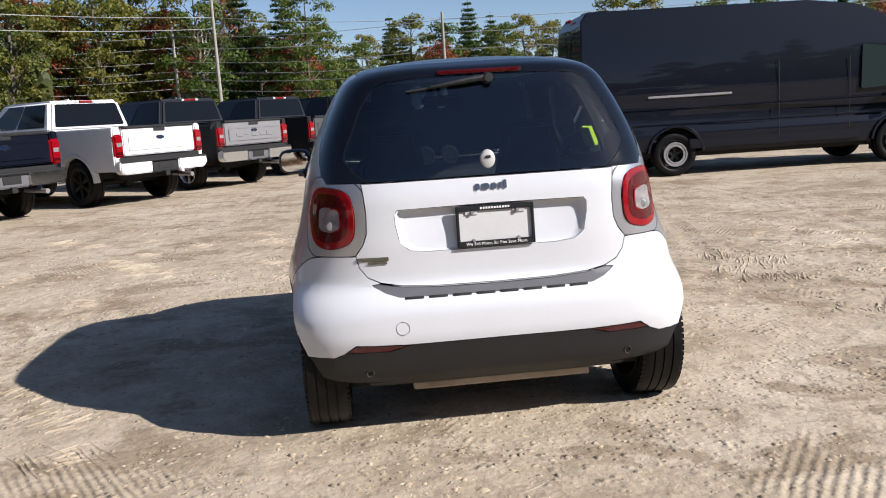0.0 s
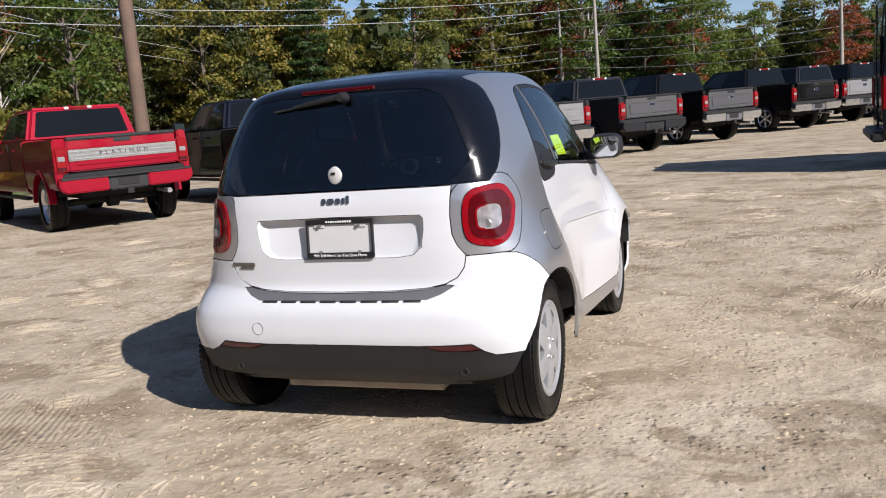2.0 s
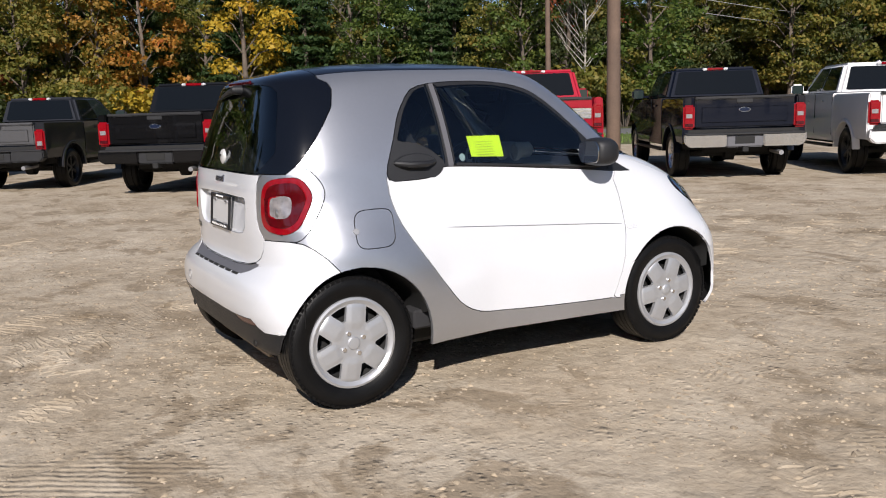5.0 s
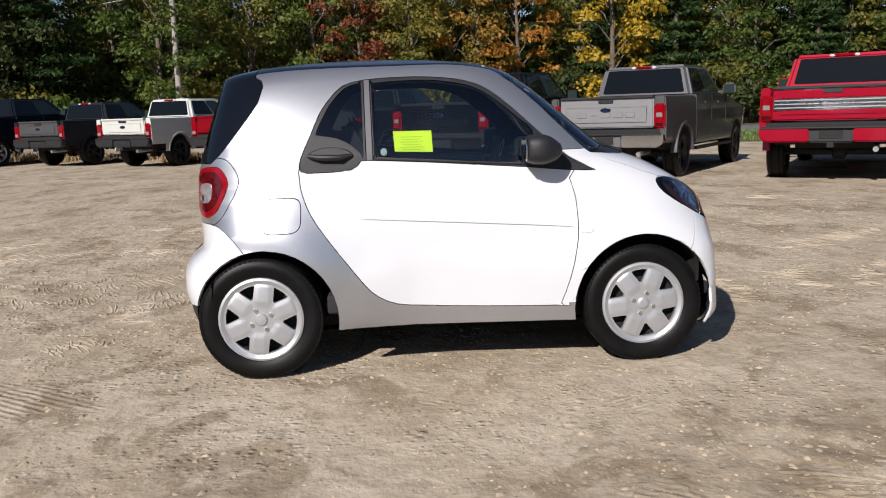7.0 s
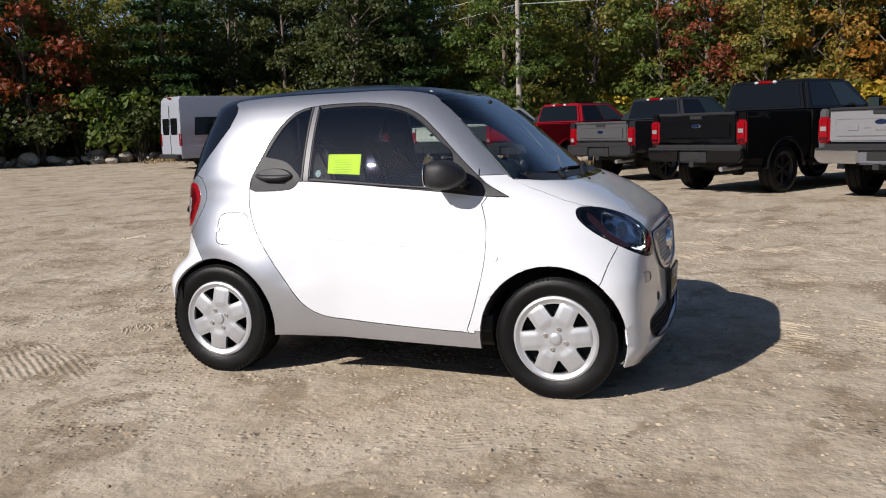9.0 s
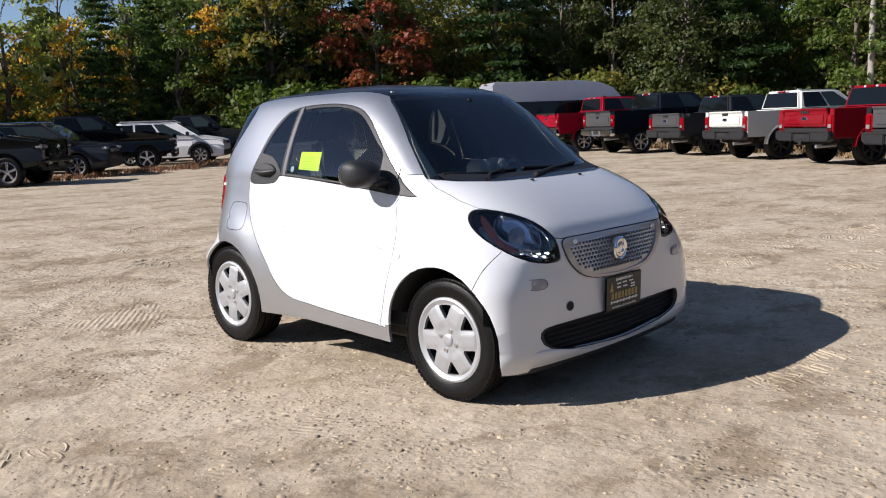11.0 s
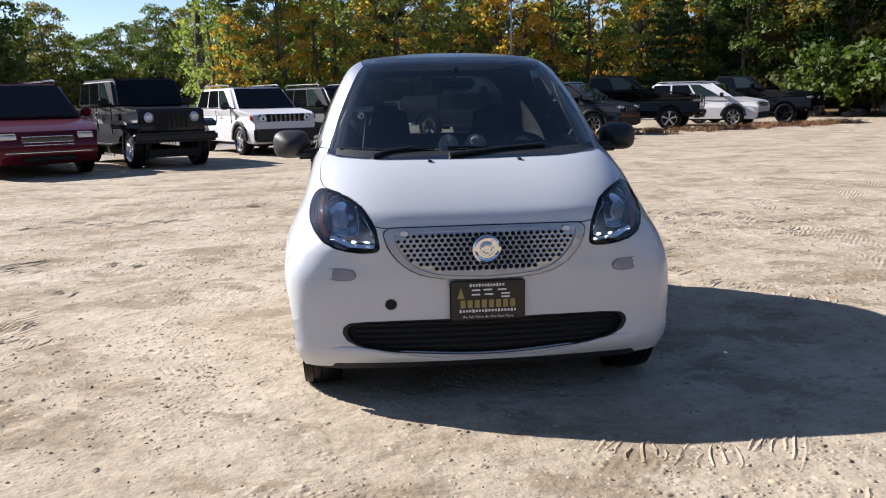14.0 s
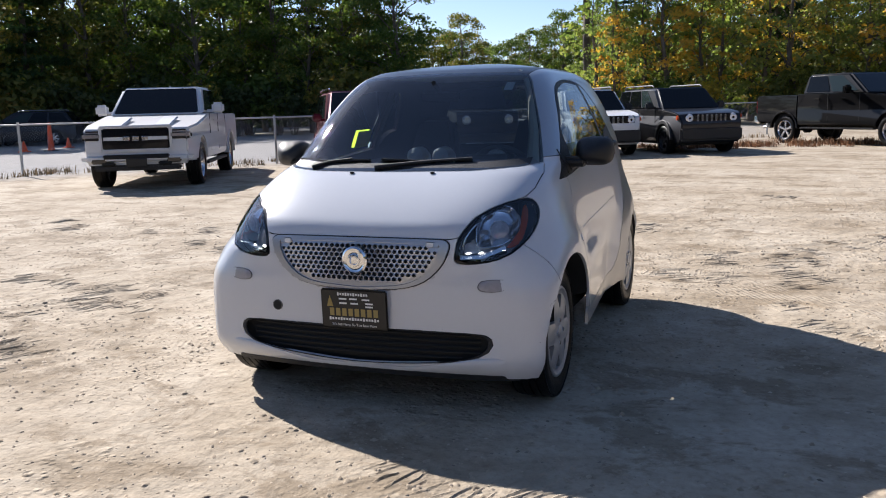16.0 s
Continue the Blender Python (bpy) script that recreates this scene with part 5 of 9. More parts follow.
# ---- flanks ----
for sx in (-1, 1):
    door = SP[("door", sx)]
    sur = SP[("window_surround", sx)]
    # grip: a scooped bowl with a bar
    cup = wrap(smooth_poly([(-0.681, 1.068), (-0.640, 1.098), (-0.57, 1.108), (-0.50, 1.098), (-0.462, 1.068), (-0.51, 1.040), (-0.62, 1.040)], 3), lambda u, v, o: on_flank(u, v, sx, o), 0.012)
    part("door_grip", cup, M_BLACKPLASTIC, door, "black door handle")
    part("grip_bar", tube([on_flank(-0.675, 1.070, sx, 0.008), on_flank(-0.62, 1.062, sx, 0.026), on_flank(-0.53, 1.060, sx, 0.028), on_flank(-0.475, 1.068, sx, 0.008)], [0.010, 0.015, 0.015, 0.010], 10), M_BLACKPLASTIC, door)
    # pressed line and seam, their shade put in as a thin silver tube
    part("door_crease", tube([on_flank(-0.46 + 1.05 * k / 14, 0.766 - 0.075 * k / 14, sx, -0.0012) for k in range(15)], [0.0008] + [0.0026] * 13 + [0.0022], 6), M_SILVER, door)
    part("side_repeater", wrap(rounded(0.062, 0.028, 0.012, 4, 0.645, 0.678), lambda u, v, o: on_flank(u, v, sx, o), 0.004), M_CLEAR_LENS, SP[("front_wing", sx)], "clear side repeater")
    # mirror
    mc = Vector((sx * 0.848, 0.425, 1.072))
    bm = bmesh.new()
    bmesh.ops.create_uvsphere(bm, u_segments=28, v_segments=18, radius=1.0)
    for v in bm.verts:
        p = v.co
        q = Vector((math.copysign(abs(p.x) ** 0.62, p.x) * 0.092, math.copysign(abs(p.y) ** 0.80, p.y) * 0.102, math.copysign(abs(p.z) ** 0.66, p.z) * 0.070))
        if q.y < -0.070:
            q.y = -0.070 + (q.y + 0.070) * 0.25
        taper = 1 - 0.45 * max(0.0, q.y / 0.102) ** 1.6
        q = Vector((q.x * taper - sx * 0.03 * (1 - taper), q.y, q.z * taper - 0.02 * (1 - taper)))
        v.co = mc + q
    mir = part("door_mirror", bm, M_BLACKPLASTIC, smart, "black door mirror", smooth=180)
    gl = prism(rounded(0.150, 0.108, 0.04), "y", -0.002, 0.002, 0.0)
    part("mirror_glass", moved(gl, Matrix.Translation(mc + Vector((0, -0.080, 0)))), M_MIRROR, mir)
    part("mirror_foot", box((sx * 0.760, 0.475, 1.025), (0.13, 0.09, 0.05), 0.018, 3), M_BLACKPLASTIC, mir)
    part("sail_seam", tube([on_flank(0.556, 0.975, sx, 0.001), on_flank(0.548, 1.090, sx, 0.001)], 0.003, 6), M_UNDER, sur)
    part("belt_trim", tube([on_flank(-0.36 + 0.86 * k / 10, 1.046 - 0.055 * k / 10, sx, 0.003) for k in range(11)], 0.006, 6), M_BLACKPLASTIC, sur)
part("fuel_recess", wrap([(-0.905 + 0.014 * math.cos(a), 0.79 + 0.014 * math.sin(a)) for a in np.linspace(0, 2 * math.pi, 13)[:-1]], lambda u, v, o: on_flank(u, v, 1, o), 0.004), M_STEEL, SP[("fuel_flap", 0)])
card = prism([(-0.268, 1.174), (-0.082, 1.172), (-0.079, 1.070), (-0.262, 1.078)], "x", -0.0008, 0.0008, 0.0)
for v in card.verts:
    v.co = on_flank(v.co.y, v.co.z, 1, -0.010 + v.co.x)
card_ob = part("price_card", card, M_YELLOW, SP[("side_window", 1)], "bright yellow-green card inside the window", smooth=None)
for k in range(6):
    b = box((0, 0, 0), (0.0006, 0.11 - 0.02 * (k % 2), 0.003))
    for v in b.verts:
        v.co = on_flank(-0.18 + v.co.y, 1.145 - 0.012 * k + v.co.z, 1, -0.0085 + v.co.x)
    part("card_print", b, M_CARDINK, card_ob, smooth=None)
st = wrap([(-0.315 + 0.016 * math.cos(a), 1.078 + 0.018 * math.sin(a)) for a in np.linspace(0, 2 * math.pi, 15)[:-1]], lambda u, v, o: on_flank(u, v, 1, o - 0.006), 0.001)
part("round_sticker", st, mat("sticker_grey", (0.35, 0.42, 0.45), 0.6), SP[("side_window", 1)])

# ---- cabin ----
part("cabin_floor", box((0, -0.10, 0.33), (1.30, 1.9, 0.06), 0.02, 1), M_SEAT, smart)
# unseen fillers, added to stop sun leaking through the cabin floor
for sx in (-1, 1):
    part("inner_sill", box((sx * 0.700, 0.0, 0.345), (0.13, 1.24, 0.09), 0.01, 1), M_SEAT, smart)
part("rear_bulkhead", box((0, -0.86, 0.62), (1.30, 0.10, 0.66), 0.03, 2), M_SEAT, smart)
part("load_shelf", box((0, -1.02, 0.84), (1.10, 0.30, 0.05), 0.02, 2), M_SEAT, smart)
for sx in (-1, 1):
    seat = part("seat", box((sx * 0.33, -0.10, 0.56), (0.50, 0.52, 0.16), 0.06, 3), M_SEAT, smart, "dark cloth seat")
    back = prism([(-0.36, 0.56), (-0.22, 0.58), (-0.36, 1.06), (-0.45, 1.25), (-0.53, 1.24), (-0.51, 1.05)], "x", sx * 0.33 - 0.22, sx * 0.33 + 0.22)
    for v in back.verts:
        if v.co.z > 1.03:
            v.co.x = sx * 0.33 + (v.co.x - sx * 0.33) * (0.80 if v.co.z < 1.15 else 0.50)
    bevel(back, 0.045, 3)
    part("seat_back", back, M_SEAT, seat)
    part("door_trim", box((sx * 0.70, 0.05, 0.74), (0.05, 1.05, 0.50), 0.02, 2), M_DASH, smart)
    part("pillar_trim", tube([Vector((sx * (0.635 - 0.025), 0.70, 1.03)), Vector((sx * 0.575, 0.545, 1.17)), Vector((sx * 0.515, 0.38, 1.33)), Vector((sx * 0.46, 0.25, 1.43))], [0.030, 0.024, 0.018, 0.014], 8), M_BEIGE, smart, "pale pillar trim")
part("headliner", box((0, -0.33, 1.475), (0.86, 1.10, 0.02), 0.008, 1), M_BEIGE, smart)
dash = prism([(0.40, 0.60), (0.30, 0.86), (0.36, 0.95), (0.52, 0.995), (0.80, 1.005), (0.95, 0.98), (0.95, 0.60)], "x", -0.64, 0.64, 0.03, 3)
dash_ob = part("dashboard", dash, M_DASH, smart, "dark dashboard with two round pods")
for x_, y_, z_ in ((0.055, 0.50, 1.045), (-0.085, 0.50, 1.045)):
    pod = lathe([(-0.045, 0.0), (-0.045, 0.040), (-0.03, 0.047), (0.05, 0.044), (0.075, 0.02), (0.078, 0.0)], 24, "y")
    p = part("instrument_pod", moved(pod, Matrix.Translation((x_, y_, z_ + 0.012))), M_DIALWHITE, dash_ob, "pale round instrument pod")
    part("pod_ring", moved(lathe([(-0.050, 0.036), (-0.055, 0.044), (-0.045, 0.050), (-0.03, 0.049), (-0.03, 0.036)], 24, "y"), Matrix.Translation((x_, y_, z_))), M_DIALWHITE, p, "white pod ring")
sw = lathe([(0.016 * math.cos(a), 0.175 + 0.016 * math.sin(a)) for a in np.linspace(0, 2 * math.pi, 11)[:-1]], 36, "y", close=True)
sw = box((0, 0, 0), (0.34, 0.03, 0.05), 0.01, 2, sw)
sw = join(sw, lathe([(-0.03, 0.0), (-0.03, 0.06), (0.02, 0.07)], 20, "y"))
steer = part("steering_wheel", moved(sw, pose(-0.34, 0.30, 0.93, -24)), M_DASH, smart)
part("binnacle", box((-0.34, 0.52, 1.015), (0.30, 0.18, 0.10), 0.04, 3), M_DASH, dash_ob)
part("dial_glow", moved(lathe([(-0.03, 0.035), (-0.035, 0.055), (-0.03, 0.06)], 20, "y"), pose(-0.34, 0.43, 1.02, -15)), M_DIALWHITE, dash_ob)
part("inner_mirror", box((0, 0.30, 1.36), (0.22, 0.03, 0.06), 0.014, 3), M_UNDER, smart)
part("mirror_stem", cyl((0, 0.31, 1.38), (0, 0.40, 1.43), 0.012, segs=8), M_UNDER, smart)


smart.matrix_basis = pose(-0.004, 0, 0, 0, 0, 0.55)


# ---- parked vehicles: shared pieces ----
def arc(cy, cz, r, a0, a1, n=9):
    return [(cy + r * math.cos(radians(a0 + (a1 - a0) * i / (n - 1))), cz + r * math.sin(radians(a0 + (a1 - a0) * i / (n - 1)))) for i in range(n)]


WHEELS = {}


def wheel_mesh(r, width, rim_mat, spokes):
    """Tyre and rim meshes about the x axis, outer face towards +x."""
    key = (r, width, rim_mat.name, spokes)
    if key not in WHEELS:
        h, rr = width / 2, r * 0.66
        tyre = lathe([(-h * 0.8, rr), (-h, rr * 1.12), (-h * 1.02, r * 0.9), (-h * 0.85, r * 0.985), (-h * 0.5, r), (-h * 0.46, r * 0.975), (-h * 0.40, r * 0.975), (-h * 0.36, r),
                      (h * 0.36, r), (h * 0.40, r * 0.975), (h * 0.46, r * 0.975), (h * 0.5, r), (h * 0.85, r * 0.985), (h * 1.02, r * 0.9), (h, rr * 1.12), (h * 0.8, rr)], 40)
        rim = lathe([(-h * 0.7, rr), (h * 0.82, rr * 1.02), (h * 0.86, rr * 0.98), (h * 0.75, rr * 0.93), (-h * 0.1, rr * 0.88)], 36)
        disc = lathe([(-h * 0.15, rr * 0.9), (-h * 0.1, 0.02)], 24)
        rim = join(rim, lathe([(h * 0.55, 0.0), (h * 0.58, rr * 0.16), (h * 0.5, rr * 0.24), (h * 0.2, rr * 0.26)], 18))
        for k in range(spokes):
            a = 2 * math.pi * k / spokes
            sp = prism([(-rr * 0.10, rr * 0.14), (rr * 0.10, rr * 0.14), (rr * 0.15, rr * 0.93), (-rr * 0.15, rr * 0.93)], "x", h * 0.3, h * 0.62, rr * 0.03)
            moved(sp, Matrix.Rotation(a, 4, "X"))
            rim = join(rim, sp)
        WHEELS[key] = (mesh_of(tyre, "tyre", M_RUBBER, 40), mesh_of(rim, "rim", rim_mat, 40), mesh_of(disc, "brake_disc", M_UNDER, 40))
    return WHEELS[key]


def add_wheel(parent, x, y, r, width, rim_mat, spokes, z=None):
    tyre_me, rim_me, disc_me = wheel_mesh(r, width, rim_mat, spokes)
    w = new("wheel", tyre_me)
    w.parent = parent
    w.matrix_local = pose(x, y, r if z is None else z, 0, 0, 0 if x > 0 else 180)
    for nm, me in (("rim", rim_me), ("brake_disc", disc_me)):
        q = new(nm, me)
        q.parent = w
    return w


def pane(quad, u0, u1, v0, v1, off=0.006, thick=0.004, skew=0.0, corner=0.0):
    """A glass pane laid on the quad (bottom-left, bottom-right, top-right, top-left)."""
    A, B, C, D = (Vector(p) for p in quad)
    nrm = (B - A).cross(D - A).normalized()

    def at(u, v):
        return (A * (1 - u) + B * u) * (1 - v) + (D * (1 - u) + C * u) * v + nrm * off
    raw = [(u0, v0), (u1, v0), (u1 - skew, v1), (u0 + max(0, -skew), v1)]
    raw = [(u0, v0), (u1, v0), (u1 - (skew if skew > 0 else 0), v1), (u0 - (skew if skew < 0 else 0), v1)]
    pts = []
    c = corner or 0.10
    for i in range(4):
        p, q, r = raw[i - 1], raw[i], raw[(i + 1) % 4]
        for s in (c, c * 0.3):
            pts.append((q[0] + (p[0] - q[0]) * s, q[1] + (p[1] - q[1]) * s))
        for s in (c * 0.3, c):
            pts.append((q[0] + (r[0] - q[0]) * s, q[1] + (r[1] - q[1]) * s))
    bm = bmesh.new()
    top = [bm.verts.new(at(*p) + nrm * thick) for p in pts]
    low = [bm.verts.new(at(*p) - nrm * thick) for p in pts]
    bm.faces.new(top)
    bm.faces.new(low[::-1])
    for i in range(len(pts)):
        j = (i + 1) % len(pts)
        bm.faces.new((low[i], low[j], top[j], top[i]))
    bmesh.ops.recalc_face_normals(bm, faces=bm.faces)
    return bm


def cab_hull(y0, y1, z0, z1, w0, t0, t1, w1, bev=0.05):
    """A greenhouse: rear y0 to front y1 at z0, roof from t0 to t1 at z1. Gives the mesh and its four sides."""
    bm = bmesh.new()
    lo = [(-w0, y0, z0), (w0, y0, z0), (w0, y1, z0), (-w0, y1, z0)]
    hi = [(-w1, t0, z1), (w1, t0, z1), (w1, t1, z1), (-w1, t1, z1)]
    # crowned roof
    a = [bm.verts.new(p) for p in lo]
    b = [bm.verts.new(p) for p in hi]
    bm.faces.new(a[::-1])
    bm.faces.new(b)
    for i in range(4):
        bm.faces.new((a[i], a[(i + 1) % 4], b[(i + 1) % 4], b[i]))
    bmesh.ops.recalc_face_normals(bm, faces=bm.faces)
    bevel(bm, bev, 3)
    sides = dict(rear=(lo[0], lo[1], hi[1], hi[0]), right=(lo[1], lo[2], hi[2], hi[1]), front=(lo[2], lo[3], hi[3], hi[2]), left=(lo[3], lo[0], hi[0], hi[3]))
    return bm, sides


def tumble(bm, k=0.10, z0=0.75, inset_ends=None):
    """Curves the flanks in towards top and bottom, and rounds the plan towards the ends."""
    for v in bm.verts:
        d = v.co.z - z0
        f = 1 - k * d * d * (1.3 if d < 0 else 1.0)
        if inset_ends:
            y0, y1, amount = inset_ends
            t = max(0, (y0 + 0.5 - v.co.y) / 0.5) if v.co.y < y0 + 0.5 else max(0, (v.co.y - (y1 - 0.6)) / 0.6)
            f *= 1 - amount * t * t
        v.co.x *= f
    return bm


def side_solid(poly, half, bev=0.03, k=0.10, z0=0.8, ends=None):
    bm = prism(poly, "x", -half, half)
    # extra loops so that the flanks can curve
    for zz in (0.45, 0.7, 0.95, 1.15):
        bmesh.ops.bisect_plane(bm, geom=bm.verts[:] + bm.edges[:] + bm.faces[:], plane_co=(0, 0, zz), plane_no=(0, 0, 1))
    bevel(bm, bev, 2, 40)
    return tumble(bm, k, z0, ends)


def mirror_part(parent, x, y, z, material, s=1.0):
    d = 1 if x > 0 else -1
    bm = box((x + d * 0.17 * s, y, z), (0.22 * s, 0.12 * s, 0.20 * s), 0.04 * s, 3)
    box((x + d * 0.03 * s, y, z - 0.05 * s), (0.12 * s, 0.05, 0.05), 0.01, 1, bm)
    mi = part("door_mirror", bm, material, parent)
    part("mirror_glass", box((x + d * 0.17 * s, y - 0.063 * s, z), (0.18 * s, 0.006, 0.15 * s), 0.002, 1), M_TINTG, mi)


def pickup(m, label, body, gate=None, cab_len=2.35, bed=1.70, bumper=None, rim=M_ALLOY, lift=0.0, width=2.02, roof_lights=False,
           tail="block", style="large", roof_mat=None, glass_mat=None, spokes=6, oval=True, bars="", wheel_r=0.40, under_bumper=None):
    """A crew-cab pickup. Its own frame: y = 0 at the rear bumper, y ahead, x to its right."""
    t = thing("pickup_truck", label, "pickup truck", "pickup trucks parked round the lot", m=m)
    gate = gate or body
    bumper = bumper or M_CHROME
    glass_mat = glass_mat or M_TINT
    s = width / 2.02
    hw = width / 2
    zb = 0.62 + lift            # bottom of the flanks
    zt = (1.38 if style == "large" else 1.28) + lift
    za = wheel_r + 0.02
    ya = 1.18                   # rear axle
    yb = 0.16 + bed             # front of the bed
    wb = bed + cab_len - 0.28 if style == "large" else bed + cab_len - 0.30
    yf = ya + wb                # front axle
    yn = yf + 0.92              # nose
    ra = wheel_r + 0.075
    # bed sides, each with its wheel arch
    for sgn in (-1, 1):
        poly = [(0.12, zb)] + [p for p in arc(ya, za, ra, 180, 0, 11) if p[1] > zb - 0.1] + [(yb, zb), (yb, zt), (0.10, zt), (0.10, zb + 0.2)]
        poly[1] = (poly[1][0], max(poly[1][1], zb))
        b = prism(poly, "x", sgn * (hw - 0.14), sgn * hw)
        for zz in (0.85 + lift, 1.1 + lift):
            bmesh.ops.bisect_plane(b, geom=b.verts[:] + b.edges[:] + b.faces[:], plane_co=(0, 0, zz), plane_no=(0, 0, 1))
        bevel(b, 0.022, 2, 40)
        tumble(b, 0.09, 0.95 + lift)
        part("bed_side", b, body, t)
        flare = [(p[0], p[1]) for p in arc(ya, za, ra + 0.055, 178, 2, 15)] + [(p[0], p[1]) for p in arc(ya, za, ra, 2, 178, 15)]
        part("arch_flare", prism(flare, "x", sgn * (hw - 0.10), sgn * (hw + 0.018), 0.008, 1), body, t)
    part("bed_floor", box((0, (yb + 0.1) / 2, 0.82 + lift), (2 * hw - 0.2, yb - 0.1, 0.06)), M_UNDER, t)
    # tailgate with pressed panel
    g = box((0, 0.115, (zb + 0.26 + zt) / 2 + 0.0), (2 * hw - 0.40, 0.07, zt - zb - 0.26), 0.02, 2)
    gt = part("tailgate", g, gate, t)
    part("gate_panel", box((0, 0.076, zb + 0.26 + (zt - zb - 0.26) * 0.42), (2 * hw - 0.62, 0.02, (zt - zb) * 0.34), 0.012, 2), gate, gt)
    part("gate_cap", box((0, 0.11, zt - 0.012), (2 * hw - 0.40, 0.12, 0.05), 0.015, 2), M_BLACKPLASTIC if style == "large" else gate, gt)
    part("gate_handle", box((0, 0.073, zt - 0.07), (0.26, 0.02, 0.06), 0.008, 2), M_BLACKPLASTIC, gt)
    if oval:
        ov = lathe([(-0.006, 0.0), (-0.006, 0.092), (0.004, 0.105)], 28, "y")
        for v in ov.verts:
            v.co.z *= 0.42
            v.co += Vector((0, 0.066, zt - 0.21))
        bo = part("badge_rim", ov, M_CHROME, gt)
        ov = lathe([(-0.010, 0.0), (-0.008, 0.086)], 28, "y")
        for v in ov.verts:
            v.co.z *= 0.40
            v.co += Vector((0, 0.0665, zt - 0.21))
        part("badge", ov, M_BLUEOVAL, gt)
    if bars == "chrome":
        part("trim_band", box((0, 0.062, zt - 0.26), (2 * hw - 0.42, 0.02, 0.17), 0.008, 2), M_CHROME, gt, "wide ribbed chrome band")
        for k in range(3):
            part("trim_rib", box((0, 0.050, zt - 0.20 - 0.055 * k), (2 * hw - 0.44, 0.008, 0.02), 0.003, 1), M_STEEL, gt)
        tx = moved(text_mesh("PLATINUM", 0.085, 0.003, 2.1), Matrix.Translation((0, 0.0445, zt - 0.255)))
        part("lettering", tx, M_BADGE, gt, smooth=None)
    elif bars:
        for k in range(5):
            part("raised_bar", box((-0.42 + 0.21 * k, 0.062, zb + 0.26 + (zt - zb - 0.26) * 0.42), (0.16 if k != 1 else 0.08, 0.012, 0.085 if k != 1 else 0.02), 0.006, 1), gate, gt)
    # rear lamps
    for sgn in (-1, 1):
        lx = sgn * (hw - 0.105)
        lz = zt - 0.32
        lamp = part("rear_lamp", box((lx, 0.135, lz), (0.19, 0.14, 0.40), 0.03, 3), M_RED_LENS, t, "red rear lamp")
        if tail == "block":
            part("reversing_lens", box((lx, 0.062, lz + 0.02), (0.10, 0.012, 0.07), 0.004, 1), M_REVERSE, lamp)
        else:
            part("reversing_lens", box((lx, 0.062, lz - 0.06), (0.10, 0.012, 0.08), 0.004, 1), M_REVERSE, lamp)
        part("lamp_frame", box((lx, 0.064, lz - 0.13), (0.13, 0.012, 0.05), 0.004, 1), M_RED_DARK, lamp)
    # rear bumper with step and number plate recess
    bz = zb + 0.04
    for sgn in (-1, 1):
        pb = [(sgn * 0.30, bz - 0.10), (sgn * 0.30, bz + 0.13), (sgn * (hw - 0.02), bz + 0.13), (sgn * (hw - 0.01), bz - 0.02), (sgn * (hw - 0.10), bz - 0.10)]
        part("bumper_wing", prism(pb if sgn > 0 else pb[::-1], "y", -0.02, 0.17, 0.02, 2), bumper, t)
    part("bumper_step", box((0, 0.08, bz + 0.115), (2 * hw - 0.08, 0.22, 0.04), 0.01, 1), M_BLACKPLASTIC, t)
    part("plate_recess", box((0, 0.06, bz - 0.01), (0.60, 0.12, 0.20), 0.02, 2), under_bumper or (M_TRIM if bumper is M_CHROME else M_BLACKPLASTIC), t)
    part("plate_hollow", box((0, -0.003, bz + 0.01), (0.32, 0.01, 0.12), 0.01, 1), M_UNDER, t)
    part("tow_hitch", box((0, 0.1, bz - 0.14), (0.10, 0.3, 0.09), 0.01, 1), M_UNDER, t)
    part("exhaust_tip", cyl((hw - 0.42, -0.02, zb - 0.17), (hw - 0.42, 0.5, zb - 0.15), 0.04, bm=None), M_STEEL, t)
    # cab and front body, one piece with the front arches
    poly = [(yb + 0.02, zb - 0.08), (yf - ra - 0.02, zb - 0.08)] + arc(yf, za, ra, 172, 8, 11) + [(yn - 0.12, zb - 0.06), (yn, zb + 0.05), (yn + 0.02, 0.95 + lift), (yn - 0.06, 1.16 + lift),
            (yb + cab_len - 0.28, zt + 0.02), (yb + 0.02, zt + 0.02)]
    part("cab_body", side_solid(poly, hw, 0.03, 0.085, 0.95 + lift, (-9, yn, 0.12)), body, t)
    ztop = (1.94 if style == "large" else 1.79) + lift
    bm, sd = cab_hull(yb + 0.06, yb + cab_len - 0.05, zt - 0.02, ztop, hw - 0.10, yb + 0.16, yb + cab_len - 0.78, hw - 0.25, 0.06)
    part("cab_roof", bm, roof_mat or body, t)
    part("rear_window", pane(sd["rear"], 0.07, 0.93, 0.16, 0.88), glass_mat, t, "tinted rear window")
    part("windscreen", pane(sd["front"], 0.05, 0.95, 0.10, 0.93), M_TINT, t)
    for key in ("right", "left"):
        fl = key == "left"
        a, b2 = ((0.07, 0.46), (0.49, 0.90)) if not fl else ((0.54, 0.93), (0.10, 0.51))
        part("side_window", pane(sd[key], a[0], a[1], 0.16, 0.88, skew=0.0), M_TINT, t)
        part("side_window", pane(sd[key], b2[0], b2[1], 0.16, 0.88, skew=0.10 if not fl else -0.10), M_TINTG, t)
        sx = 1 if not fl else -1
        for yy in (yb + cab_len * 0.40, yb + cab_len * 0.78):
            part("door_handle", box((sx * (hw - 0.005), yy - 0.25, zt - 0.12), (0.03, 0.22, 0.035), 0.01, 2), body, t)
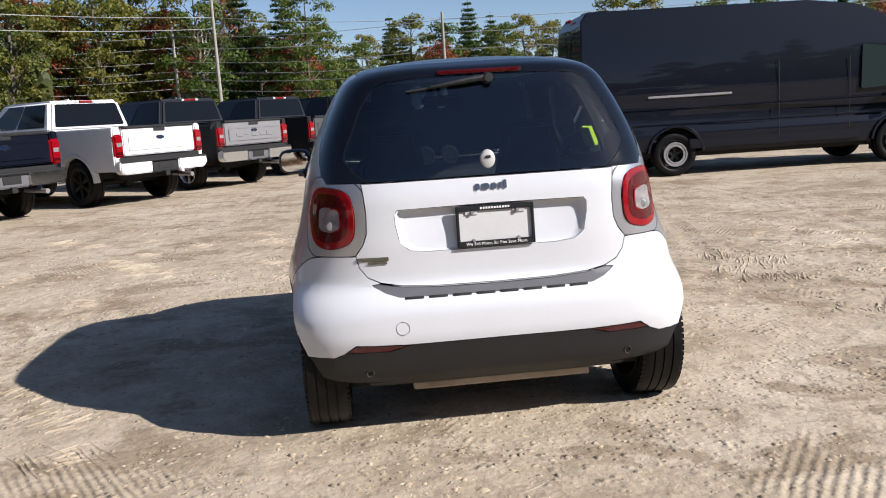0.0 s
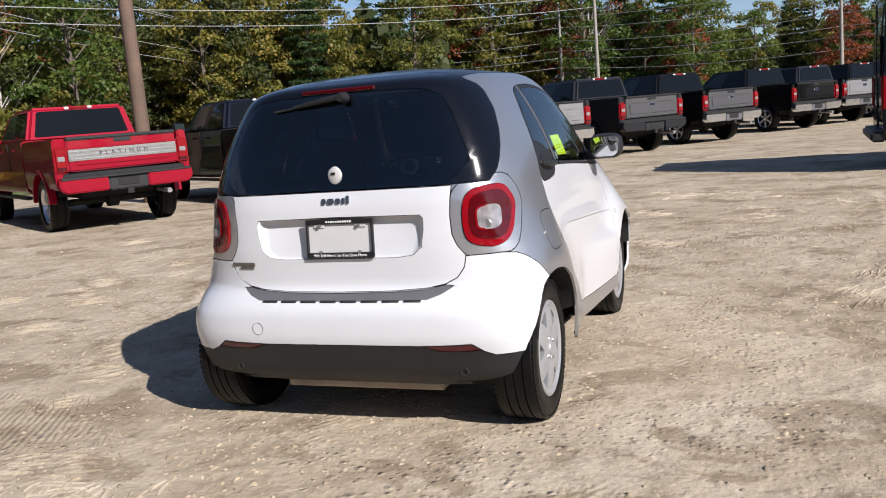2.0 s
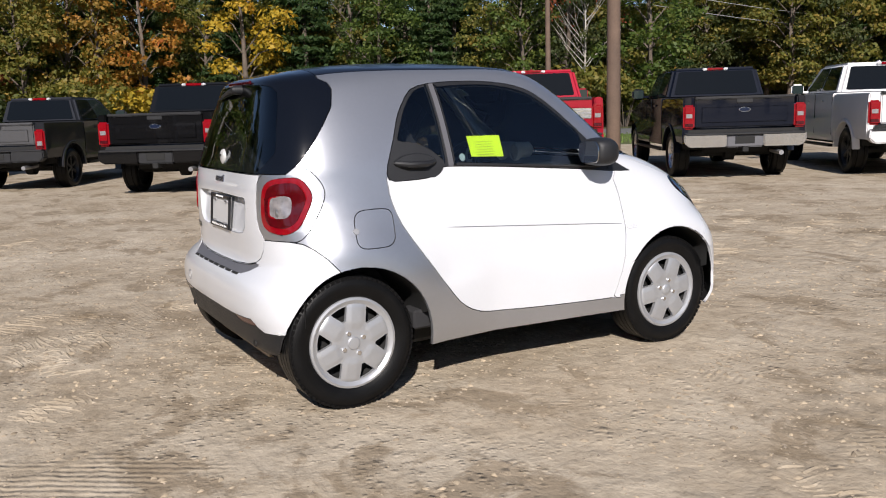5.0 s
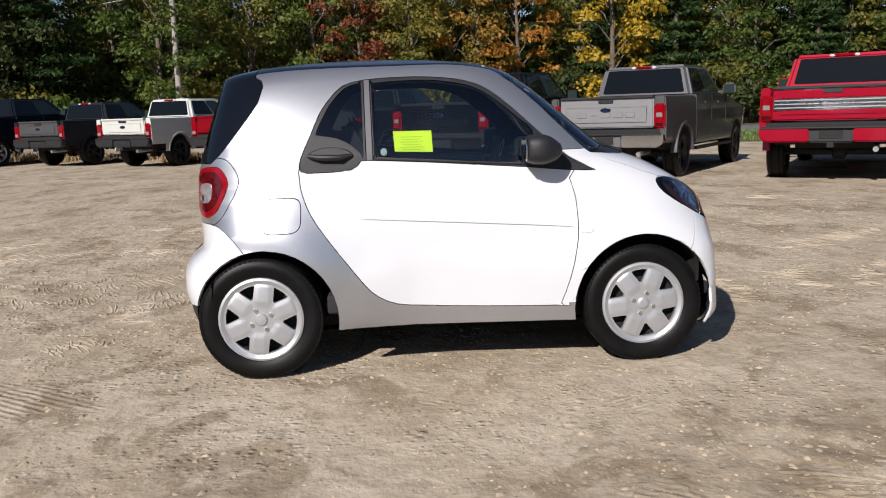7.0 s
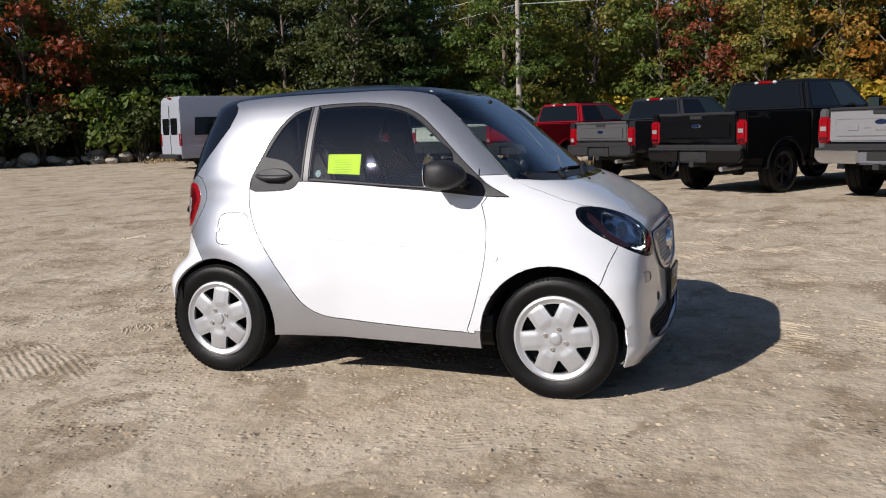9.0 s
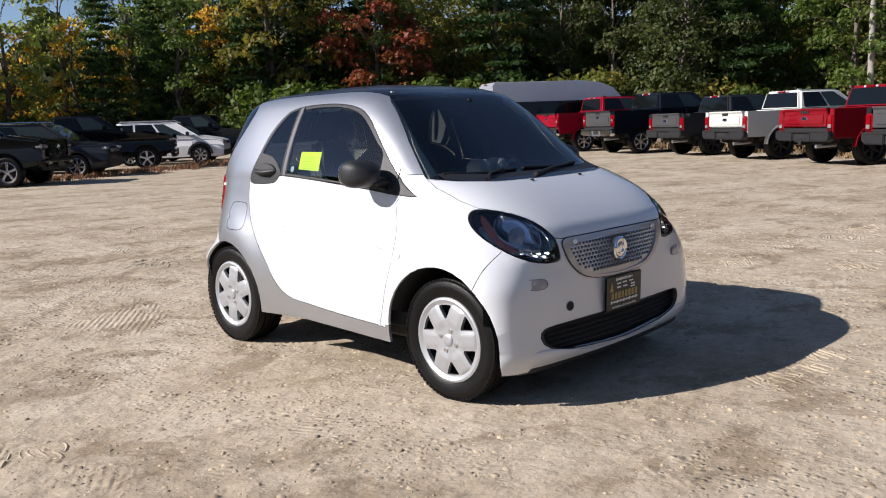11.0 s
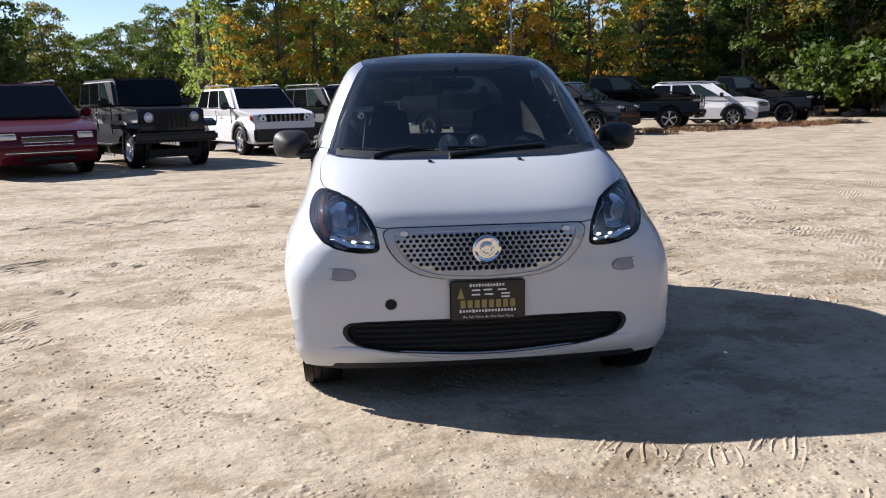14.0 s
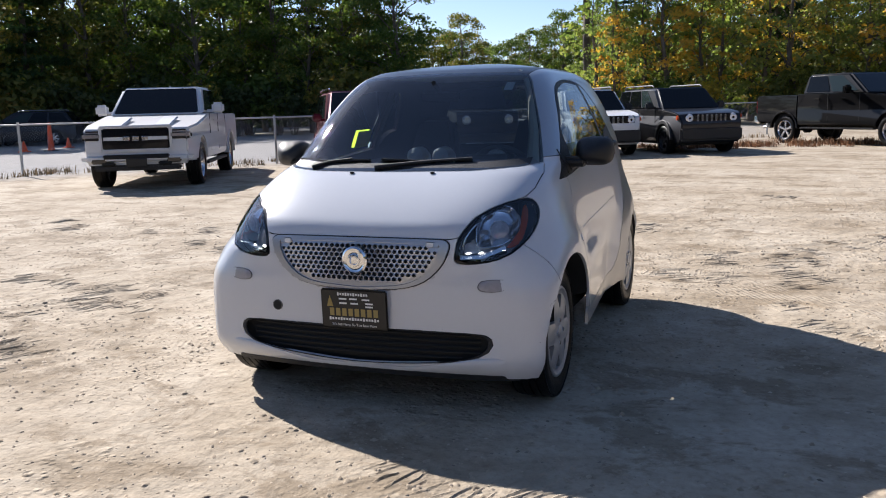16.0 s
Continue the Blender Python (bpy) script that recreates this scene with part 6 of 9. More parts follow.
        for yy in (yb + 0.05, yb + cab_len * 0.46, yb + cab_len * 0.90):
            part("door_seam", box((sx * (hw - 0.011), yy, (zb + zt) / 2 + 0.02), (0.012, 0.010, zt - zb - 0.02)), M_UNDER, t)
        mirror_part(t, sx * (hw - 0.06), yb + cab_len - 0.52, zt + 0.12, M_BLACKPLASTIC if style != "large" else body, 1.1)
        part("side_step", box((sx * (hw - 0.06), (yb + yf - ra) / 2 + 0.05, zb - 0.17), (0.14, yf - ra - yb - 0.15, 0.05), 0.015, 2), M_BLACKPLASTIC, t)
    part("brake_light", box((0, yb + 0.15, ztop - 0.03), (0.30, 0.05, 0.045), 0.012, 2), M_RED_LENS, t, "red high-mounted brake light")
    for sgn in (-1, 1):
        part("cargo_lens", box((sgn * 0.19, yb + 0.15, ztop - 0.03), (0.08, 0.05, 0.045), 0.012, 2), M_CLEAR_LENS, t)
    if roof_lights:
        for k in range(-1, 2):
            part("roof_marker", box((k * 0.17, yb + cab_len - 0.95, ztop + 0.02), (0.09, 0.05, 0.03), 0.01, 2), M_CLEAR_LENS, t)
    part("shark_antenna", box((0, yb + 0.7, ztop + 0.02), (0.05, 0.16, 0.06), 0.02, 2), body, t)
    part("chassis_frame", box((0, (ya + yf) / 2, zb - 0.10), (1.1, wb + 1.2, 0.16)), M_UNDER, t)
    part("rear_axle", cyl((-hw + 0.25, ya, wheel_r), (hw - 0.25, ya, wheel_r), 0.06, segs=10), M_UNDER, t)
    part("differential", lathe([(-0.13, 0.02), (-0.08, 0.13), (0.08, 0.13), (0.13, 0.02)], 14), M_UNDER, t).matrix_local = pose(0.05, ya, wheel_r)
    for sx in (-1, 1):
        for yy in (ya, yf):
            add_wheel(t, sx * (hw - 0.16), yy, wheel_r, 0.27, rim, spokes)
            part("wheel_well", box((sx * (hw - 0.30), yy, 0.72 + lift), (0.30, 2 * ra - 0.02, 0.46)), M_UNDER, t)
    return t, dict(yn=yn, yf=yf, zt=zt, zb=zb, hw=hw, yb=yb, cab_len=cab_len, ya=ya, sides=sd)


def dress_front(t, d, grille_mat, kind, body, lift=0.0):
    """Front end of a pickup seen from ahead: grille, lamps, bumper."""
    yn, zb, hw = d["yn"], d["zb"], d["hw"] * 0.90
    y = yn + 0.02
    g = part("grille", box((0, y, 0.98 + lift), (1.16, 0.06, 0.40), 0.05, 3), M_BLACKGLOSS, t, "black grille in a bright surround")
    part("grille_surround", join(box((0, y + 0.005, 1.19 + lift), (1.26, 0.07, 0.05), 0.02, 2), box((0, y + 0.005, 0.775 + lift), (1.18, 0.07, 0.05), 0.02, 2)), grille_mat, g)
    for sx in (-1, 1):
        part("surround_side", box((sx * 0.605, y + 0.006, 0.98 + lift), (0.05, 0.07, 0.44), 0.02, 2), grille_mat, g)
    if kind == "bars":
        part("grille_bar", box((-0.38, y + 0.02, 0.985 + lift), (0.38, 0.04, 0.10), 0.02, 2), grille_mat, g)
        part("grille_bar", box((0.38, y + 0.02, 0.985 + lift), (0.38, 0.04, 0.10), 0.02, 2), grille_mat, g)
        for k in range(3):
            part("raised_bar", box((-0.16 + 0.16 * k, y + 0.035, 0.985 + lift), (0.12, 0.02, 0.075), 0.008, 1), M_CHROME, g)
    else:
        part("grille_bar", box((0, y + 0.02, 0.985 + lift), (0.06, 0.04, 0.40), 0.02, 2), grille_mat, g)
        part("grille_bar", box((0, y + 0.02, 0.985 + lift), (1.10, 0.04, 0.06), 0.02, 2), grille_mat, g)
        hd = lathe([(0.0, 0.0), (0.02, 0.05), (0.0, 0.07)], 14, "y")
        part("badge", moved(hd, Matrix.Translation((0, y + 0.05, 1.02 + lift))), M_CHROME, g)
    for sx in (-1, 1):
        h = part("headlamp", box((sx * (hw - 0.20), y - 0.10, 1.02 + lift), (0.42, 0.24, 0.22), 0.05, 3, rot=None), M_LAMP_DARK, t, "clear headlamp")
        part("headlamp_lens", box((sx * (hw - 0.165), y - 0.075, 1.035 + lift), (0.36, 0.225, 0.14), 0.04, 3), M_REVERSE, h)
        part("side_marker", box((sx * (hw + 0.015), y - 0.21, 1.02 + lift), (0.03, 0.05, 0.08), 0.01, 2), M_LAMP_DARK, h)
        part("fog_lamp", box((sx * (hw - 0.26), y + 0.07, zb - 0.02), (0.26, 0.04, 0.10), 0.03, 3), M_LAMP_DARK, t)
        part("bonnet_crease", box((sx * 0.42, yn - 0.62, 1.265 + lift), (0.30, 0.90, 0.05), 0.024, 4, rot=(-10, 0, 0)), body, t)
        part("lower_slot", box((sx * (hw - 0.42), yn + 0.09, zb - 0.075), (0.24, 0.04, 0.07), 0.03, 3), M_UNDER, t)
    b = prism([(-hw - 0.02, zb - 0.10), (hw + 0.02, zb - 0.10), (hw + 0.06, zb + 0.02), (hw + 0.05, zb + 0.13), (-hw - 0.05, zb + 0.13), (-hw - 0.06, zb + 0.02)], "y", yn - 0.20, yn + 0.10, 0.085, 5)
    bp = part("front_bumper", b, body, t)
    part("air_slot", box((0, yn + 0.095, zb + 0.04), (1.15, 0.03, 0.09), 0.02, 2), M_UNDER, bp)
    part("plate_mount", box((0, yn + 0.11, zb - 0.06), (0.36, 0.02, 0.16), 0.01, 1), M_PLATE_BLACK, bp)
    part("skid_panel", box((0, yn - 0.02, zb - 0.15), (1.5, 0.2, 0.10), 0.03, 2), M_BLACKPLASTIC, bp)


def rear_at(x, y, yaw):
    return pose(x, y, 0, 0, 0, yaw)


def axle_at(x, y, yaw, ahead):
    """Places a thing whose point (0, ahead) stands at (x, y)."""
    return pose(x, y, 0, 0, 0, yaw) @ Matrix.Translation((0, -ahead, 0))


P_WHITE = paint("truck_white", (0.64, 0.64, 0.65))
P_SILVER = paint("truck_silver", (0.28, 0.28, 0.29), 0.6)
P_GREY = paint("truck_grey", (0.10, 0.10, 0.105), 0.5)
P_DARK = paint("truck_dark_grey", (0.022, 0.023, 0.027), 0.4)
P_BLACK = paint("truck_black", (0.003, 0.003, 0.0036))
P_NAVY = paint("truck_navy", (0.0035, 0.005, 0.011))
P_RED = paint("truck_red", (0.25, 0.004, 0.017), 0.1)
P_DKRED = paint("truck_deep_red", (0.20, 0.004, 0.010), 0.2)
P_IVORY = paint("truck_ivory", (0.48, 0.49, 0.46))
P_MAROON = paint("van_maroon", (0.085, 0.005, 0.013), 0.35)

pickup(rear_at(-10.65, 0.55, 55.9), "black crew-cab pickup parked tail-out on the dirt", P_BLACK, rim=M_RIMDARK, bumper=P_BLACK)
pickup(rear_at(-9.24, 3.25, 54.9), "silver crew-cab pickup with embossed tailgate and chrome bumper", P_GREY, P_SILVER, bars="F", rim=M_RIMDARK)
pickup(rear_at(-7.51, 6.21, 58.1), "bright red heavy pickup with a ribbed chrome tailgate band", P_RED, bars="chrome", bumper=P_RED, oval=False, roof_lights=True, lift=0.06, cab_len=2.5, bed=1.95, width=2.05, rim=M_ALLOY, wheel_r=0.42)
pickup(rear_at(-5.74, 9.04, 57.2), "dark navy pickup with chrome rear bumper", P_NAVY, rim=M_ALLOY)
pickup(rear_at(-3.94, 11.35, 53.4), "white crew-cab pickup with white rear bumper ends", P_WHITE, bumper=P_WHITE, rim=M_RIMDARK)
pickup(rear_at(-2.56, 13.90, 50.0), "grey pickup with silver tailgate and chrome bumper", P_DARK, P_SILVER, bars="F", rim=M_ALLOY)
pickup(rear_at(-0.86, 16.85, 49), "dark grey pickup with a grey tailgate", P_DARK, P_GREY, bumper=P_DARK, rim=M_RIMDARK)
pickup(rear_at(0.84, 19.8, 48), "black pickup with grey tailgate and chrome bumper", P_BLACK, P_GREY, rim=M_ALLOY)
pickup(rear_at(3.09, 23.7, 48), "black pickup with chrome rear bumper", P_BLACK, rim=M_ALLOY)
pickup(rear_at(4.64, 26.4, 47), "dark pickup with a silver-grey tailgate", P_DARK, P_SILVER, rim=M_ALLOY)
pickup(rear_at(6.44, 29.5, 46), "black pickup at the far end of the row", P_BLACK, rim=M_ALLOY)
# smaller pickups towards the wood
SM = dict(style="small", width=1.88, cab_len=2.15, bed=1.55, bumper=M_BLACKPLASTIC, rim=M_RIMDARK, wheel_r=0.385, tail="tall")
pickup(rear_at(-13.9, -1.7, 58), "dark grey mid-size pickup with grey tailgate", P_DARK, P_GREY, **SM)
pickup(rear_at(-16.15, -4.4, 60), "red mid-size pickup on black wheels", P_DKRED, **SM)
pickup(rear_at(-18.0, -7.27, 61.7), "ivory white mid-size pickup", P_IVORY, **SM)
pickup(rear_at(-19.85, -10.15, 63.6), "grey mid-size pickup with dark cab", P_DARK, P_GREY, **SM)
pickup(rear_at(-20.84, -13.31, 65.5), "dark heavy pickup with grey tailgate and chrome bumper", P_NAVY, P_GREY, lift=0.06, rim=M_ALLOY)
pickup(rear_at(-22.26, -16.63, 62.8), "bright red heavy pickup with chrome bumper", P_RED, lift=0.06, rim=M_ALLOY)
# pickups on the far side, seen nose-on or from the flank
for place, label, body, gm, kind, rim in (
        (rear_at(-1.46, -24.13, 45.6), "black crew-cab pickup on bright five-spoke wheels", P_BLACK, P_BLACK, "cross", M_ALLOY),
        (rear_at(-6.64, -27.87, 60), "black crew-cab pickup with chrome door badge", P_BLACK, P_BLACK, "cross", M_ALLOY),
        (rear_at(-13.5, -32.0, 45), "black crew-cab pickup near the wood edge", P_BLACK, P_BLACK, "cross", M_RIMDARK),
        (rear_at(11.77, -12.79, 27.9), "white crew-cab pickup facing the lot with a dark grille", P_WHITE, P_WHITE, "bars", M_ALLOY)):
    low = -0.07 if body is P_WHITE else 0.0
    tr, dd = pickup(place, label, body, rim=rim, spokes=5, bumper=M_CHROME, oval=False, lift=low, bed=1.70 if body is P_WHITE else 1.50)
    dress_front(tr, dd, gm, kind, body, low)


def wagon(m, name, label, category, body, prof, half, hull, wheels, wheel_r, rim, spokes=5, front="lamp", clad=None, roof=None, rails=None, rear=False, win=3):
    """A car or van from a flank outline and a greenhouse. y ahead, y = 0 at the front axle."""
    t = thing(name, label, category, "cars parked at the lot's edge", m=m)
    part("body", side_solid(prof, half, 0.045, 0.10, 0.75, (min(p[0] for p in prof), max(p[0] for p in prof), 0.14)), body, t)
    bm, sd = cab_hull(*hull, 0.07)
    part("roof_shell", bm, roof or body, t)
    part("windscreen", pane(sd["front"], 0.05, 0.95, 0.08, 0.93), M_TINT, t)
    part("rear_window", pane(sd["rear"], 0.08, 0.92, 0.2, 0.88), M_TINT, t)
    for key in ("right", "left"):
        for k in range(win):
            a, b = 0.05 + 0.86 * k / win, 0.05 + 0.86 * (k + 1) / win - 0.03
            sk = 0.0
            if k == win - 1:
                sk = 0.10
            if key == "left":
                a, b, sk = 1 - b, 1 - a, -sk
            part("side_window", pane(sd[key], a, b, 0.14, 0.88, skew=sk), M_TINT if k < win - 1 else M_TINTG, t)
        sx = 1 if key == "right" else -1
        mirror_part(t, sx * (half - 0.06), hull[1] - 0.42, hull[2] + 0.12, body if not clad else M_BLACKPLASTIC, 0.9)
        if rails:
            part("roof_rail", tube([(sx * (hull[7] - 0.03), hull[5] + 0.15, hull[3] + 0.02), (sx * (hull[7] - 0.03), hull[5] + 0.25, hull[3] + 0.06), (sx * (hull[7] - 0.03), hull[6] - 0.25, hull[3] + 0.06),
                                    (sx * (hull[7] - 0.03), hull[6] - 0.15, hull[3] + 0.02)], 0.018), rails, t)
        for yy in wheels:
            add_wheel(t, sx * (half - 0.12), yy, wheel_r, 0.23, rim, spokes)
            part("wheel_well", box((sx * (half - 0.24), yy, wheel_r + 0.12), (0.26, 2 * wheel_r + 0.10, 2 * wheel_r - 0.10), 0.1, 2), M_UNDER, t)
            if clad:
                fl = arc(yy, wheel_r, wheel_r + 0.14, 178, 2, 15) + arc(yy, wheel_r, wheel_r + 0.05, 2, 178, 15)
                part("arch_cladding", prism(fl, "x", sx * (half - 0.12), sx * (half + 0.012), 0.01, 1), clad, t)
        part("door_handle", box((sx * half * 0.985, hull[1] - 1.25, hull[2] - 0.10), (0.03, 0.18, 0.03), 0.008, 1), body, t)
        for yy in (hull[1] - 0.28, hull[1] - 1.35, hull[1] - 2.35):
            part("door_seam", box((sx * (half - 0.012), yy, hull[2] - 0.30), (0.02, 0.010, 0.62)), M_UNDER, t)
    part("underbody", box((0, sum(wheels) / 2, 0.30), (2 * half - 0.5, abs(wheels[0] - wheels[1]) + 1.0, 0.16)), M_UNDER, t)
    return t, sd


def slats(t, xs, y, z0, z1, w, mater, name="grille_slot"):
    for x in xs:
        part(name, box((x, y, (z0 + z1) / 2), (w, 0.03, z1 - z0), 0.012, 2), mater, t)


def car_profile(front, rear, zb, hood, belt, ycowl, wheels, r, nose_z=0.55, tail_z=None):
    ra = r + 0.055
    f, b = wheels
    pts = [(rear + 0.10, zb)]
    pts += [(b - ra, zb)] + arc(b, r, ra, 165, 15, 9) + [(b + ra, zb), (f - ra, zb)] + arc(f, r, ra, 165, 15, 9) + [(f + ra, zb)]
    pts += [(front - 0.10, zb - 0.02), (front, zb + 0.12), (front + 0.02, nose_z), (front - 0.08, hood - 0.06), (front - 0.25, hood), (ycowl, belt), (rear + 0.05, belt), (rear, belt - 0.25), (rear, zb + 0.2)]
    return pts


# maroon minivan
wh = (0.0, -3.08)
mini, sd = wagon(axle_at(6.67, -12.12, 33.8, 0.0), "minivan", "maroon minivan with chrome grille parked by the fence", "minivan", P_MAROON,
                 car_profile(0.95, -4.15, 0.28, 0.90, 1.06, 0.05, wh, 0.34, 0.62), 0.99, (-4.08, 0.10, 1.04, 1.74, 0.93, -3.85, -0.85, 0.76), wh, 0.34, M_ALLOY, 9, rails=M_CHROME)
for k in range(4):
    part("grille_bar", box((0, 0.95 - 0.012 * k, 0.60 + 0.05 * k), (0.92 - 0.03 * abs(k - 2), 0.05, 0.022), 0.008, 1), M_CHROME, mini)
part("grille", box((0, 0.925, 0.67), (0.94, 0.06, 0.20), 0.04, 2), M_LAMP_DARK, mini)
part("lower_grille", box((0, 0.955, 0.35), (0.95, 0.05, 0.09), 0.03, 2), M_UNDER, mini)
part("bumper_strip", box((0, 0.985, 0.47), (1.5, 0.03, 0.02), 0.006, 1), M_CHROME, mini)
for sx in (-1, 1):
    part("headlamp", box((sx * 0.66, 0.80, 0.74), (0.36, 0.28, 0.16), 0.05, 3), M_CLEAR_LENS, mini, "clear headlamp")

# square off-roader with round lamps
wh = (0.0, -3.0)
jp, sd = wagon(axle_at(4.57, -13.58, 31.9, 0.0), "off_roader", "dark grey boxy off-road car with seven-slot grille", "off-road car", P_DARK,
               [(-3.55, 0.55), (-3.5, 0.50)] + arc(-3.0, 0.41, 0.50, 160, 20, 9) + [(-2.4, 0.48), (-0.6, 0.48)] + [(-0.45, 0.62), (0.42, 0.70), (0.46, 0.75), (0.46, 1.13), (0.40, 1.19), (-0.72, 1.26), (-3.55, 1.24)], 0.79,
               (-3.55, -0.70, 1.22, 1.84, 0.76, -3.42, -1.05, 0.70), wh, 0.41, M_ALLOY, 5, clad=None, roof=M_BLACKPLASTIC)
slats(jp, [-0.30 + 0.10 * k for k in range(7)], 0.465, 0.80, 1.10, 0.06, M_UNDER)
for sx in (-1, 1):
    part("headlamp", moved(lathe([(0.0, 0.0), (0.03, 0.06), (0.0, 0.10), (-0.03, 0.11)], 20, "y"), Matrix.Translation((sx * 0.47, 0.46, 1.02))), M_CLEAR_LENS, jp, "round headlamp")
    part("fender", prism([(-0.62, 0.78), (-0.55, 0.96), (0.30, 0.98), (0.48, 0.92), (0.50, 0.80), (0.42, 0.86), (-0.40, 0.86)], "x", sx * 0.66, sx * 0.95, 0.03, 2), P_DARK, jp)
    part("rear_fender", prism(arc(-3.0, 0.41, 0.62, 170, 15, 9) + arc(-3.0, 0.41, 0.52, 15, 170, 9), "x", sx * 0.76, sx * 0.94, 0.02, 2), M_BLACKPLASTIC, jp)
    part("fog_lamp", box((sx * 0.62, 0.66, 0.64), (0.20, 0.05, 0.07), 0.03, 2), M_CHROME, jp)
    part("side_step", box((sx * 0.86, -1.5, 0.46), (0.14, 1.9, 0.05), 0.02, 2), M_BLACKPLASTIC, jp)
part("front_bumper", box((0, 0.60, 0.62), (1.75, 0.20, 0.20), 0.05, 3), M_BLACKPLASTIC, jp)

# two small square SUVs
for place, label, body in ((axle_at(2.72, -17.14, 28.8, 0.0), "white small boxy SUV with round headlamps", P_WHITE),
                           (axle_at(0.44, -18.08, 32.3, 0.0), "dark grey small boxy SUV with roof rails", P_DARK)):
    wh = (0.0, -2.57)
    rn, sd = wagon(place, "compact_suv", label, "SUV", body, car_profile(0.80, -3.40, 0.30, 1.03, 1.12, -0.22, wh, 0.35, 0.80), 0.90,
                   (-3.36, -0.20, 1.08, 1.66, 0.84, -3.12, -0.90, 0.70), wh, 0.35, M_RIMDARK if body is P_DARK else M_ALLOY, 5, clad=M_BLACKPLASTIC, rails=M_TRIM)
    part("grille", box((0, 0.785, 0.88), (1.36, 0.06, 0.22), 0.06, 3), M_BLACKGLOSS, rn)
    slats(rn, [-0.36 + 0.12 * k for k in range(7)], 0.815, 0.80, 0.97, 0.045, M_STEEL, "grille_frame")
    slats(rn, [-0.36 + 0.12 * k for k in range(7)], 0.822, 0.82, 0.95, 0.03, M_UNDER)
    part("lower_bumper", box((0, 0.80, 0.50), (1.64, 0.12, 0.34), 0.05, 3), M_BLACKPLASTIC, rn)
    for sx in (-1, 1):
        part("headlamp", moved(lathe([(0.0, 0.0), (0.03, 0.06), (0.01, 0.10), (-0.03, 0.11)], 20, "y"), Matrix.Translation((sx * 0.57, 0.80, 0.885))), M_CLEAR_LENS, rn, "round headlamp")
        part("marker_lamp", box((sx * 0.83, 0.68, 0.90), (0.05, 0.10, 0.12), 0.02, 2), M_AMBER, rn)

# two larger SUVs between the pickups
for place, label, body, rl in ((axle_at(-7.55, -23.22, 50.2, 0.0), "dark grey SUV with pale roof rails", P_DARK, M_CHROME),
                               (axle_at(-14.2, -27.65, 50, 0.0), "silver white SUV parked between dark pickups", P_WHITE, M_STEEL)):
    wh = (0.0, -2.72)
    su, sd = wagon(place, "suv", label, "SUV", body, car_profile(0.90, -3.75, 0.28, 0.98, 1.10, -0.05, wh, 0.36, 0.72), 0.93,
                   (-3.68, 0.0, 1.07, 1.66, 0.87, -3.25, -0.95, 0.70), wh, 0.36, M_ALLOY, 7, clad=M_BLACKPLASTIC, rails=rl)
    part("grille", box((0, 0.885, 0.80), (1.0, 0.06, 0.17), 0.04, 3), M_BLACKGLOSS, su)
    slats(su, [-0.39 + 0.13 * k for k in range(7)], 0.91, 0.74, 0.87, 0.08, M_CHROME, "grille_frame")
    part("lower_bumper", box((0, 0.90, 0.42), (1.6, 0.10, 0.22), 0.04, 3), M_BLACKPLASTIC, su)
    for sx in (-1, 1):
        part("headlamp", box((sx * 0.68, 0.79, 0.88), (0.34, 0.24, 0.09), 0.03, 3), M_CLEAR_LENS, su, "slim headlamp")


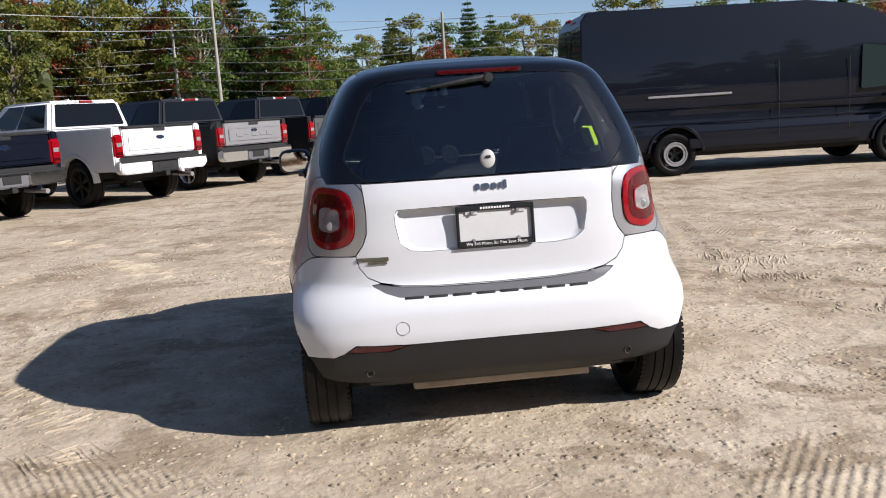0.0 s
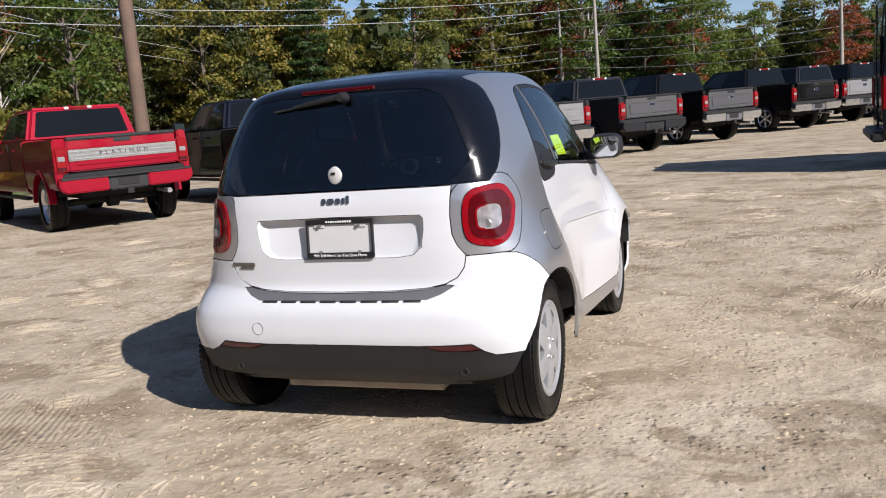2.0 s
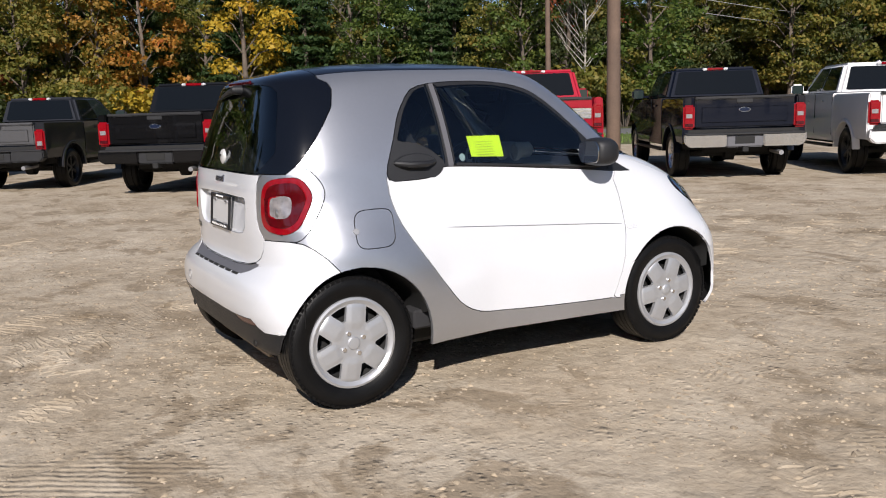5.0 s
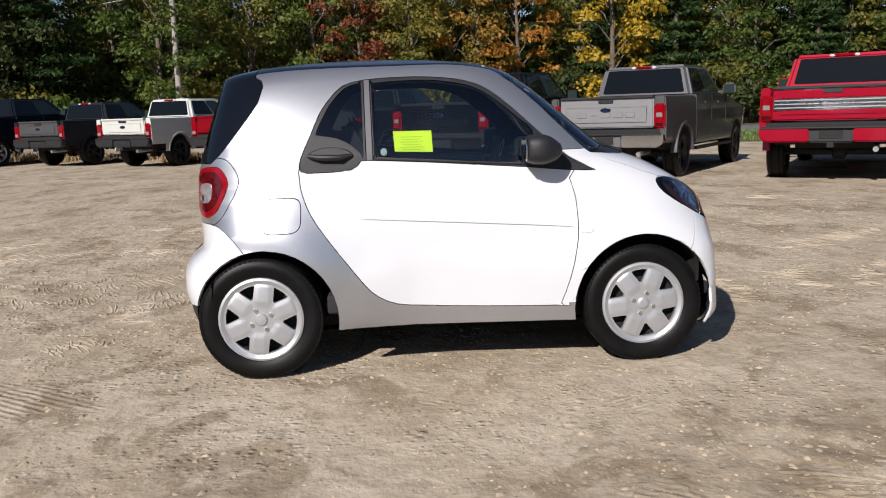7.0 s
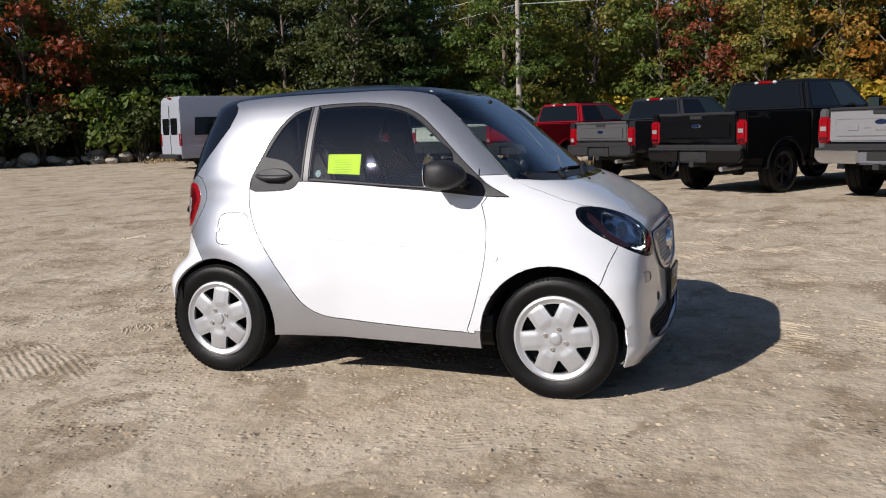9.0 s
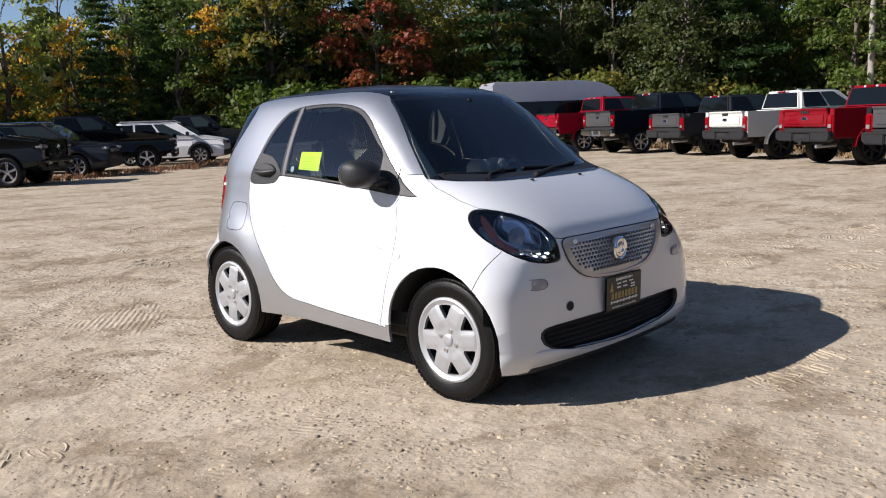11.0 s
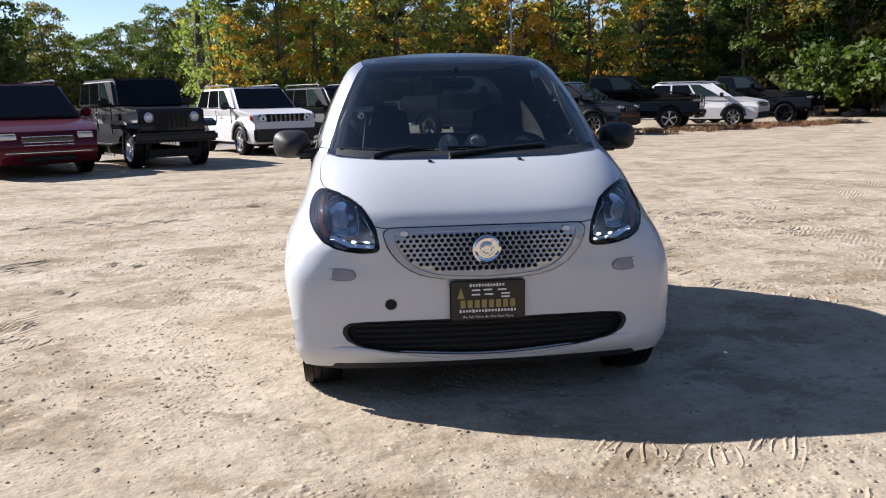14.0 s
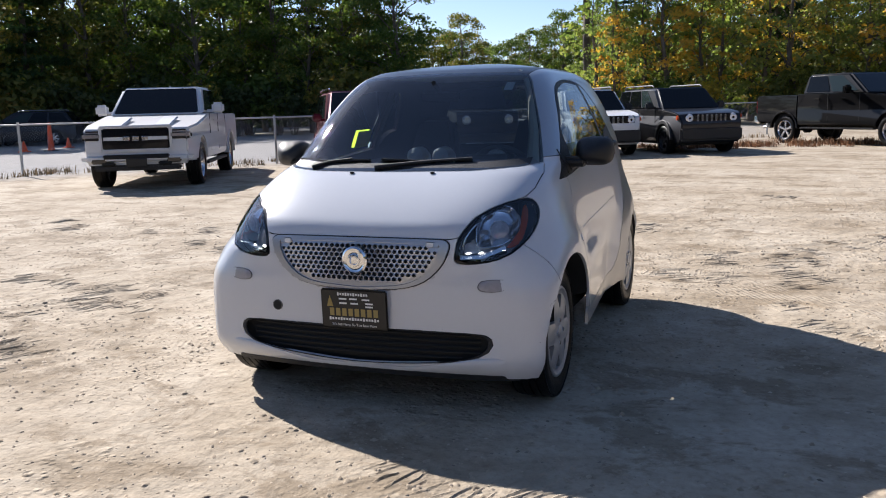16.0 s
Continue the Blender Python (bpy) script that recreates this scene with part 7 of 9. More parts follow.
def cargo_van(m, label, body, windows):
    """A long high-roof van; y = 0 at the rear face, y ahead."""
    t = thing("van", label, "van", m=m)
    L, hw, H = 6.65, 1.02, 2.74
    ra, wr = 0.44, 0.36
    ya, yf = 1.55, 5.35
    flank = [(0.03, 0.42), (ya - ra, 0.42)] + arc(ya, wr, ra, 170, 10, 11) + [(ya + ra, 0.38), (yf - ra, 0.38)] + arc(yf, wr, ra, 170, 10, 11)
    flank += [(yf + ra, 0.36), (L - 0.1, 0.32), (L, 0.50), (L, 0.80), (L - 0.12, 1.02), (L - 0.62, 1.26), (L - 1.02, 1.95), (L - 1.45, 2.42), (L - 2.0, 2.64), (L - 2.8, H), (0.16, H), (0.05, H - 0.15), (0.0, 1.3), (0.0, 0.6)]
    b = prism(flank, "x", -hw, hw)
    for zz in (0.7, 1.0, 1.3, 1.6, 1.9, 2.2, 2.45):
        bmesh.ops.bisect_plane(b, geom=b.verts[:] + b.edges[:] + b.faces[:], plane_co=(0, 0, zz), plane_no=(0, 0, 1))
    bevel(b, 0.06, 3, 40)
    for v in b.verts:
        d = v.co.z - 0.95
        f = 1 - (0.045 * d * d if d > 0 else 0.10 * d * d)
        f *= 1 - 0.16 * smoothstep(L - 1.3, L + 0.1, v.co.y) ** 2
        v.co.x *= f
    part("body", b, body, t)

    def xs(z):
        d = z - 0.95
        return hw * (1 - (0.045 * d * d if d > 0 else 0.10 * d * d))
    for sx in (-1, 1):
        if windows:
            q = [(sx * xs(1.28), 0.55, 1.28), (sx * xs(1.28), L - 2.1, 1.28), (sx * xs(1.95), L - 2.35, 1.95), (sx * xs(1.95), 0.62, 1.95)]
            if sx < 0:
                q = [q[1], q[0], q[3], q[2]]
            part("side_window", pane(q, 0.0, 1.0, 0.0, 1.0, 0.012, corner=0.04), M_TINT, t, "long dark window band")
        q = [(sx * xs(1.30), L - 2.0, 1.25), (sx * xs(1.30), L - 0.85, 1.30), (sx * xs(1.9), L - 1.22, 1.88), (sx * xs(1.9), L - 1.95, 1.98)]
        if sx < 0:
            q = [q[1], q[0], q[3], q[2]]
        part("cab_window", pane(q, 0.03, 0.97, 0.0, 1.0, 0.016), M_TINTG, t)
        part("cladding", box((sx * (hw - 0.012), L / 2 - 0.1, 0.52), (0.05, yf - ya - 2 * ra - 0.02, 0.16), 0.015, 2), M_BLACKPLASTIC if windows else body, t)
        part("sliding_rail", box((sx * xs(1.22), 1.80 if not windows else 2.6, 1.31), (0.03, 1.40, 0.04), 0.008, 1), M_STEEL if not windows else body, t)
        for zz in (0.86, 1.12):
            part("flank_swage", box((sx * (xs(zz) + 0.002), 3.2, zz), (0.018, 5.2, 0.03), 0.008, 1), body, t)
        part("rear_lamp", box((sx * (hw - 0.07), 0.03, 1.12), (0.15, 0.10, 0.52), 0.03, 3), M_RED_LENS, t, "tall red rear lamp")
        part("headlamp", box((sx * (hw - 0.26), L - 0.22, 0.98), (0.40, 0.34, 0.24), 0.06, 3), M_CLEAR_LENS, t)
        mirror_part(t, sx * (hw - 0.04), L - 1.05, 1.35, M_BLACKPLASTIC, 1.5)
        for yy in (ya, yf):
            add_wheel(t, sx * (hw - 0.16), yy, wr, 0.24, M_RIMDARK, 5)
            ring = lathe([(-0.012, 0.13), (0.006, 0.13), (0.008, 0.145), (0.0, 0.150), (0.0, 0.175), (0.010, 0.18), (0.010, 0.20), (-0.012, 0.205)], 36)
            part("steel_ring", moved(ring, Matrix.Translation((sx * (hw - 0.03), yy, wr))), M_STEEL, t, "bare steel wheel ring")
            part("wheel_well", box((sx * (hw - 0.28), yy, 0.50), (0.30, 2 * ra - 0.02, 0.56), 0.1, 2), M_UNDER, t)
            fl = arc(yy, wr, ra + 0.05, 175, 5, 13) + arc(yy, wr, ra, 5, 175, 13)
            part("arch_trim", prism(fl, "x", sx * (hw - 0.08), sx * (hw + 0.02), 0.01, 1), body if not windows else P_GREY, t)
        part("door_seam", box((sx * (xs(1.2) - 0.002), L - 2.15, 1.15), (0.006, 0.008, 1.3)), M_UNDER, t)
        part("door_seam", box((sx * (xs(1.2) - 0.002), 3.30, 1.15), (0.006, 0.008, 1.3)), M_UNDER, t)
        part("rear_pane", box((sx * 0.42, -0.004, 1.62), (0.62, 0.02, 0.62), 0.04, 3), M_TINT if windows else body, t)
    part("rear_seam", box((0, -0.006, 1.45), (0.012, 0.02, 1.9)), M_UNDER, t)
    part("rear_bumper", box((0, -0.05, 0.50), (1.95, 0.22, 0.16), 0.04, 3), M_BLACKPLASTIC, t)
    part("windscreen", box((0, L - 0.92, 1.72), (1.5, 0.03, 0.95), 0.05, 2, rot=(31, 0, 0)), M_TINT, t)
    part("underbody", box((0, L / 2, 0.40), (1.5, L - 0.8, 0.2)), M_UNDER, t)
    part("window_paper", box((hw - 0.115, L - 1.55, 1.56), (0.012, 0.26, 0.32)), M_PAPER, t)
    part("brake_light", box((0, 0.05, H - 0.06), (0.3, 0.06, 0.05), 0.015, 2), M_RED_LENS, t)
    return t


cargo_van(rear_at(3.24, 10.24, -92.3), "long black high-roof cargo van with steel wheels", P_NAVY, False)
cargo_van(rear_at(-22.35, -19.73, 59.1), "silver grey high-roof passenger van with dark window band", paint("van_silver", (0.34, 0.36, 0.41), 0.3), True)


# ---- trees ----
def leaf_material(name, stops, shift=0.25, glow=0.4):
    """Leaf colour picked leaf by leaf from the stops, with broader patches and a shift from tree to tree; light shines through a little."""
    m = bpy.data.materials.new(name)
    m.use_nodes = True
    n, l = m.node_tree.nodes, m.node_tree.links
    b = n["Principled BSDF"]
    b.inputs["Roughness"].default_value = 0.55
    b.inputs["Specular IOR Level"].default_value = 0.25
    geo, tc, info = n.new("ShaderNodeNewGeometry"), n.new("ShaderNodeTexCoord"), n.new("ShaderNodeObjectInfo")
    patch = n.new("ShaderNodeTexNoise")
    patch.inputs["Scale"].default_value, patch.inputs["Detail"].default_value = 0.55, 2.0
    l.new(tc.outputs["Object"], patch.inputs["Vector"])
    a = n.new("ShaderNodeMath")
    a.operation = "MULTIPLY_ADD"
    l.new(geo.outputs["Random Per Island"], a.inputs[0])
    a.inputs[1].default_value = 0.45
    l.new(patch.outputs[0], a.inputs[2])
    a2 = n.new("ShaderNodeMath")
    a2.operation = "MULTIPLY_ADD"
    l.new(info.outputs["Random"], a2.inputs[0])
    a2.inputs[1].default_value = shift
    l.new(a.outputs[0], a2.inputs[2])
    r = n.new("ShaderNodeValToRGB")
    e = r.color_ramp.elements
    while len(e) < len(stops):
        e.new(0.5)
    for q, (p, c) in zip(e, stops):
        q.position, q.color = p, (*c, 1)
    mr = n.new("ShaderNodeMapRange")
    mr.inputs[1].default_value, mr.inputs[2].default_value = 0.35, 1.05 + shift
    l.new(a2.outputs[0], mr.inputs[0])
    l.new(mr.outputs[0], r.inputs[0])
    l.new(r.outputs[0], b.inputs["Base Color"])
    tr, mx = n.new("ShaderNodeBsdfTranslucent"), n.new("ShaderNodeMixShader")
    warm = n.new("ShaderNodeVectorMath")
    warm.operation = "MULTIPLY"
    # above 0.5 the transmitted colour is lifted further, in place of sunlight
    warm.inputs[1].default_value = (1.5, 1.7, 0.9) if glow > 0.5 else (1.2, 1.35, 0.7)
    l.new(r.outputs[0], warm.inputs[0])
    l.new(warm.outputs[0], tr.inputs[0])
    mx.inputs[0].default_value = glow
    l.new(b.outputs[0], mx.inputs[1])
    l.new(tr.outputs[0], mx.inputs[2])
    l.new(mx.outputs[0], n["Material Output"].inputs[0])
    return m


L_GREEN = leaf_material("leaf_green", [(0.0, (0.037, 0.067, 0.015)), (0.45, (0.076, 0.116, 0.024)), (0.8, (0.134, 0.159, 0.034)), (1.0, (0.244, 0.207, 0.049))])
L_OLIVE = leaf_material("leaf_olive", [(0.0, (0.061, 0.079, 0.017)), (0.5, (0.134, 0.140, 0.030)), (0.8, (0.244, 0.189, 0.043)), (1.0, (0.342, 0.207, 0.043))])
L_YELLOW = leaf_material("leaf_yellow", [(0.0, (0.146, 0.146, 0.024)), (0.4, (0.366, 0.268, 0.030)), (0.8, (0.549, 0.354, 0.037)), (1.0, (0.512, 0.244, 0.030))])
L_ORANGE = leaf_material("leaf_orange", [(0.0, (0.122, 0.104, 0.022)), (0.4, (0.268, 0.165, 0.034)), (0.8, (0.415, 0.183, 0.030)), (1.0, (0.366, 0.110, 0.027))])
L_RED = leaf_material("leaf_russet", [(0.0, (0.091, 0.055, 0.022)), (0.4, (0.195, 0.067, 0.030)), (0.75, (0.281, 0.061, 0.034)), (1.0, (0.244, 0.122, 0.037))])
L_NEEDLE = leaf_material("pine_needles", [(0.0, (0.022, 0.046, 0.017)), (0.5, (0.043, 0.079, 0.027)), (1.0, (0.079, 0.116, 0.037))], 0.15)
# darker copy of the leaves: the wood's shade put into their colour
L_DARK = leaf_material("shaded_leaves", [(0.0, (0.030, 0.046, 0.018)), (0.5, (0.062, 0.080, 0.028)), (0.85, (0.105, 0.108, 0.036)), (1.0, (0.140, 0.108, 0.036))])
# paler leaves, with sunlight on the crowns put into their colour
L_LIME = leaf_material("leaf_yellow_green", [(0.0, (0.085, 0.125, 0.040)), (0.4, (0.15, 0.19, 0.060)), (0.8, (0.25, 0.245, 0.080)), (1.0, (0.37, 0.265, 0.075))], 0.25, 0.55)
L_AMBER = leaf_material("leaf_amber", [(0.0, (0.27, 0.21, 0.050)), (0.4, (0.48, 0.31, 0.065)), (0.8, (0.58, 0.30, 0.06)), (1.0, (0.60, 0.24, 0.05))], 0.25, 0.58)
M_BARK = mat("grey_brown_bark", (0.115, 0.092, 0.072), 0.9, vary=0.45, scale=2.5, bump=0.03, bump_scale=14)
M_BIRCH = mat("pale_bark", (0.40, 0.37, 0.33), 0.85, vary=0.4, scale=3.0, bump=0.01, bump_scale=20)
M_POLEWOOD = mat("weathered_pole", (0.125, 0.085, 0.062), 0.85, vary=0.3, scale=3.0, bump=0.01, bump_scale=30)
M_POLEPALE = mat("pale_pole", (0.27, 0.25, 0.22), 0.85, vary=0.25, scale=3.0)


def cards_mesh(name, c, out, size, material, stretch=1.0, rng=None):
    """Small folded leaf sprays at the points c, leaning outwards along out."""
    k = len(c)
    nrm = out + rng.normal(0, 0.75, (k, 3))
    nrm /= np.linalg.norm(nrm, axis=1)[:, None] + 1e-9
    u = np.cross(nrm, rng.normal(0, 1, (k, 3)))
    u /= np.linalg.norm(u, axis=1)[:, None] + 1e-9
    v = np.cross(nrm, u)
    s = (size * rng.uniform(0.6, 1.35, k))[:, None]
    w = s * rng.uniform(0.45, 0.8, k)[:, None] / stretch
    p0 = c - u * s * stretch
    p1 = c + v * w + nrm * w * 0.35 - u * s * 0.15
    p2 = c + u * s * stretch
    p3 = c - v * w + nrm * w * 0.35 + u * s * 0.1
    co = np.stack([p0, p1, p2, p3], 1).reshape(-1, 3)
    me = bpy.data.meshes.new(name)
    me.vertices.add(4 * k)
    me.vertices.foreach_set("co", co.ravel())
    me.loops.add(4 * k)
    me.loops.foreach_set("vertex_index", np.arange(4 * k))
    me.polygons.add(k)
    me.polygons.foreach_set("loop_start", np.arange(0, 4 * k, 4))
    me.update(calc_edges=True)
    me.materials.append(material)
    return me


def clump_points(rng, centres, radii, per, squash=0.75):
    cs, os = [], []
    for c, r in zip(centres, radii):
        k = int(per * (r / 1.2) ** 2)
        d = rng.normal(0, 1, (k, 3))
        d /= np.linalg.norm(d, axis=1)[:, None]
        d[:, 2] = np.where(d[:, 2] < -0.35, -d[:, 2] * 0.6, d[:, 2])
        rad = r * (0.45 + 0.6 * rng.uniform(0, 1, k) ** 0.6)
        # lumpy surface
        lump = 1 + 0.22 * np.sin(d[:, 0] * 5 + c[0]) * np.sin(d[:, 1] * 6 + c[1]) * np.cos(d[:, 2] * 5)
        cs.append(np.array(c) + d * (rad * lump)[:, None] * np.array([1, 1, squash]))
        os.append(d + np.array([0, 0, 0.25]))
    return np.concatenate(cs), np.concatenate(os)


def broadleaf(seed, H, spread, base, leaf, bark, name, label, clumps=28, per=190, size=0.155):
    rng = np.random.default_rng(seed)
    t = thing(name, label, "tree", "trees at the edge of the wood")
    lean = rng.normal(0, 0.03, 2)
    trunk = [(lean[0] * z + 0.12 * math.sin(z * 0.7 + seed), lean[1] * z + 0.12 * math.cos(z * 0.9 + seed), z) for z in np.linspace(-0.2, H * 0.92, 10)]
    r0 = 0.021 * H
    bm = tube(trunk, [r0 * (1.25 if i == 0 else 1) * (1 - 0.86 * i / 9) for i in range(10)], 8)
    cents, rads = [], []
    for k in range(clumps):
        f = (k + 0.5) / clumps
        z = H * (base + (0.97 - base) * f)
        prof = (0.55 + 0.45 * smoothstep(0.0, 0.3, f)) * math.sqrt(max(0.02, 1 - ((f - 0.38) / 0.66) ** 2))
        a = k * 2.399 + rng.uniform(-0.5, 0.5)
        d = spread * prof * rng.uniform(0.45, 1.0)
        c = (lean[0] * z + d * math.cos(a), lean[1] * z + d * math.sin(a), z + rng.uniform(-0.3, 0.3))
        cents.append(c)
        rads.append(rng.uniform(0.8, 1.45) * spread / 3.2)
        zj = max(H * base * 0.8, z - d * 0.55 - 0.4)
        s = (lean[0] * zj, lean[1] * zj, zj)
        mid = tuple((p + q) / 2 + (0, 0, 0.18 * d)[i] for i, (p, q) in enumerate(zip(s, c)))
        tube([s, mid, c], [r0 * 0.32 * (1 - 0.7 * f), r0 * 0.2 * (1 - 0.6 * f), 0.012], 5, bm)
    part("trunk", bm, bark, t, smooth=60)
    c, o = clump_points(rng, cents, rads, per)
    crown = new("crown", cards_mesh("crown", c, o, size, leaf, 1.0, rng))
    crown.parent = t
    return t


def conifer(seed, H, spread, base, name, label, per=26, bark=M_BARK, leaf=L_NEEDLE, ragged=0.35):
    rng = np.random.default_rng(seed)
    t = thing(name, label, "tree", "trees at the edge of the wood")
    r0 = 0.017 * H
    bm = tube([(0.08 * math.sin(z * 0.4 + seed), 0.05 * math.cos(z * 0.5), z) for z in np.linspace(-0.2, H, 9)], [r0 * (1 - 0.93 * i / 8) for i in range(9)], 8)
    cs, os = [], []
    z = H * base
    while z < H * 0.98:
        f = (z / H - base) / (1 - base)
        arm = spread * ((1 - f) ** 0.75 * 0.95 + 0.06) * (0.55 + 0.45 * smoothstep(0.0, 0.15, f))
        for k in range(6):
            a = rng.uniform(0, 2 * math.pi)
            L = arm * rng.uniform(1 - ragged, 1.0)
            rise = (0.25 - 0.35 * (1 - f)) * L
            tip = np.array([L * math.cos(a), L * math.sin(a), z + rise])
            root = np.array([0, 0, z])
            tube([tuple(root), tuple(root * 0.5 + tip * 0.5 + np.array([0, 0, 0.05 * L])), tuple(tip)], [0.035 * (1 - 0.7 * f), 0.02, 0.006], 4, bm)
            m = int(per * max(0.35, L) * 1.5)
            q = rng.uniform(0.22, 1.05, m) ** 0.8
            pts = root + (tip - root) * q[:, None]
            fan = 0.30 * L * (1.1 - q)[:, None] + 0.14
            pts = pts + rng.normal(0, 1, (m, 3)) * fan * np.array([1, 1, 0.28]) + np.array([0, 0, 0.05 * L]) * np.sin(q * math.pi)[:, None]
            cs.append(pts)
            os.append(np.tile([0.3 * math.cos(a), 0.3 * math.sin(a), 0.9], (m, 1)))
        z += H * 0.042 * rng.uniform(0.7, 1.3)
    part("trunk", bm, bark, t, smooth=60)
    crown = new("crown", cards_mesh("crown", np.concatenate(cs), np.concatenate(os), 0.17, leaf, 1.35, rng))
    crown.parent = t
    return t


def shrub(seed, H, leaf, label, per=170):
    rng = np.random.default_rng(seed)
    t = thing("shrub", label, "shrub", "undergrowth at the edge of the wood")
    bm, cents, rads = None, [], []
    for k in range(9):
        a, d = k * 2.4, H * 0.42 * rng.uniform(0.2, 1.0)
        c = (d * math.cos(a), d * math.sin(a), H * rng.uniform(0.28, 0.82))
        bm = tube([(0.1 * math.cos(a), 0.1 * math.sin(a), -0.1), (c[0] * 0.5, c[1] * 0.5, c[2] * 0.7), c], [0.03, 0.02, 0.008], 5, bm)
        cents.append(c)
        rads.append(H * rng.uniform(0.22, 0.36))
    part("stem", bm, M_BARK, t, smooth=60)
    c, o = clump_points(rng, cents, rads, per * (1.2 / (0.29 * H)) ** 1.2, 0.85)
    c[:, 2] = np.maximum(c[:, 2], 0.05)
    crown = new("leaves", cards_mesh("leaves", c, o, 0.13, leaf, 1.0, rng))
    crown.parent = t
    return t


def bare_tree(seed, H, label):
    rng = np.random.default_rng(seed)
    t = thing("bare_tree", label, "tree", "trees at the edge of the wood")
    bm = tube([(0.15 * math.sin(z * 0.5), 0.1 * math.cos(z * 0.6), z) for z in np.linspace(-0.2, H, 9)], [0.13 * (1 - 0.85 * i / 8) for i in range(9)], 8)
    cents = []
    for k in range(26):
        z = H * rng.uniform(0.3, 0.95)
        a, L = rng.uniform(0, 6.28), (H - z) * 0.35 + 0.6
        mid = (L * 0.5 * math.cos(a), L * 0.5 * math.sin(a), z + L * 0.55)
        tip = (L * math.cos(a + 0.2), L * math.sin(a + 0.2), z + L * 1.2)
        tube([(0, 0, z), mid, tip], [0.035, 0.02, 0.006], 5, bm)
        cents.append(tip)
        for q in (-0.8, 0.9):
            tube([mid, (mid[0] + 0.6 * math.cos(a + q), mid[1] + 0.6 * math.sin(a + q), mid[2] + 0.8)], [0.014, 0.004], 4, bm)
    part("trunk", bm, M_BIRCH, t, smooth=60)
    c, o = clump_points(rng, cents, [0.6] * len(cents), 60)
    crown = new("crown", cards_mesh("crown", c, o, 0.10, L_RED, 1.0, rng))
    crown.parent = t
    return t


TREES = {
    "g1": broadleaf(1, 15.0, 3.6, 0.16, L_GREEN, M_BARK, "broadleaf_tree", "tall green broadleaf tree at the edge of the wood"),
    "g2": broadleaf(2, 13.0, 3.3, 0.12, L_GREEN, M_BARK, "broadleaf_tree", "green broadleaf tree with low branches"),
    "d1": broadleaf(3, 16.0, 3.9, 0.14, L_DARK, M_BARK, "broadleaf_tree", "tall broadleaf tree in dense wood, leaves darkened as shade"),
    "o1": broadleaf(4, 13.5, 3.5, 0.14, L_OLIVE, M_BARK, "broadleaf_tree", "olive and yellow broadleaf tree in early autumn"),
    "o2": broadleaf(5, 15.0, 3.4, 0.2, L_OLIVE, M_BARK, "broadleaf_tree", "tall olive broadleaf tree turning yellow"),
    "y1": broadleaf(6, 11.5, 2.7, 0.14, L_YELLOW, M_BARK, "broadleaf_tree", "bright yellow autumn tree", 24, 190),
    "n1": broadleaf(7, 12.0, 2.7, 0.16, L_ORANGE, M_BARK, "broadleaf_tree", "orange autumn tree at the wood edge", 24, 190),
    "r1": broadleaf(8, 11.5, 3.3, 0.12, L_RED, M_BARK, "broadleaf_tree", "russet red autumn maple tree"),
    "p1": conifer(9, 19.0, 3.4, 0.14, "pine_tree", "tall dark green pine tree"),
    "p2": conifer(10, 16.0, 2.9, 0.08, "pine_tree", "dark green pine tree with low branches"),
    "p3": conifer(11, 20.0, 3.0, 0.42, "pine_tree", "tall pine tree with a long bare trunk"),
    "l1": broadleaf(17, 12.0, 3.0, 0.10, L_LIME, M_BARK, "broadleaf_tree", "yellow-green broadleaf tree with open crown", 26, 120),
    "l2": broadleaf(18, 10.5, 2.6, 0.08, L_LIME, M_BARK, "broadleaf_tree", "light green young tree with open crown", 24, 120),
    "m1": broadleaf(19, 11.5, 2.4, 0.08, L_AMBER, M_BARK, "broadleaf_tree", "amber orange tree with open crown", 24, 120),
    "b1": bare_tree(12, 11.0, "pale thin tree, nearly bare"),
    "s1": shrub(13, 2.6, L_GREEN, "green shrub at the edge of the wood"),
    "s2": shrub(14, 3.2, L_OLIVE, "olive shrub at the edge of the wood"),
    "s3": shrub(15, 2.4, L_YELLOW, "yellowing shrub at the edge of the wood"),
    "s4": shrub(16, 3.0, L_DARK, "green shrub at the edge of the wood, darkened as shade"),
}
USED = set()
tree_rng = random.Random(21)


def plant(key, yaw, dist, scale=1.0, turn=None):
    """Sets a tree at a bearing (degrees, from straight ahead to the left) and distance from the car."""
    x, y = -dist * math.sin(radians(yaw)), dist * math.cos(radians(yaw))
    m = pose(x, y, 0, 0, 0, tree_rng.uniform(0, 360) if turn is None else turn)
    if key in USED:
        copy_thing(TREES[key], m).scale = (scale,) * 3
    else:
        USED.add(key)
        TREES[key].matrix_basis = m
        TREES[key].scale = (scale,) * 3


def belt(y0, y1, d0, d1, count, keys, s0=0.85, s1=1.15):
    """A loose row of trees between two bearings."""
    for k in range(count):
        yaw = y0 + (y1 - y0) * (k + 0.5 + tree_rng.uniform(-0.38, 0.38)) / count
        f = ((k * 7) % 5) / 4
        plant(keys[tree_rng.randrange(len(keys))], yaw, d0 + (d1 - d0) * min(1, max(0, f + tree_rng.uniform(-0.15, 0.15))), tree_rng.uniform(s0, s1))


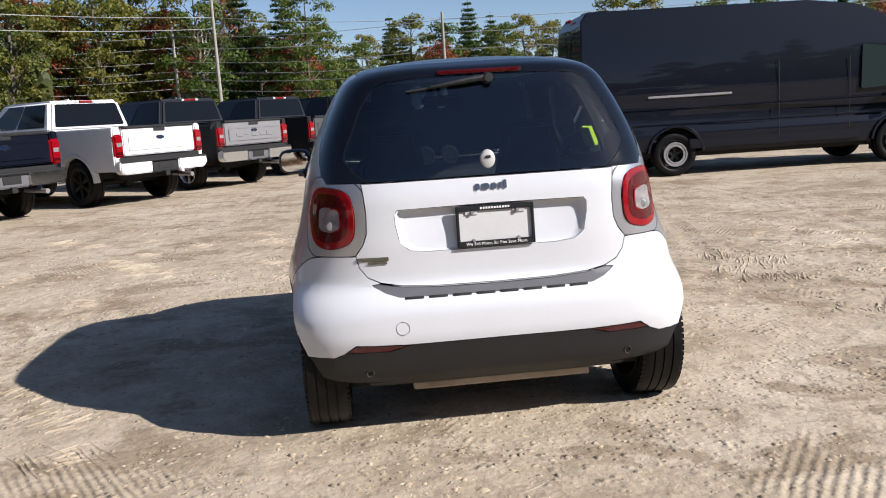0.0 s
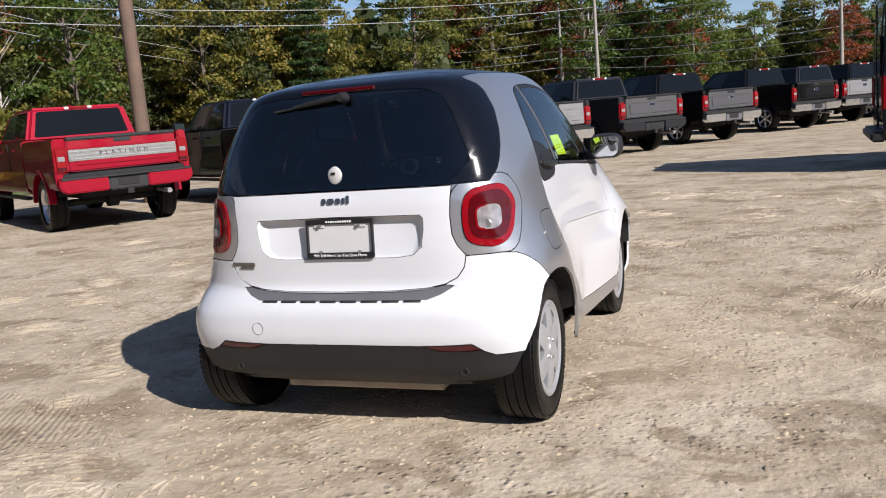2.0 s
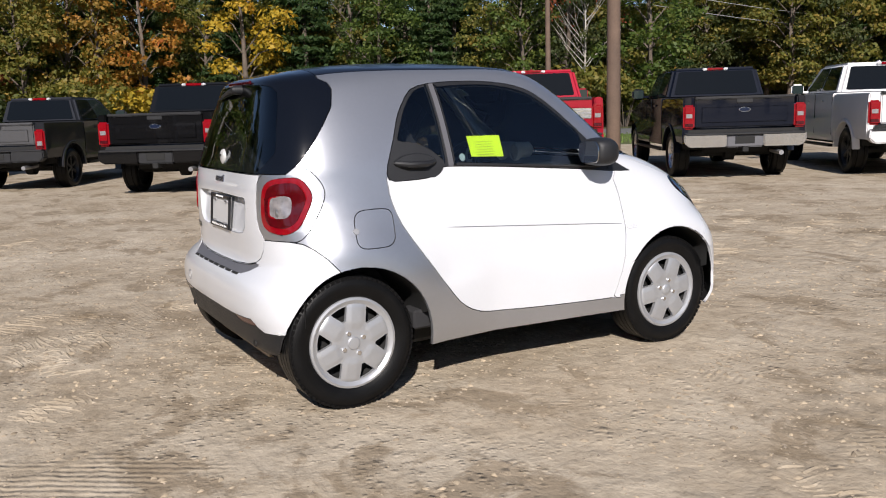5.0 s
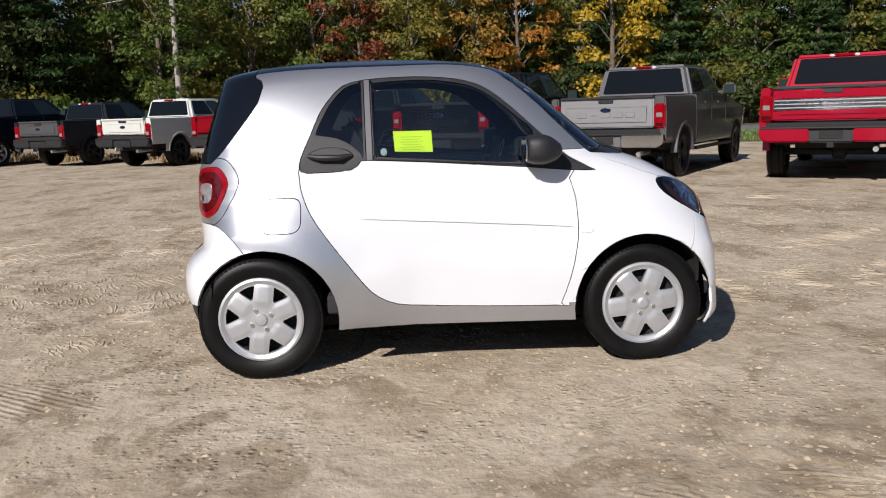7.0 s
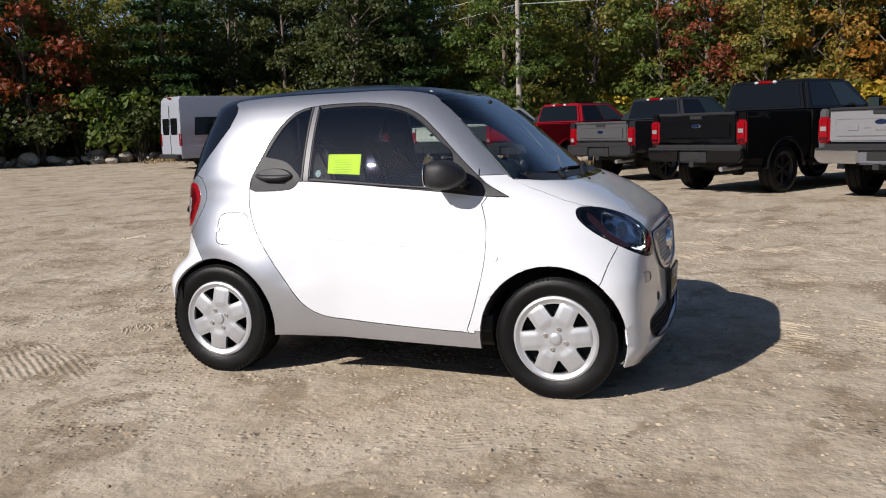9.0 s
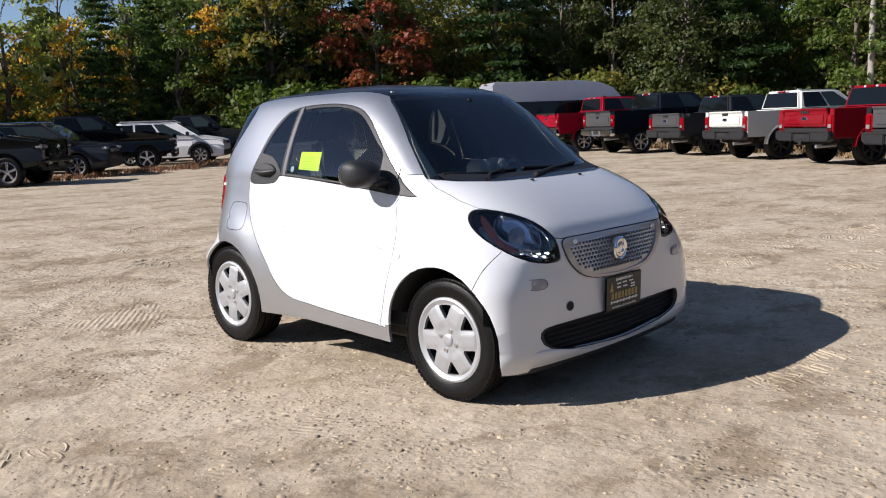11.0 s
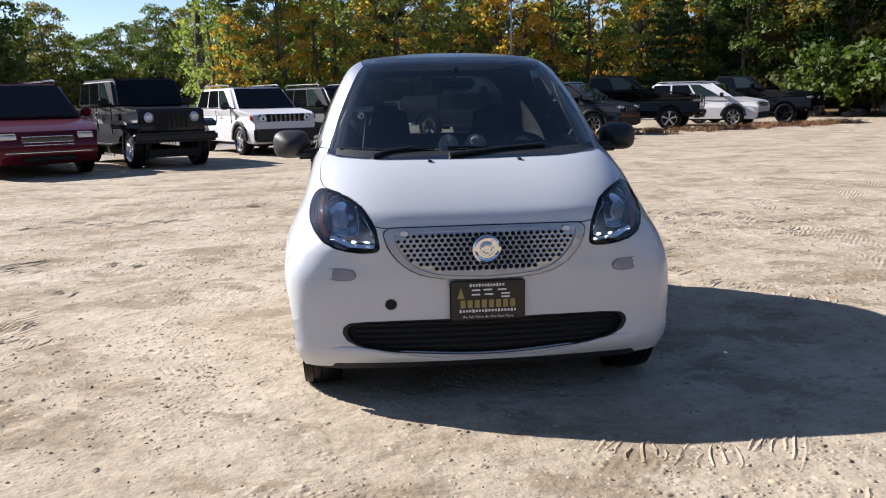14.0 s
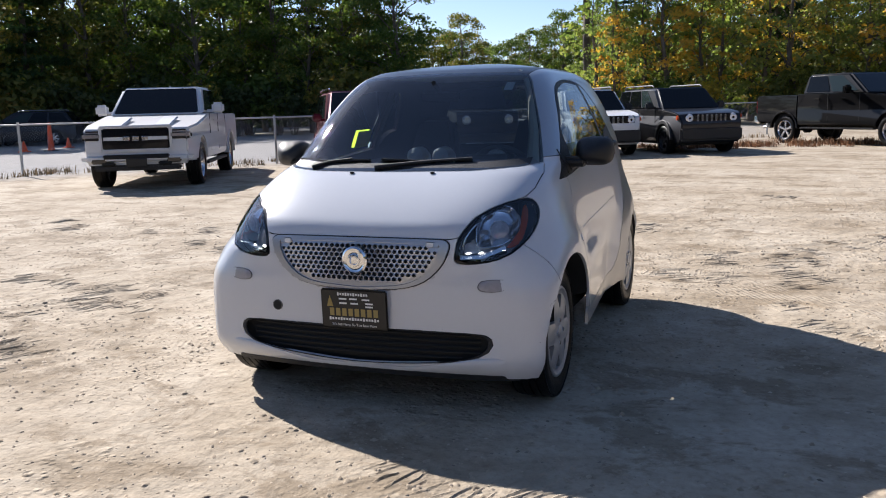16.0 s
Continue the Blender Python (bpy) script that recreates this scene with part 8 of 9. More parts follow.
# ahead of the car: far trees under open sky
belt(-45, 6, 80, 98, 20, ["o1", "g2", "p2", "o2", "g1"], 0.60, 0.78)
belt(-42, 5, 82, 92, 8, ["s2", "s1", "s4", "s3"], 1.2, 1.7)
for yaw, d, s in ((-8.0, 88, 0.80), (-9.5, 90, 0.72), (-6.2, 92, 0.70), (-3.4, 86, 0.62)):
    plant("p2", yaw, d, s)
belt(-46, 5, 76, 90, 26, ["o1", "g2", "p2", "o2", "g1", "r1"], 0.56, 0.76)
belt(3, 26, 72, 86, 18, ["g1", "o1", "p2", "g2", "o2", "r1"], 0.75, 1.0)
# the red maples and the mixed wood beside the side road
belt(4, 22, 78, 90, 11, ["g1", "o1", "p1", "g2", "o2"], 0.61, 0.81)
for yaw, d, k, s in ((21.5, 76, "r1", 1.15), (19.0, 78, "r1", 1.0), (12.0, 77, "r1", 1.0), (8.0, 80, "r1", 0.85), (15.5, 79, "o1", 0.95), (10.0, 76, "b1", 1.25), (8.6, 77, "b1", 1.1), (13.0, 75, "s3", 1.3), (6.5, 76, "g2", 0.7), (24.5, 72, "y1", 0.42), (25.8, 70, "y1", 0.36)):
    plant(k, yaw, d, s)
belt(22, 46, 60, 74, 18, ["g1", "p1", "d1", "o1", "o2"], 0.65, 0.85)
belt(26, 46, 58, 66, 10, ["o1", "o2", "s2", "o1"], 0.7, 0.95)
# across the road
belt(44, 112, 47, 54, 34, ["g1", "p2", "o1", "p1", "g2", "o2", "o1", "d1"], 0.61, 0.83)
belt(44, 112, 55, 68, 28, ["g1", "p1", "d1", "o2", "d1"], 0.72, 0.93)
belt(44, 112, 43.5, 46.5, 34, ["s1", "s2", "s4", "s3"], 0.8, 1.25)
for yaw, d, k, s in ((74.0, 46, "y1", 0.95), (81.0, 47, "n1", 0.92), (84.0, 46, "n1", 0.8), (92.0, 47, "r1", 0.8), (70.0, 47, "p2", 0.85), (50.0, 47, "b1", 0.8), (88.5, 46, "o1", 0.7)):
    plant(k, yaw, d, s)
# behind the mid-size pickups and the grey van
belt(112, 156, 44, 52, 25, ["d1", "p1", "d1", "o1", "p2", "g2"], 0.61, 0.85)
belt(112, 156, 54, 66, 13, ["d1", "p1", "g1", "d1"], 0.72, 0.93)
belt(112, 152, 41.5, 44, 20, ["s4", "s1", "s4", "s2"], 0.9, 1.4)
for yaw, d, k, s in ((118.0, 43, "d1", 0.75), (139.0, 44, "r1", 0.95), (147.0, 45, "o1", 0.95), (106.5, 42, "g1", 0.75), (158.5, 45, "p2", 0.62), (155.0, 46, "p2", 0.6)):
    plant(k, yaw, d, s)
# yellow and orange trees behind the parked cars; pale leaf colours imitate light from the side
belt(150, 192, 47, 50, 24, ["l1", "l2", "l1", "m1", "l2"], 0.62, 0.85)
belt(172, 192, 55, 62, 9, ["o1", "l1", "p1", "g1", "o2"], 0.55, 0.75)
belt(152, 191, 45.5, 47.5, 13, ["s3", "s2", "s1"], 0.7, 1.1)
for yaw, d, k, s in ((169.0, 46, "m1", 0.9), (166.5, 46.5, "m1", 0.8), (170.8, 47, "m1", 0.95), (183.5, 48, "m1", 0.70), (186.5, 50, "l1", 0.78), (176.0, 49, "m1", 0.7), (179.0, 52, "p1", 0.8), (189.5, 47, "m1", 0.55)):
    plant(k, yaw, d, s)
plant("p3", 191.5, 52, 1.0)
# low far trees under the gap of sky
belt(190, 206, 88, 100, 24, ["g1", "o2", "g2", "o1", "l1"], 0.60, 0.82)
belt(190, 206, 86, 92, 9, ["s1", "s4", "s2"], 1.2, 1.8)
# tall dark wood against the light
belt(204, 238, 48, 56, 24, ["g1", "o2", "g2", "g1", "p1"], 0.65, 0.85)
belt(212, 240, 58, 70, 9, ["d1", "p1", "d1"], 0.72, 0.93)
belt(204, 238, 45.5, 48, 22, ["s4", "s1", "s2"], 0.9, 1.4)
# open side, towards the sun: unseen trees, added for the car's reflections
belt(240, 318, 74, 96, 22, ["d1", "g1", "o1", "p2", "g2"], 0.50, 0.70)


def far_woods():
    """Dense foliage deep inside the wood, behind the single trees; its dark colour paints the shade there."""
    rng = np.random.default_rng(5)
    cs = []
    for y0, y1, d, top, k in ((20, 112, 70, 10.5, 20000), (112, 162, 66, 10.0, 11000), (160, 190, 72, 9.0, 8000), (207, 242, 74, 10.0, 9000), (-48, 24, 104, 8.5, 14000), (190, 206, 112, 4.4, 2200)):
        yaw = np.radians(rng.uniform(y0, y1, k))
        dd = d + rng.uniform(-4, 4, k)
        z = top * rng.uniform(0.0, 1.0, k) ** 0.9 * (0.86 + 0.14 * np.sin(yaw * 61) + 0.06 * np.sin(yaw * 173))
        cs.append(np.stack([-dd * np.sin(yaw), dd * np.cos(yaw), z], 1))
    c = np.concatenate(cs)
    o = -c * np.array([1, 1, 0])
    o = o / np.linalg.norm(o, axis=1)[:, None] + np.array([0, 0, 0.3])
    ob = new("far_woods", cards_mesh("far_woods", c, o, 0.62, L_DARK, 1.0, rng))
    tagged(ob, "dense foliage deep in the wood, darkened as shade", "woods", kind="stuff")


far_woods()


# ---- road, verge, poles ----
ROAD_P, ROAD_U, ROAD_N = Vector((-29.0, 14.0, 0)), Vector((0.451, 0.892, 0)), Vector((0.892, -0.451, 0))


def along_road(s, off, z=0.0):
    """s along the road, off towards the lot."""
    return ROAD_P + ROAD_U * s + ROAD_N * off + Vector((0, 0, z))


def strip(name, s0, s1, a, b, z, material, label, category, steps=60):
    bm = bmesh.new()
    rng = random.Random(len(name))
    rows = []
    for k in range(steps + 1):
        s = s0 + (s1 - s0) * k / steps
        w = rng.uniform(-0.3, 0.3) if name != "road" else 0.0
        rows.append([bm.verts.new(along_road(s, a, z - 0.04)), bm.verts.new(along_road(s, a + 0.15, z)), bm.verts.new(along_road(s, b - 0.4 + w, z)), bm.verts.new(along_road(s, b + w, z - 0.04))])
    for p, q in zip(rows, rows[1:]):
        for i in range(3):
            bm.faces.new((p[i], q[i], q[i + 1], p[i + 1]))
    bmesh.ops.recalc_face_normals(bm, faces=bm.faces)
    tagged(part(name, bm, material, smooth=40), label, category, kind="structure")


M_ASPHALT = mat("asphalt", (0.14, 0.14, 0.142), 0.9, vary=0.2, scale=0.8, bump=0.004, bump_scale=90)
M_TURF = mat("turf_soil", (0.075, 0.085, 0.03), 0.95, vary=0.45, scale=1.2, bump=0.03, bump_scale=25)
strip("road", -70, 75, -9.0, 0.0, 0.05, M_ASPHALT, "grey asphalt road beyond the parked trucks", "road")
strip("verge_near", -8, 60, 0.05, 8.5, 0.045, M_TURF, "green grass verge beside the road", "verge")
strip("verge_far", -70, 75, -14.5, -9.05, 0.045, M_TURF, "grass verge in front of the wood", "verge")


def blade_field(name, spots, material, h0, h1, label, category, seed, width=0.006):
    """Upright grass blades, each a bent tapered strip, at the (x, y) spots."""
    rng = np.random.default_rng(seed)
    p = np.array(spots, float)
    k = len(p)
    a = rng.uniform(0, 2 * np.pi, k)
    h = rng.uniform(h0, h1, k)
    w = width * rng.uniform(0.7, 1.5, k)
    lean = h * rng.uniform(0.1, 0.7, k)
    d = np.stack([np.cos(a), np.sin(a), np.zeros(k)], 1)
    e = np.stack([-np.sin(a), np.cos(a), np.zeros(k)], 1)
    base = np.c_[p, np.zeros(k)]
    up = np.array([0, 0, 1.0])
    mid = base + d * (lean * 0.35)[:, None] + up * (h * 0.6)[:, None]
    top = base + d * lean[:, None] + up * h[:, None]
    co = np.stack([base - e * w[:, None], base + e * w[:, None], mid + e * (w * 0.8)[:, None], mid - e * (w * 0.8)[:, None], top], 1).reshape(-1, 3)
    faces = []
    for i in range(0, 5 * k, 5):
        faces += [(i, i + 1, i + 2, i + 3), (i + 3, i + 2, i + 4)]
    me = bpy.data.meshes.new(name)
    me.from_pydata(co.tolist(), [], faces)
    me.materials.append(material)
    tagged(new(name, me), label, category, kind="stuff")


M_GRASS = mat("green_grass", (0.10, 0.15, 0.03), 0.7, vary=0.2, scale=0.5, island=0.45)
M_DRYGRASS = mat("dry_grass", (0.25, 0.13, 0.065), 0.85, vary=0.2, scale=0.8, island=0.5)
M_STRAW = mat("straw_grass", (0.27, 0.19, 0.10), 0.85, vary=0.2, scale=0.8, island=0.45)
rg = np.random.default_rng(31)
spots = []
for k in range(16000):
    v = along_road(rg.uniform(-6, 32), rg.uniform(0.2, 8.4))
    spots.append((v.x, v.y))
blade_field("grass", spots, M_GRASS, 0.08, 0.22, "green verge grass beyond the parked trucks", "grass", 1, 0.012)


def tufts(line, count, spread, per=26):
    out = []
    for k in range(count):
        f = rg.uniform(0, len(line) - 1.001)
        i = int(f)
        x = line[i][0] + (line[i + 1][0] - line[i][0]) * (f - i) + rg.normal(0, spread)
        y = line[i][1] + (line[i + 1][1] - line[i][1]) * (f - i) + rg.normal(0, spread)
        r = rg.uniform(0.04, 0.16)
        for _ in range(per):
            out.append((x + rg.normal(0, r), y + rg.normal(0, r)))
    return out


blade_field("dry_grass", tufts([(2.2, -20.3), (-2.5, -21.6), (-8.0, -22.6), (-14.0, -25.2), (-19.0, -28.0)], 420, 0.55), M_DRYGRASS, 0.05, 0.22, "reddish dry grass at the edge of the dirt", "grass", 2, 0.007)
blade_field("straw", tufts([(24.0, -2.0), (14.9, -10.6), (10.6, -14.6), (8.0, -18.6), (4.5, -24.0), (-2.0, -26.5)], 170, 0.5), M_STRAW, 0.04, 0.20, "straw-coloured weeds along the fence", "grass", 3, 0.007)
blade_field("weeds", tufts([(-19.5, -2.5), (-23.0, -8.5), (-27.0, -15.0), (-31.0, -21.5), (-30.0, -27.0)], 420, 0.9), M_STRAW, 0.06, 0.3, "dry weeds behind the mid-size pickups", "grass", 4, 0.007)


def pole(x, y, h, r, material, label, lean=0.0, arm=False, can=False, turn=0.0):
    t = thing("utility_pole", label, "utility pole", "poles along the road", m=pose(x, y, 0, 0, 0, turn))
    part("shaft", cyl((0, 0, -0.3), (lean, 0, h), r, r * 0.68, 12), material, t, smooth=50)
    if arm:
        part("crossarm", box((lean, 0, h - 0.55), (2.3, 0.10, 0.12), 0.01, 1), M_POLEWOOD, t)
        for k in (-1.0, -0.45, 0.45, 1.0):
            part("insulator", moved(lathe([(0, 0.0), (0.0, 0.045), (0.06, 0.05), (0.09, 0.03), (0.14, 0.035), (0.16, 0.0)], 10, "z"), Matrix.Translation((lean + k, 0, h - 0.49))), M_DIALWHITE, t)
    if can:
        part("transformer", moved(lathe([(0, 0.0), (0, 0.26), (0.75, 0.27), (0.84, 0.18), (0.86, 0.0)], 18, "z"), Matrix.Translation((lean + 0.42, 0, h - 2.6))), M_STEEL, t, "grey transformer can")
    return t


pole(-10.7, 10.5, 10.5, 0.165, M_POLEWOOD, "thick brown wooden pole beside the red pickup")
pole(-32.3, 24.8, 11.0, 0.155, M_POLEWOOD, "brown wooden utility pole by the road", arm=True, turn=63)
pole(-10.0, 60.0, 11.0, 0.150, M_POLEPALE, "pale wooden utility pole at the side road")
pole(-14.7, 69.0, 9.9, 0.150, M_POLEPALE, "pale wooden utility pole near the small building")
pole(6.0, 55.0, 8.0, 0.130, M_POLEPALE, "pale thin utility pole")
pole(-39.0, 69.0, 10.5, 0.170, M_POLEPALE, "pale utility pole with a transformer", can=True, arm=True)
pole(-39.0, -10.7, 11.0, 0.160, M_POLEPALE, "grey wooden utility pole in front of the wood", arm=True, turn=63)


# pale grey puts the sun's gleam on the wires into their colour
M_WIRE = mat("weathered_cable", (0.33, 0.33, 0.32), 0.6, vary=0.2)


def wire(a, b, sag, r=0.019):
    a, b = Vector(a), Vector(b)
    pts = [a.lerp(b, k / 14) - Vector((0, 0, sag * 4 * (k / 14) * (1 - k / 14))) for k in range(15)]
    t = tagged(part("overhead_wire", tube(pts, r, 5), M_WIRE, smooth=180), "thin grey overhead wire between poles", "wire", "overhead wires")
    return t


for z, dx in ((9.4, 0.0), (8.5, 0.3), (7.4, 0.0), (6.6, 0.2), (6.0, -0.1), (5.2, 0.1)):
    wire((-39 + dx, 69, z), (-14.7 + dx, 69, z - 0.7), 0.35)
    wire((-14.7 + dx, 69, z - 0.7), (6 + dx, 55, z - 1.9), 0.4)
    wire((6 + dx, 55, z - 1.9), (46 + dx, 44, z - 1.5), 0.5)
for z, dx in ((10.2, -0.8), (10.2, 0.8), (8.2, 0.0), (7.4, 0.0)):
    wire((-39, -10.7 + dx, z), (-32.3, 24.8 + dx, z), 0.5)
    wire((-32.3, 24.8 + dx, z), (-39, 69 + dx, z - 0.8), 0.6)
    wire((-39, -10.7 + dx, z), (-58, -42 + dx, z), 0.5)
wire((-32.3, 24.8, 8.0), (-10.0, 60.0, 9.0), 0.6)
wire((-32.3, 24.8, 7.3), (-10.0, 60.0, 8.2), 0.7)
wire((-10.0, 60.0, 9.0), (6, 55, 7.6), 0.3)

# road signs, seen from behind
t = thing("stop_sign", "octagonal road sign with a grey back on a steel post", "road sign", m=pose(-15.4, 32.0, 0, 0, 0, 20))
part("post", box((0, 0, 1.35), (0.06, 0.04, 2.75), 0.008, 1), M_STEEL, t)
part("plate", prism([(0.375 * math.cos(radians(22.5 + 45 * k)), 2.55 + 0.375 * math.sin(radians(22.5 + 45 * k))) for k in range(8)], "y", -0.04, -0.034), M_STEEL, t)
t = thing("road_sign", "narrow road sign with a grey back on a post", "road sign", m=pose(-27.6, 11.2, 0, 0, 0, 60))
part("post", box((0, 0, 1.3), (0.06, 0.04, 2.6), 0.008, 1), M_STEEL, t)
part("plate", box((0, -0.03, 2.25), (0.32, 0.006, 0.75), 0.002, 1), M_TRIM, t)

# light poles at the edge of the lot
for x, y, h, turn in ((-7.5, -40.8, 6.3, 0), (11.5, -62.0, 7.0, 20)):
    t = thing("light_pole", "steel light pole with a square flood lamp", "lamp post", "light poles", m=pose(x, y, 0, 0, 0, turn))
    part("shaft", cyl((0, 0, 0), (0, 0, h), 0.07, 0.05, 10), M_STEEL, t)
    part("base", cyl((0, 0, 0), (0, 0, 0.35), 0.2, 0.19, 14), M_PAPER, t)
    for k in (-1, 1):
        lampb = part("lamp_head", box((k * 0.24, 0.10, h - 0.02 + 0.06 * k), (0.36, 0.46, 0.16), 0.03, 2, rot=(-18, 0, 0)), M_TRIM, t)
        part("lamp_pane", box((k * 0.24, 0.345, h - 0.06 + 0.06 * k), (0.28, 0.01, 0.10), 0.0, 1, rot=(-18, 0, 0)), M_CLEAR_LENS, lampb)
    part("bracket", box((0, 0.0, h - 0.1), (0.5, 0.05, 0.05), 0.01, 1), M_STEEL, t)

# small blue-grey building by the side road
M_SIDING = mat("blue_siding", (0.20, 0.27, 0.35), 0.7, vary=0.12, scale=2.0)
M_ROOFING = mat("grey_shingle", (0.24, 0.24, 0.25), 0.9, vary=0.25, scale=3.0, bump=0.01, bump_scale=8)
t = thing("small_building", "small blue-grey clapboard building with a grey roof", "building", m=pose(-15.6, 76.5, 0, 0, 0, 12))
part("wall", box((0, 0, 1.6), (5.0, 4.0, 3.2), 0.02, 1), M_SIDING, t)
for k in range(13):
    part("clapboard", box((0, -2.012, 0.22 + 0.235 * k), (4.98, 0.03, 0.20), 0.006, 1), M_SIDING, t)
part("roof", prism([(-2.9, 3.05), (0, 4.55), (2.9, 3.05), (2.9, 3.20), (0, 4.72), (-2.9, 3.20)], "y", -2.3, 2.3), M_ROOFING, t)
part("gable", prism([(-2.45, 3.18), (0, 4.5), (2.45, 3.18)], "y", -1.99, 1.99), M_SIDING, t)
for x in (-1.3, 1.3):
    w = part("window", box((x, -2.04, 1.75), (0.9, 0.06, 1.2), 0.01, 1), M_DIALWHITE, t)
    part("pane", box((x, -2.075, 1.75), (0.74, 0.02, 1.04)), M_TINT, w)
part("door", box((0.0, -2.04, 1.05), (0.85, 0.06, 2.05), 0.01, 1), M_DIALWHITE, t)

# ---- fence ----
M_GALV = mat("galvanised", (0.42, 0.43, 0.44), 0.45, 0.7, vary=0.15, scale=6)


def chain_fence(line, h=1.2, pitch=0.075):
    t = thing("chain_link_fence", "low galvanised chain-link fence round the gravel lot", "fence")
    pts = []
    for (x0, y0), (x1, y1) in zip(line, line[1:]):
        n = max(1, round(math.hypot(x1 - x0, y1 - y0) / 3.0))
        pts += [(x0 + (x1 - x0) * k / n, y0 + (y1 - y0) * k / n) for k in range(n)]
    pts.append(line[-1])
    for (x, y) in pts:
        part("post", cyl((x, y, -0.1), (x, y, h + 0.04), 0.030, segs=10), M_GALV, t)
    for (x0, y0), (x1, y1) in zip(pts, pts[1:]):
        part("top_rail", cyl((x0, y0, h - 0.02), (x1, y1, h - 0.02), 0.020, segs=8), M_GALV, t)
        L = math.hypot(x1 - x0, y1 - y0)
        ux, uy = (x1 - x0) / L, (y1 - y0) / L
        vs, fs = [], []
        r = 0.0018
        for sgn in (1, -1):
            s = -h
            while s < L + h:
                a, b = (s, s + h) if sgn > 0 else (s + h, s)
                za, zb = 0.04, h - 0.03
                # clip to the panel
                def at(u):
                    return za + (zb - za) * (u - a) / (b - a)
                lo, hi = max(min(a, b), 0.0), min(max(a, b), L)
                if hi - lo > 0.02:
                    q = []
                    for u in (lo, hi):
                        q.append((x0 + ux * u, y0 + uy * u, at(u)))
                    i = len(vs)
                    for (px, py, pz) in q:
                        vs += [(px - uy * r, py + ux * r, pz), (px, py, pz + r * 1.4), (px + uy * r, py - ux * r, pz)]
                    fs += [(i, i + 3, i + 4, i + 1), (i + 1, i + 4, i + 5, i + 2), (i + 2, i + 5, i + 3, i)]
                s += pitch
        me = bpy.data.meshes.new("wire_mesh")
        me.from_pydata(vs, [], fs)
        me.materials.append(M_GALV)
        w = new("wire_mesh", me)
        w.parent = t
        w["kind"] = "stuff"


chain_fence([(34.0, 7.0), (14.8, -10.3), (10.45, -14.3), (9.0, -19.0), (4.0, -26.5), (-6.0, -33.0)])

# ---- cones ----
M_CONE = mat("cone_orange", (0.80, 0.10, 0.02), 0.5, vary=0.08)


def cone(x, y, h, label):
    t = thing("traffic_cone", label, "traffic cone", "cones in the gravel lot", m=pose(x, y, 0.0))
    part("base", box((0, 0, 0.02), (0.36 if h < 1 else 0.42, 0.36 if h < 1 else 0.42, 0.04), 0.01, 1), M_BLACKPLASTIC if h > 1 else M_CONE, t)
    part("body", lathe([(0.04, 0.145), (0.06, 0.13), (h * 0.5, 0.085 if h < 1 else 0.10), (h - 0.02, 0.03 if h < 1 else 0.055), (h, 0.0)], 20, "z"), M_CONE, t)


cone(26.1, -22.0, 1.15, "tall orange traffic cone on a black base")
cone(26.8, -21.3, 0.45, "small orange traffic cone on gravel")
cone(28.1, -24.9, 0.45, "small orange traffic cone on gravel")

# two cars beyond the fence
for place, label, body in ((pose(17.6, -31.8, 0, 0, 0, 35), "red SUV parked beyond the fence", P_RED), (pose(34.5, -27.0, 0, 0, 0, -60), "dark SUV parked on the gravel lot", P_DARK)):
    wh = (0.0, -2.72)
    su, sd = wagon(place, "suv", label, "SUV", body, car_profile(0.90, -3.75, 0.28, 0.98, 1.10, -0.05, wh, 0.36, 0.72), 0.93,
                   (-3.68, 0.0, 1.07, 1.66, 0.87, -3.25, -0.95, 0.70), wh, 0.36, M_ALLOY, 7, clad=M_BLACKPLASTIC, rails=M_STEEL)
    part("grille", box((0, 0.885, 0.80), (1.0, 0.06, 0.17), 0.04, 3), M_BLACKGLOSS, su)
    for sx in (-1, 1):
        part("headlamp", box((sx * 0.68, 0.79, 0.88), (0.34, 0.24, 0.12), 0.03, 3), M_CLEAR_LENS, su, "clear headlamp")

# ---- rubble at the wood's edge ----
M_STONE = mat("pale_stone", (0.40, 0.36, 0.31), 0.9, vary=0.3, scale=4.0, bump=0.02, bump_scale=18)
rock_meshes = []
for seed in range(6):
    bm = bmesh.new()
    bmesh.ops.create_icosphere(bm, subdivisions=2, radius=1.0)
    for v in bm.verts:
        v.co *= 1 + 0.35 * noise.noise(v.co * 1.3 + Vector((seed * 7.1, 0, 0))) + 0.12 * noise.noise(v.co * 3.7 + Vector((0, seed * 5.3, 0)))
        v.co.z *= 0.68
    rock_meshes.append(mesh_of(bm, "boulder", M_STONE, 28))
rr_ = random.Random(8)
for k in range(70):
    f = rr_.uniform(0, 1)
    x, y = -23.5 - 9.5 * f + rr_.gauss(0, 0.8), -37.5 + 10.5 * f + rr_.gauss(0, 0.8)
    s = rr_.uniform(0.13, 0.42) * (1.5 if k % 9 == 0 else 1)
    ob = new("boulder", rock_meshes[k % 6])
    ob.matrix_world = pose(x, y, s * 0.40 + (0.16 if k % 3 == 0 else 0.0), rr_.uniform(-15, 15), rr_.uniform(-15, 15), rr_.uniform(0, 360)) @ Matrix.Scale(s, 4)
    tagged(ob, "pale rough boulder heaped at the wood's edge", "boulder", "rubble heap")


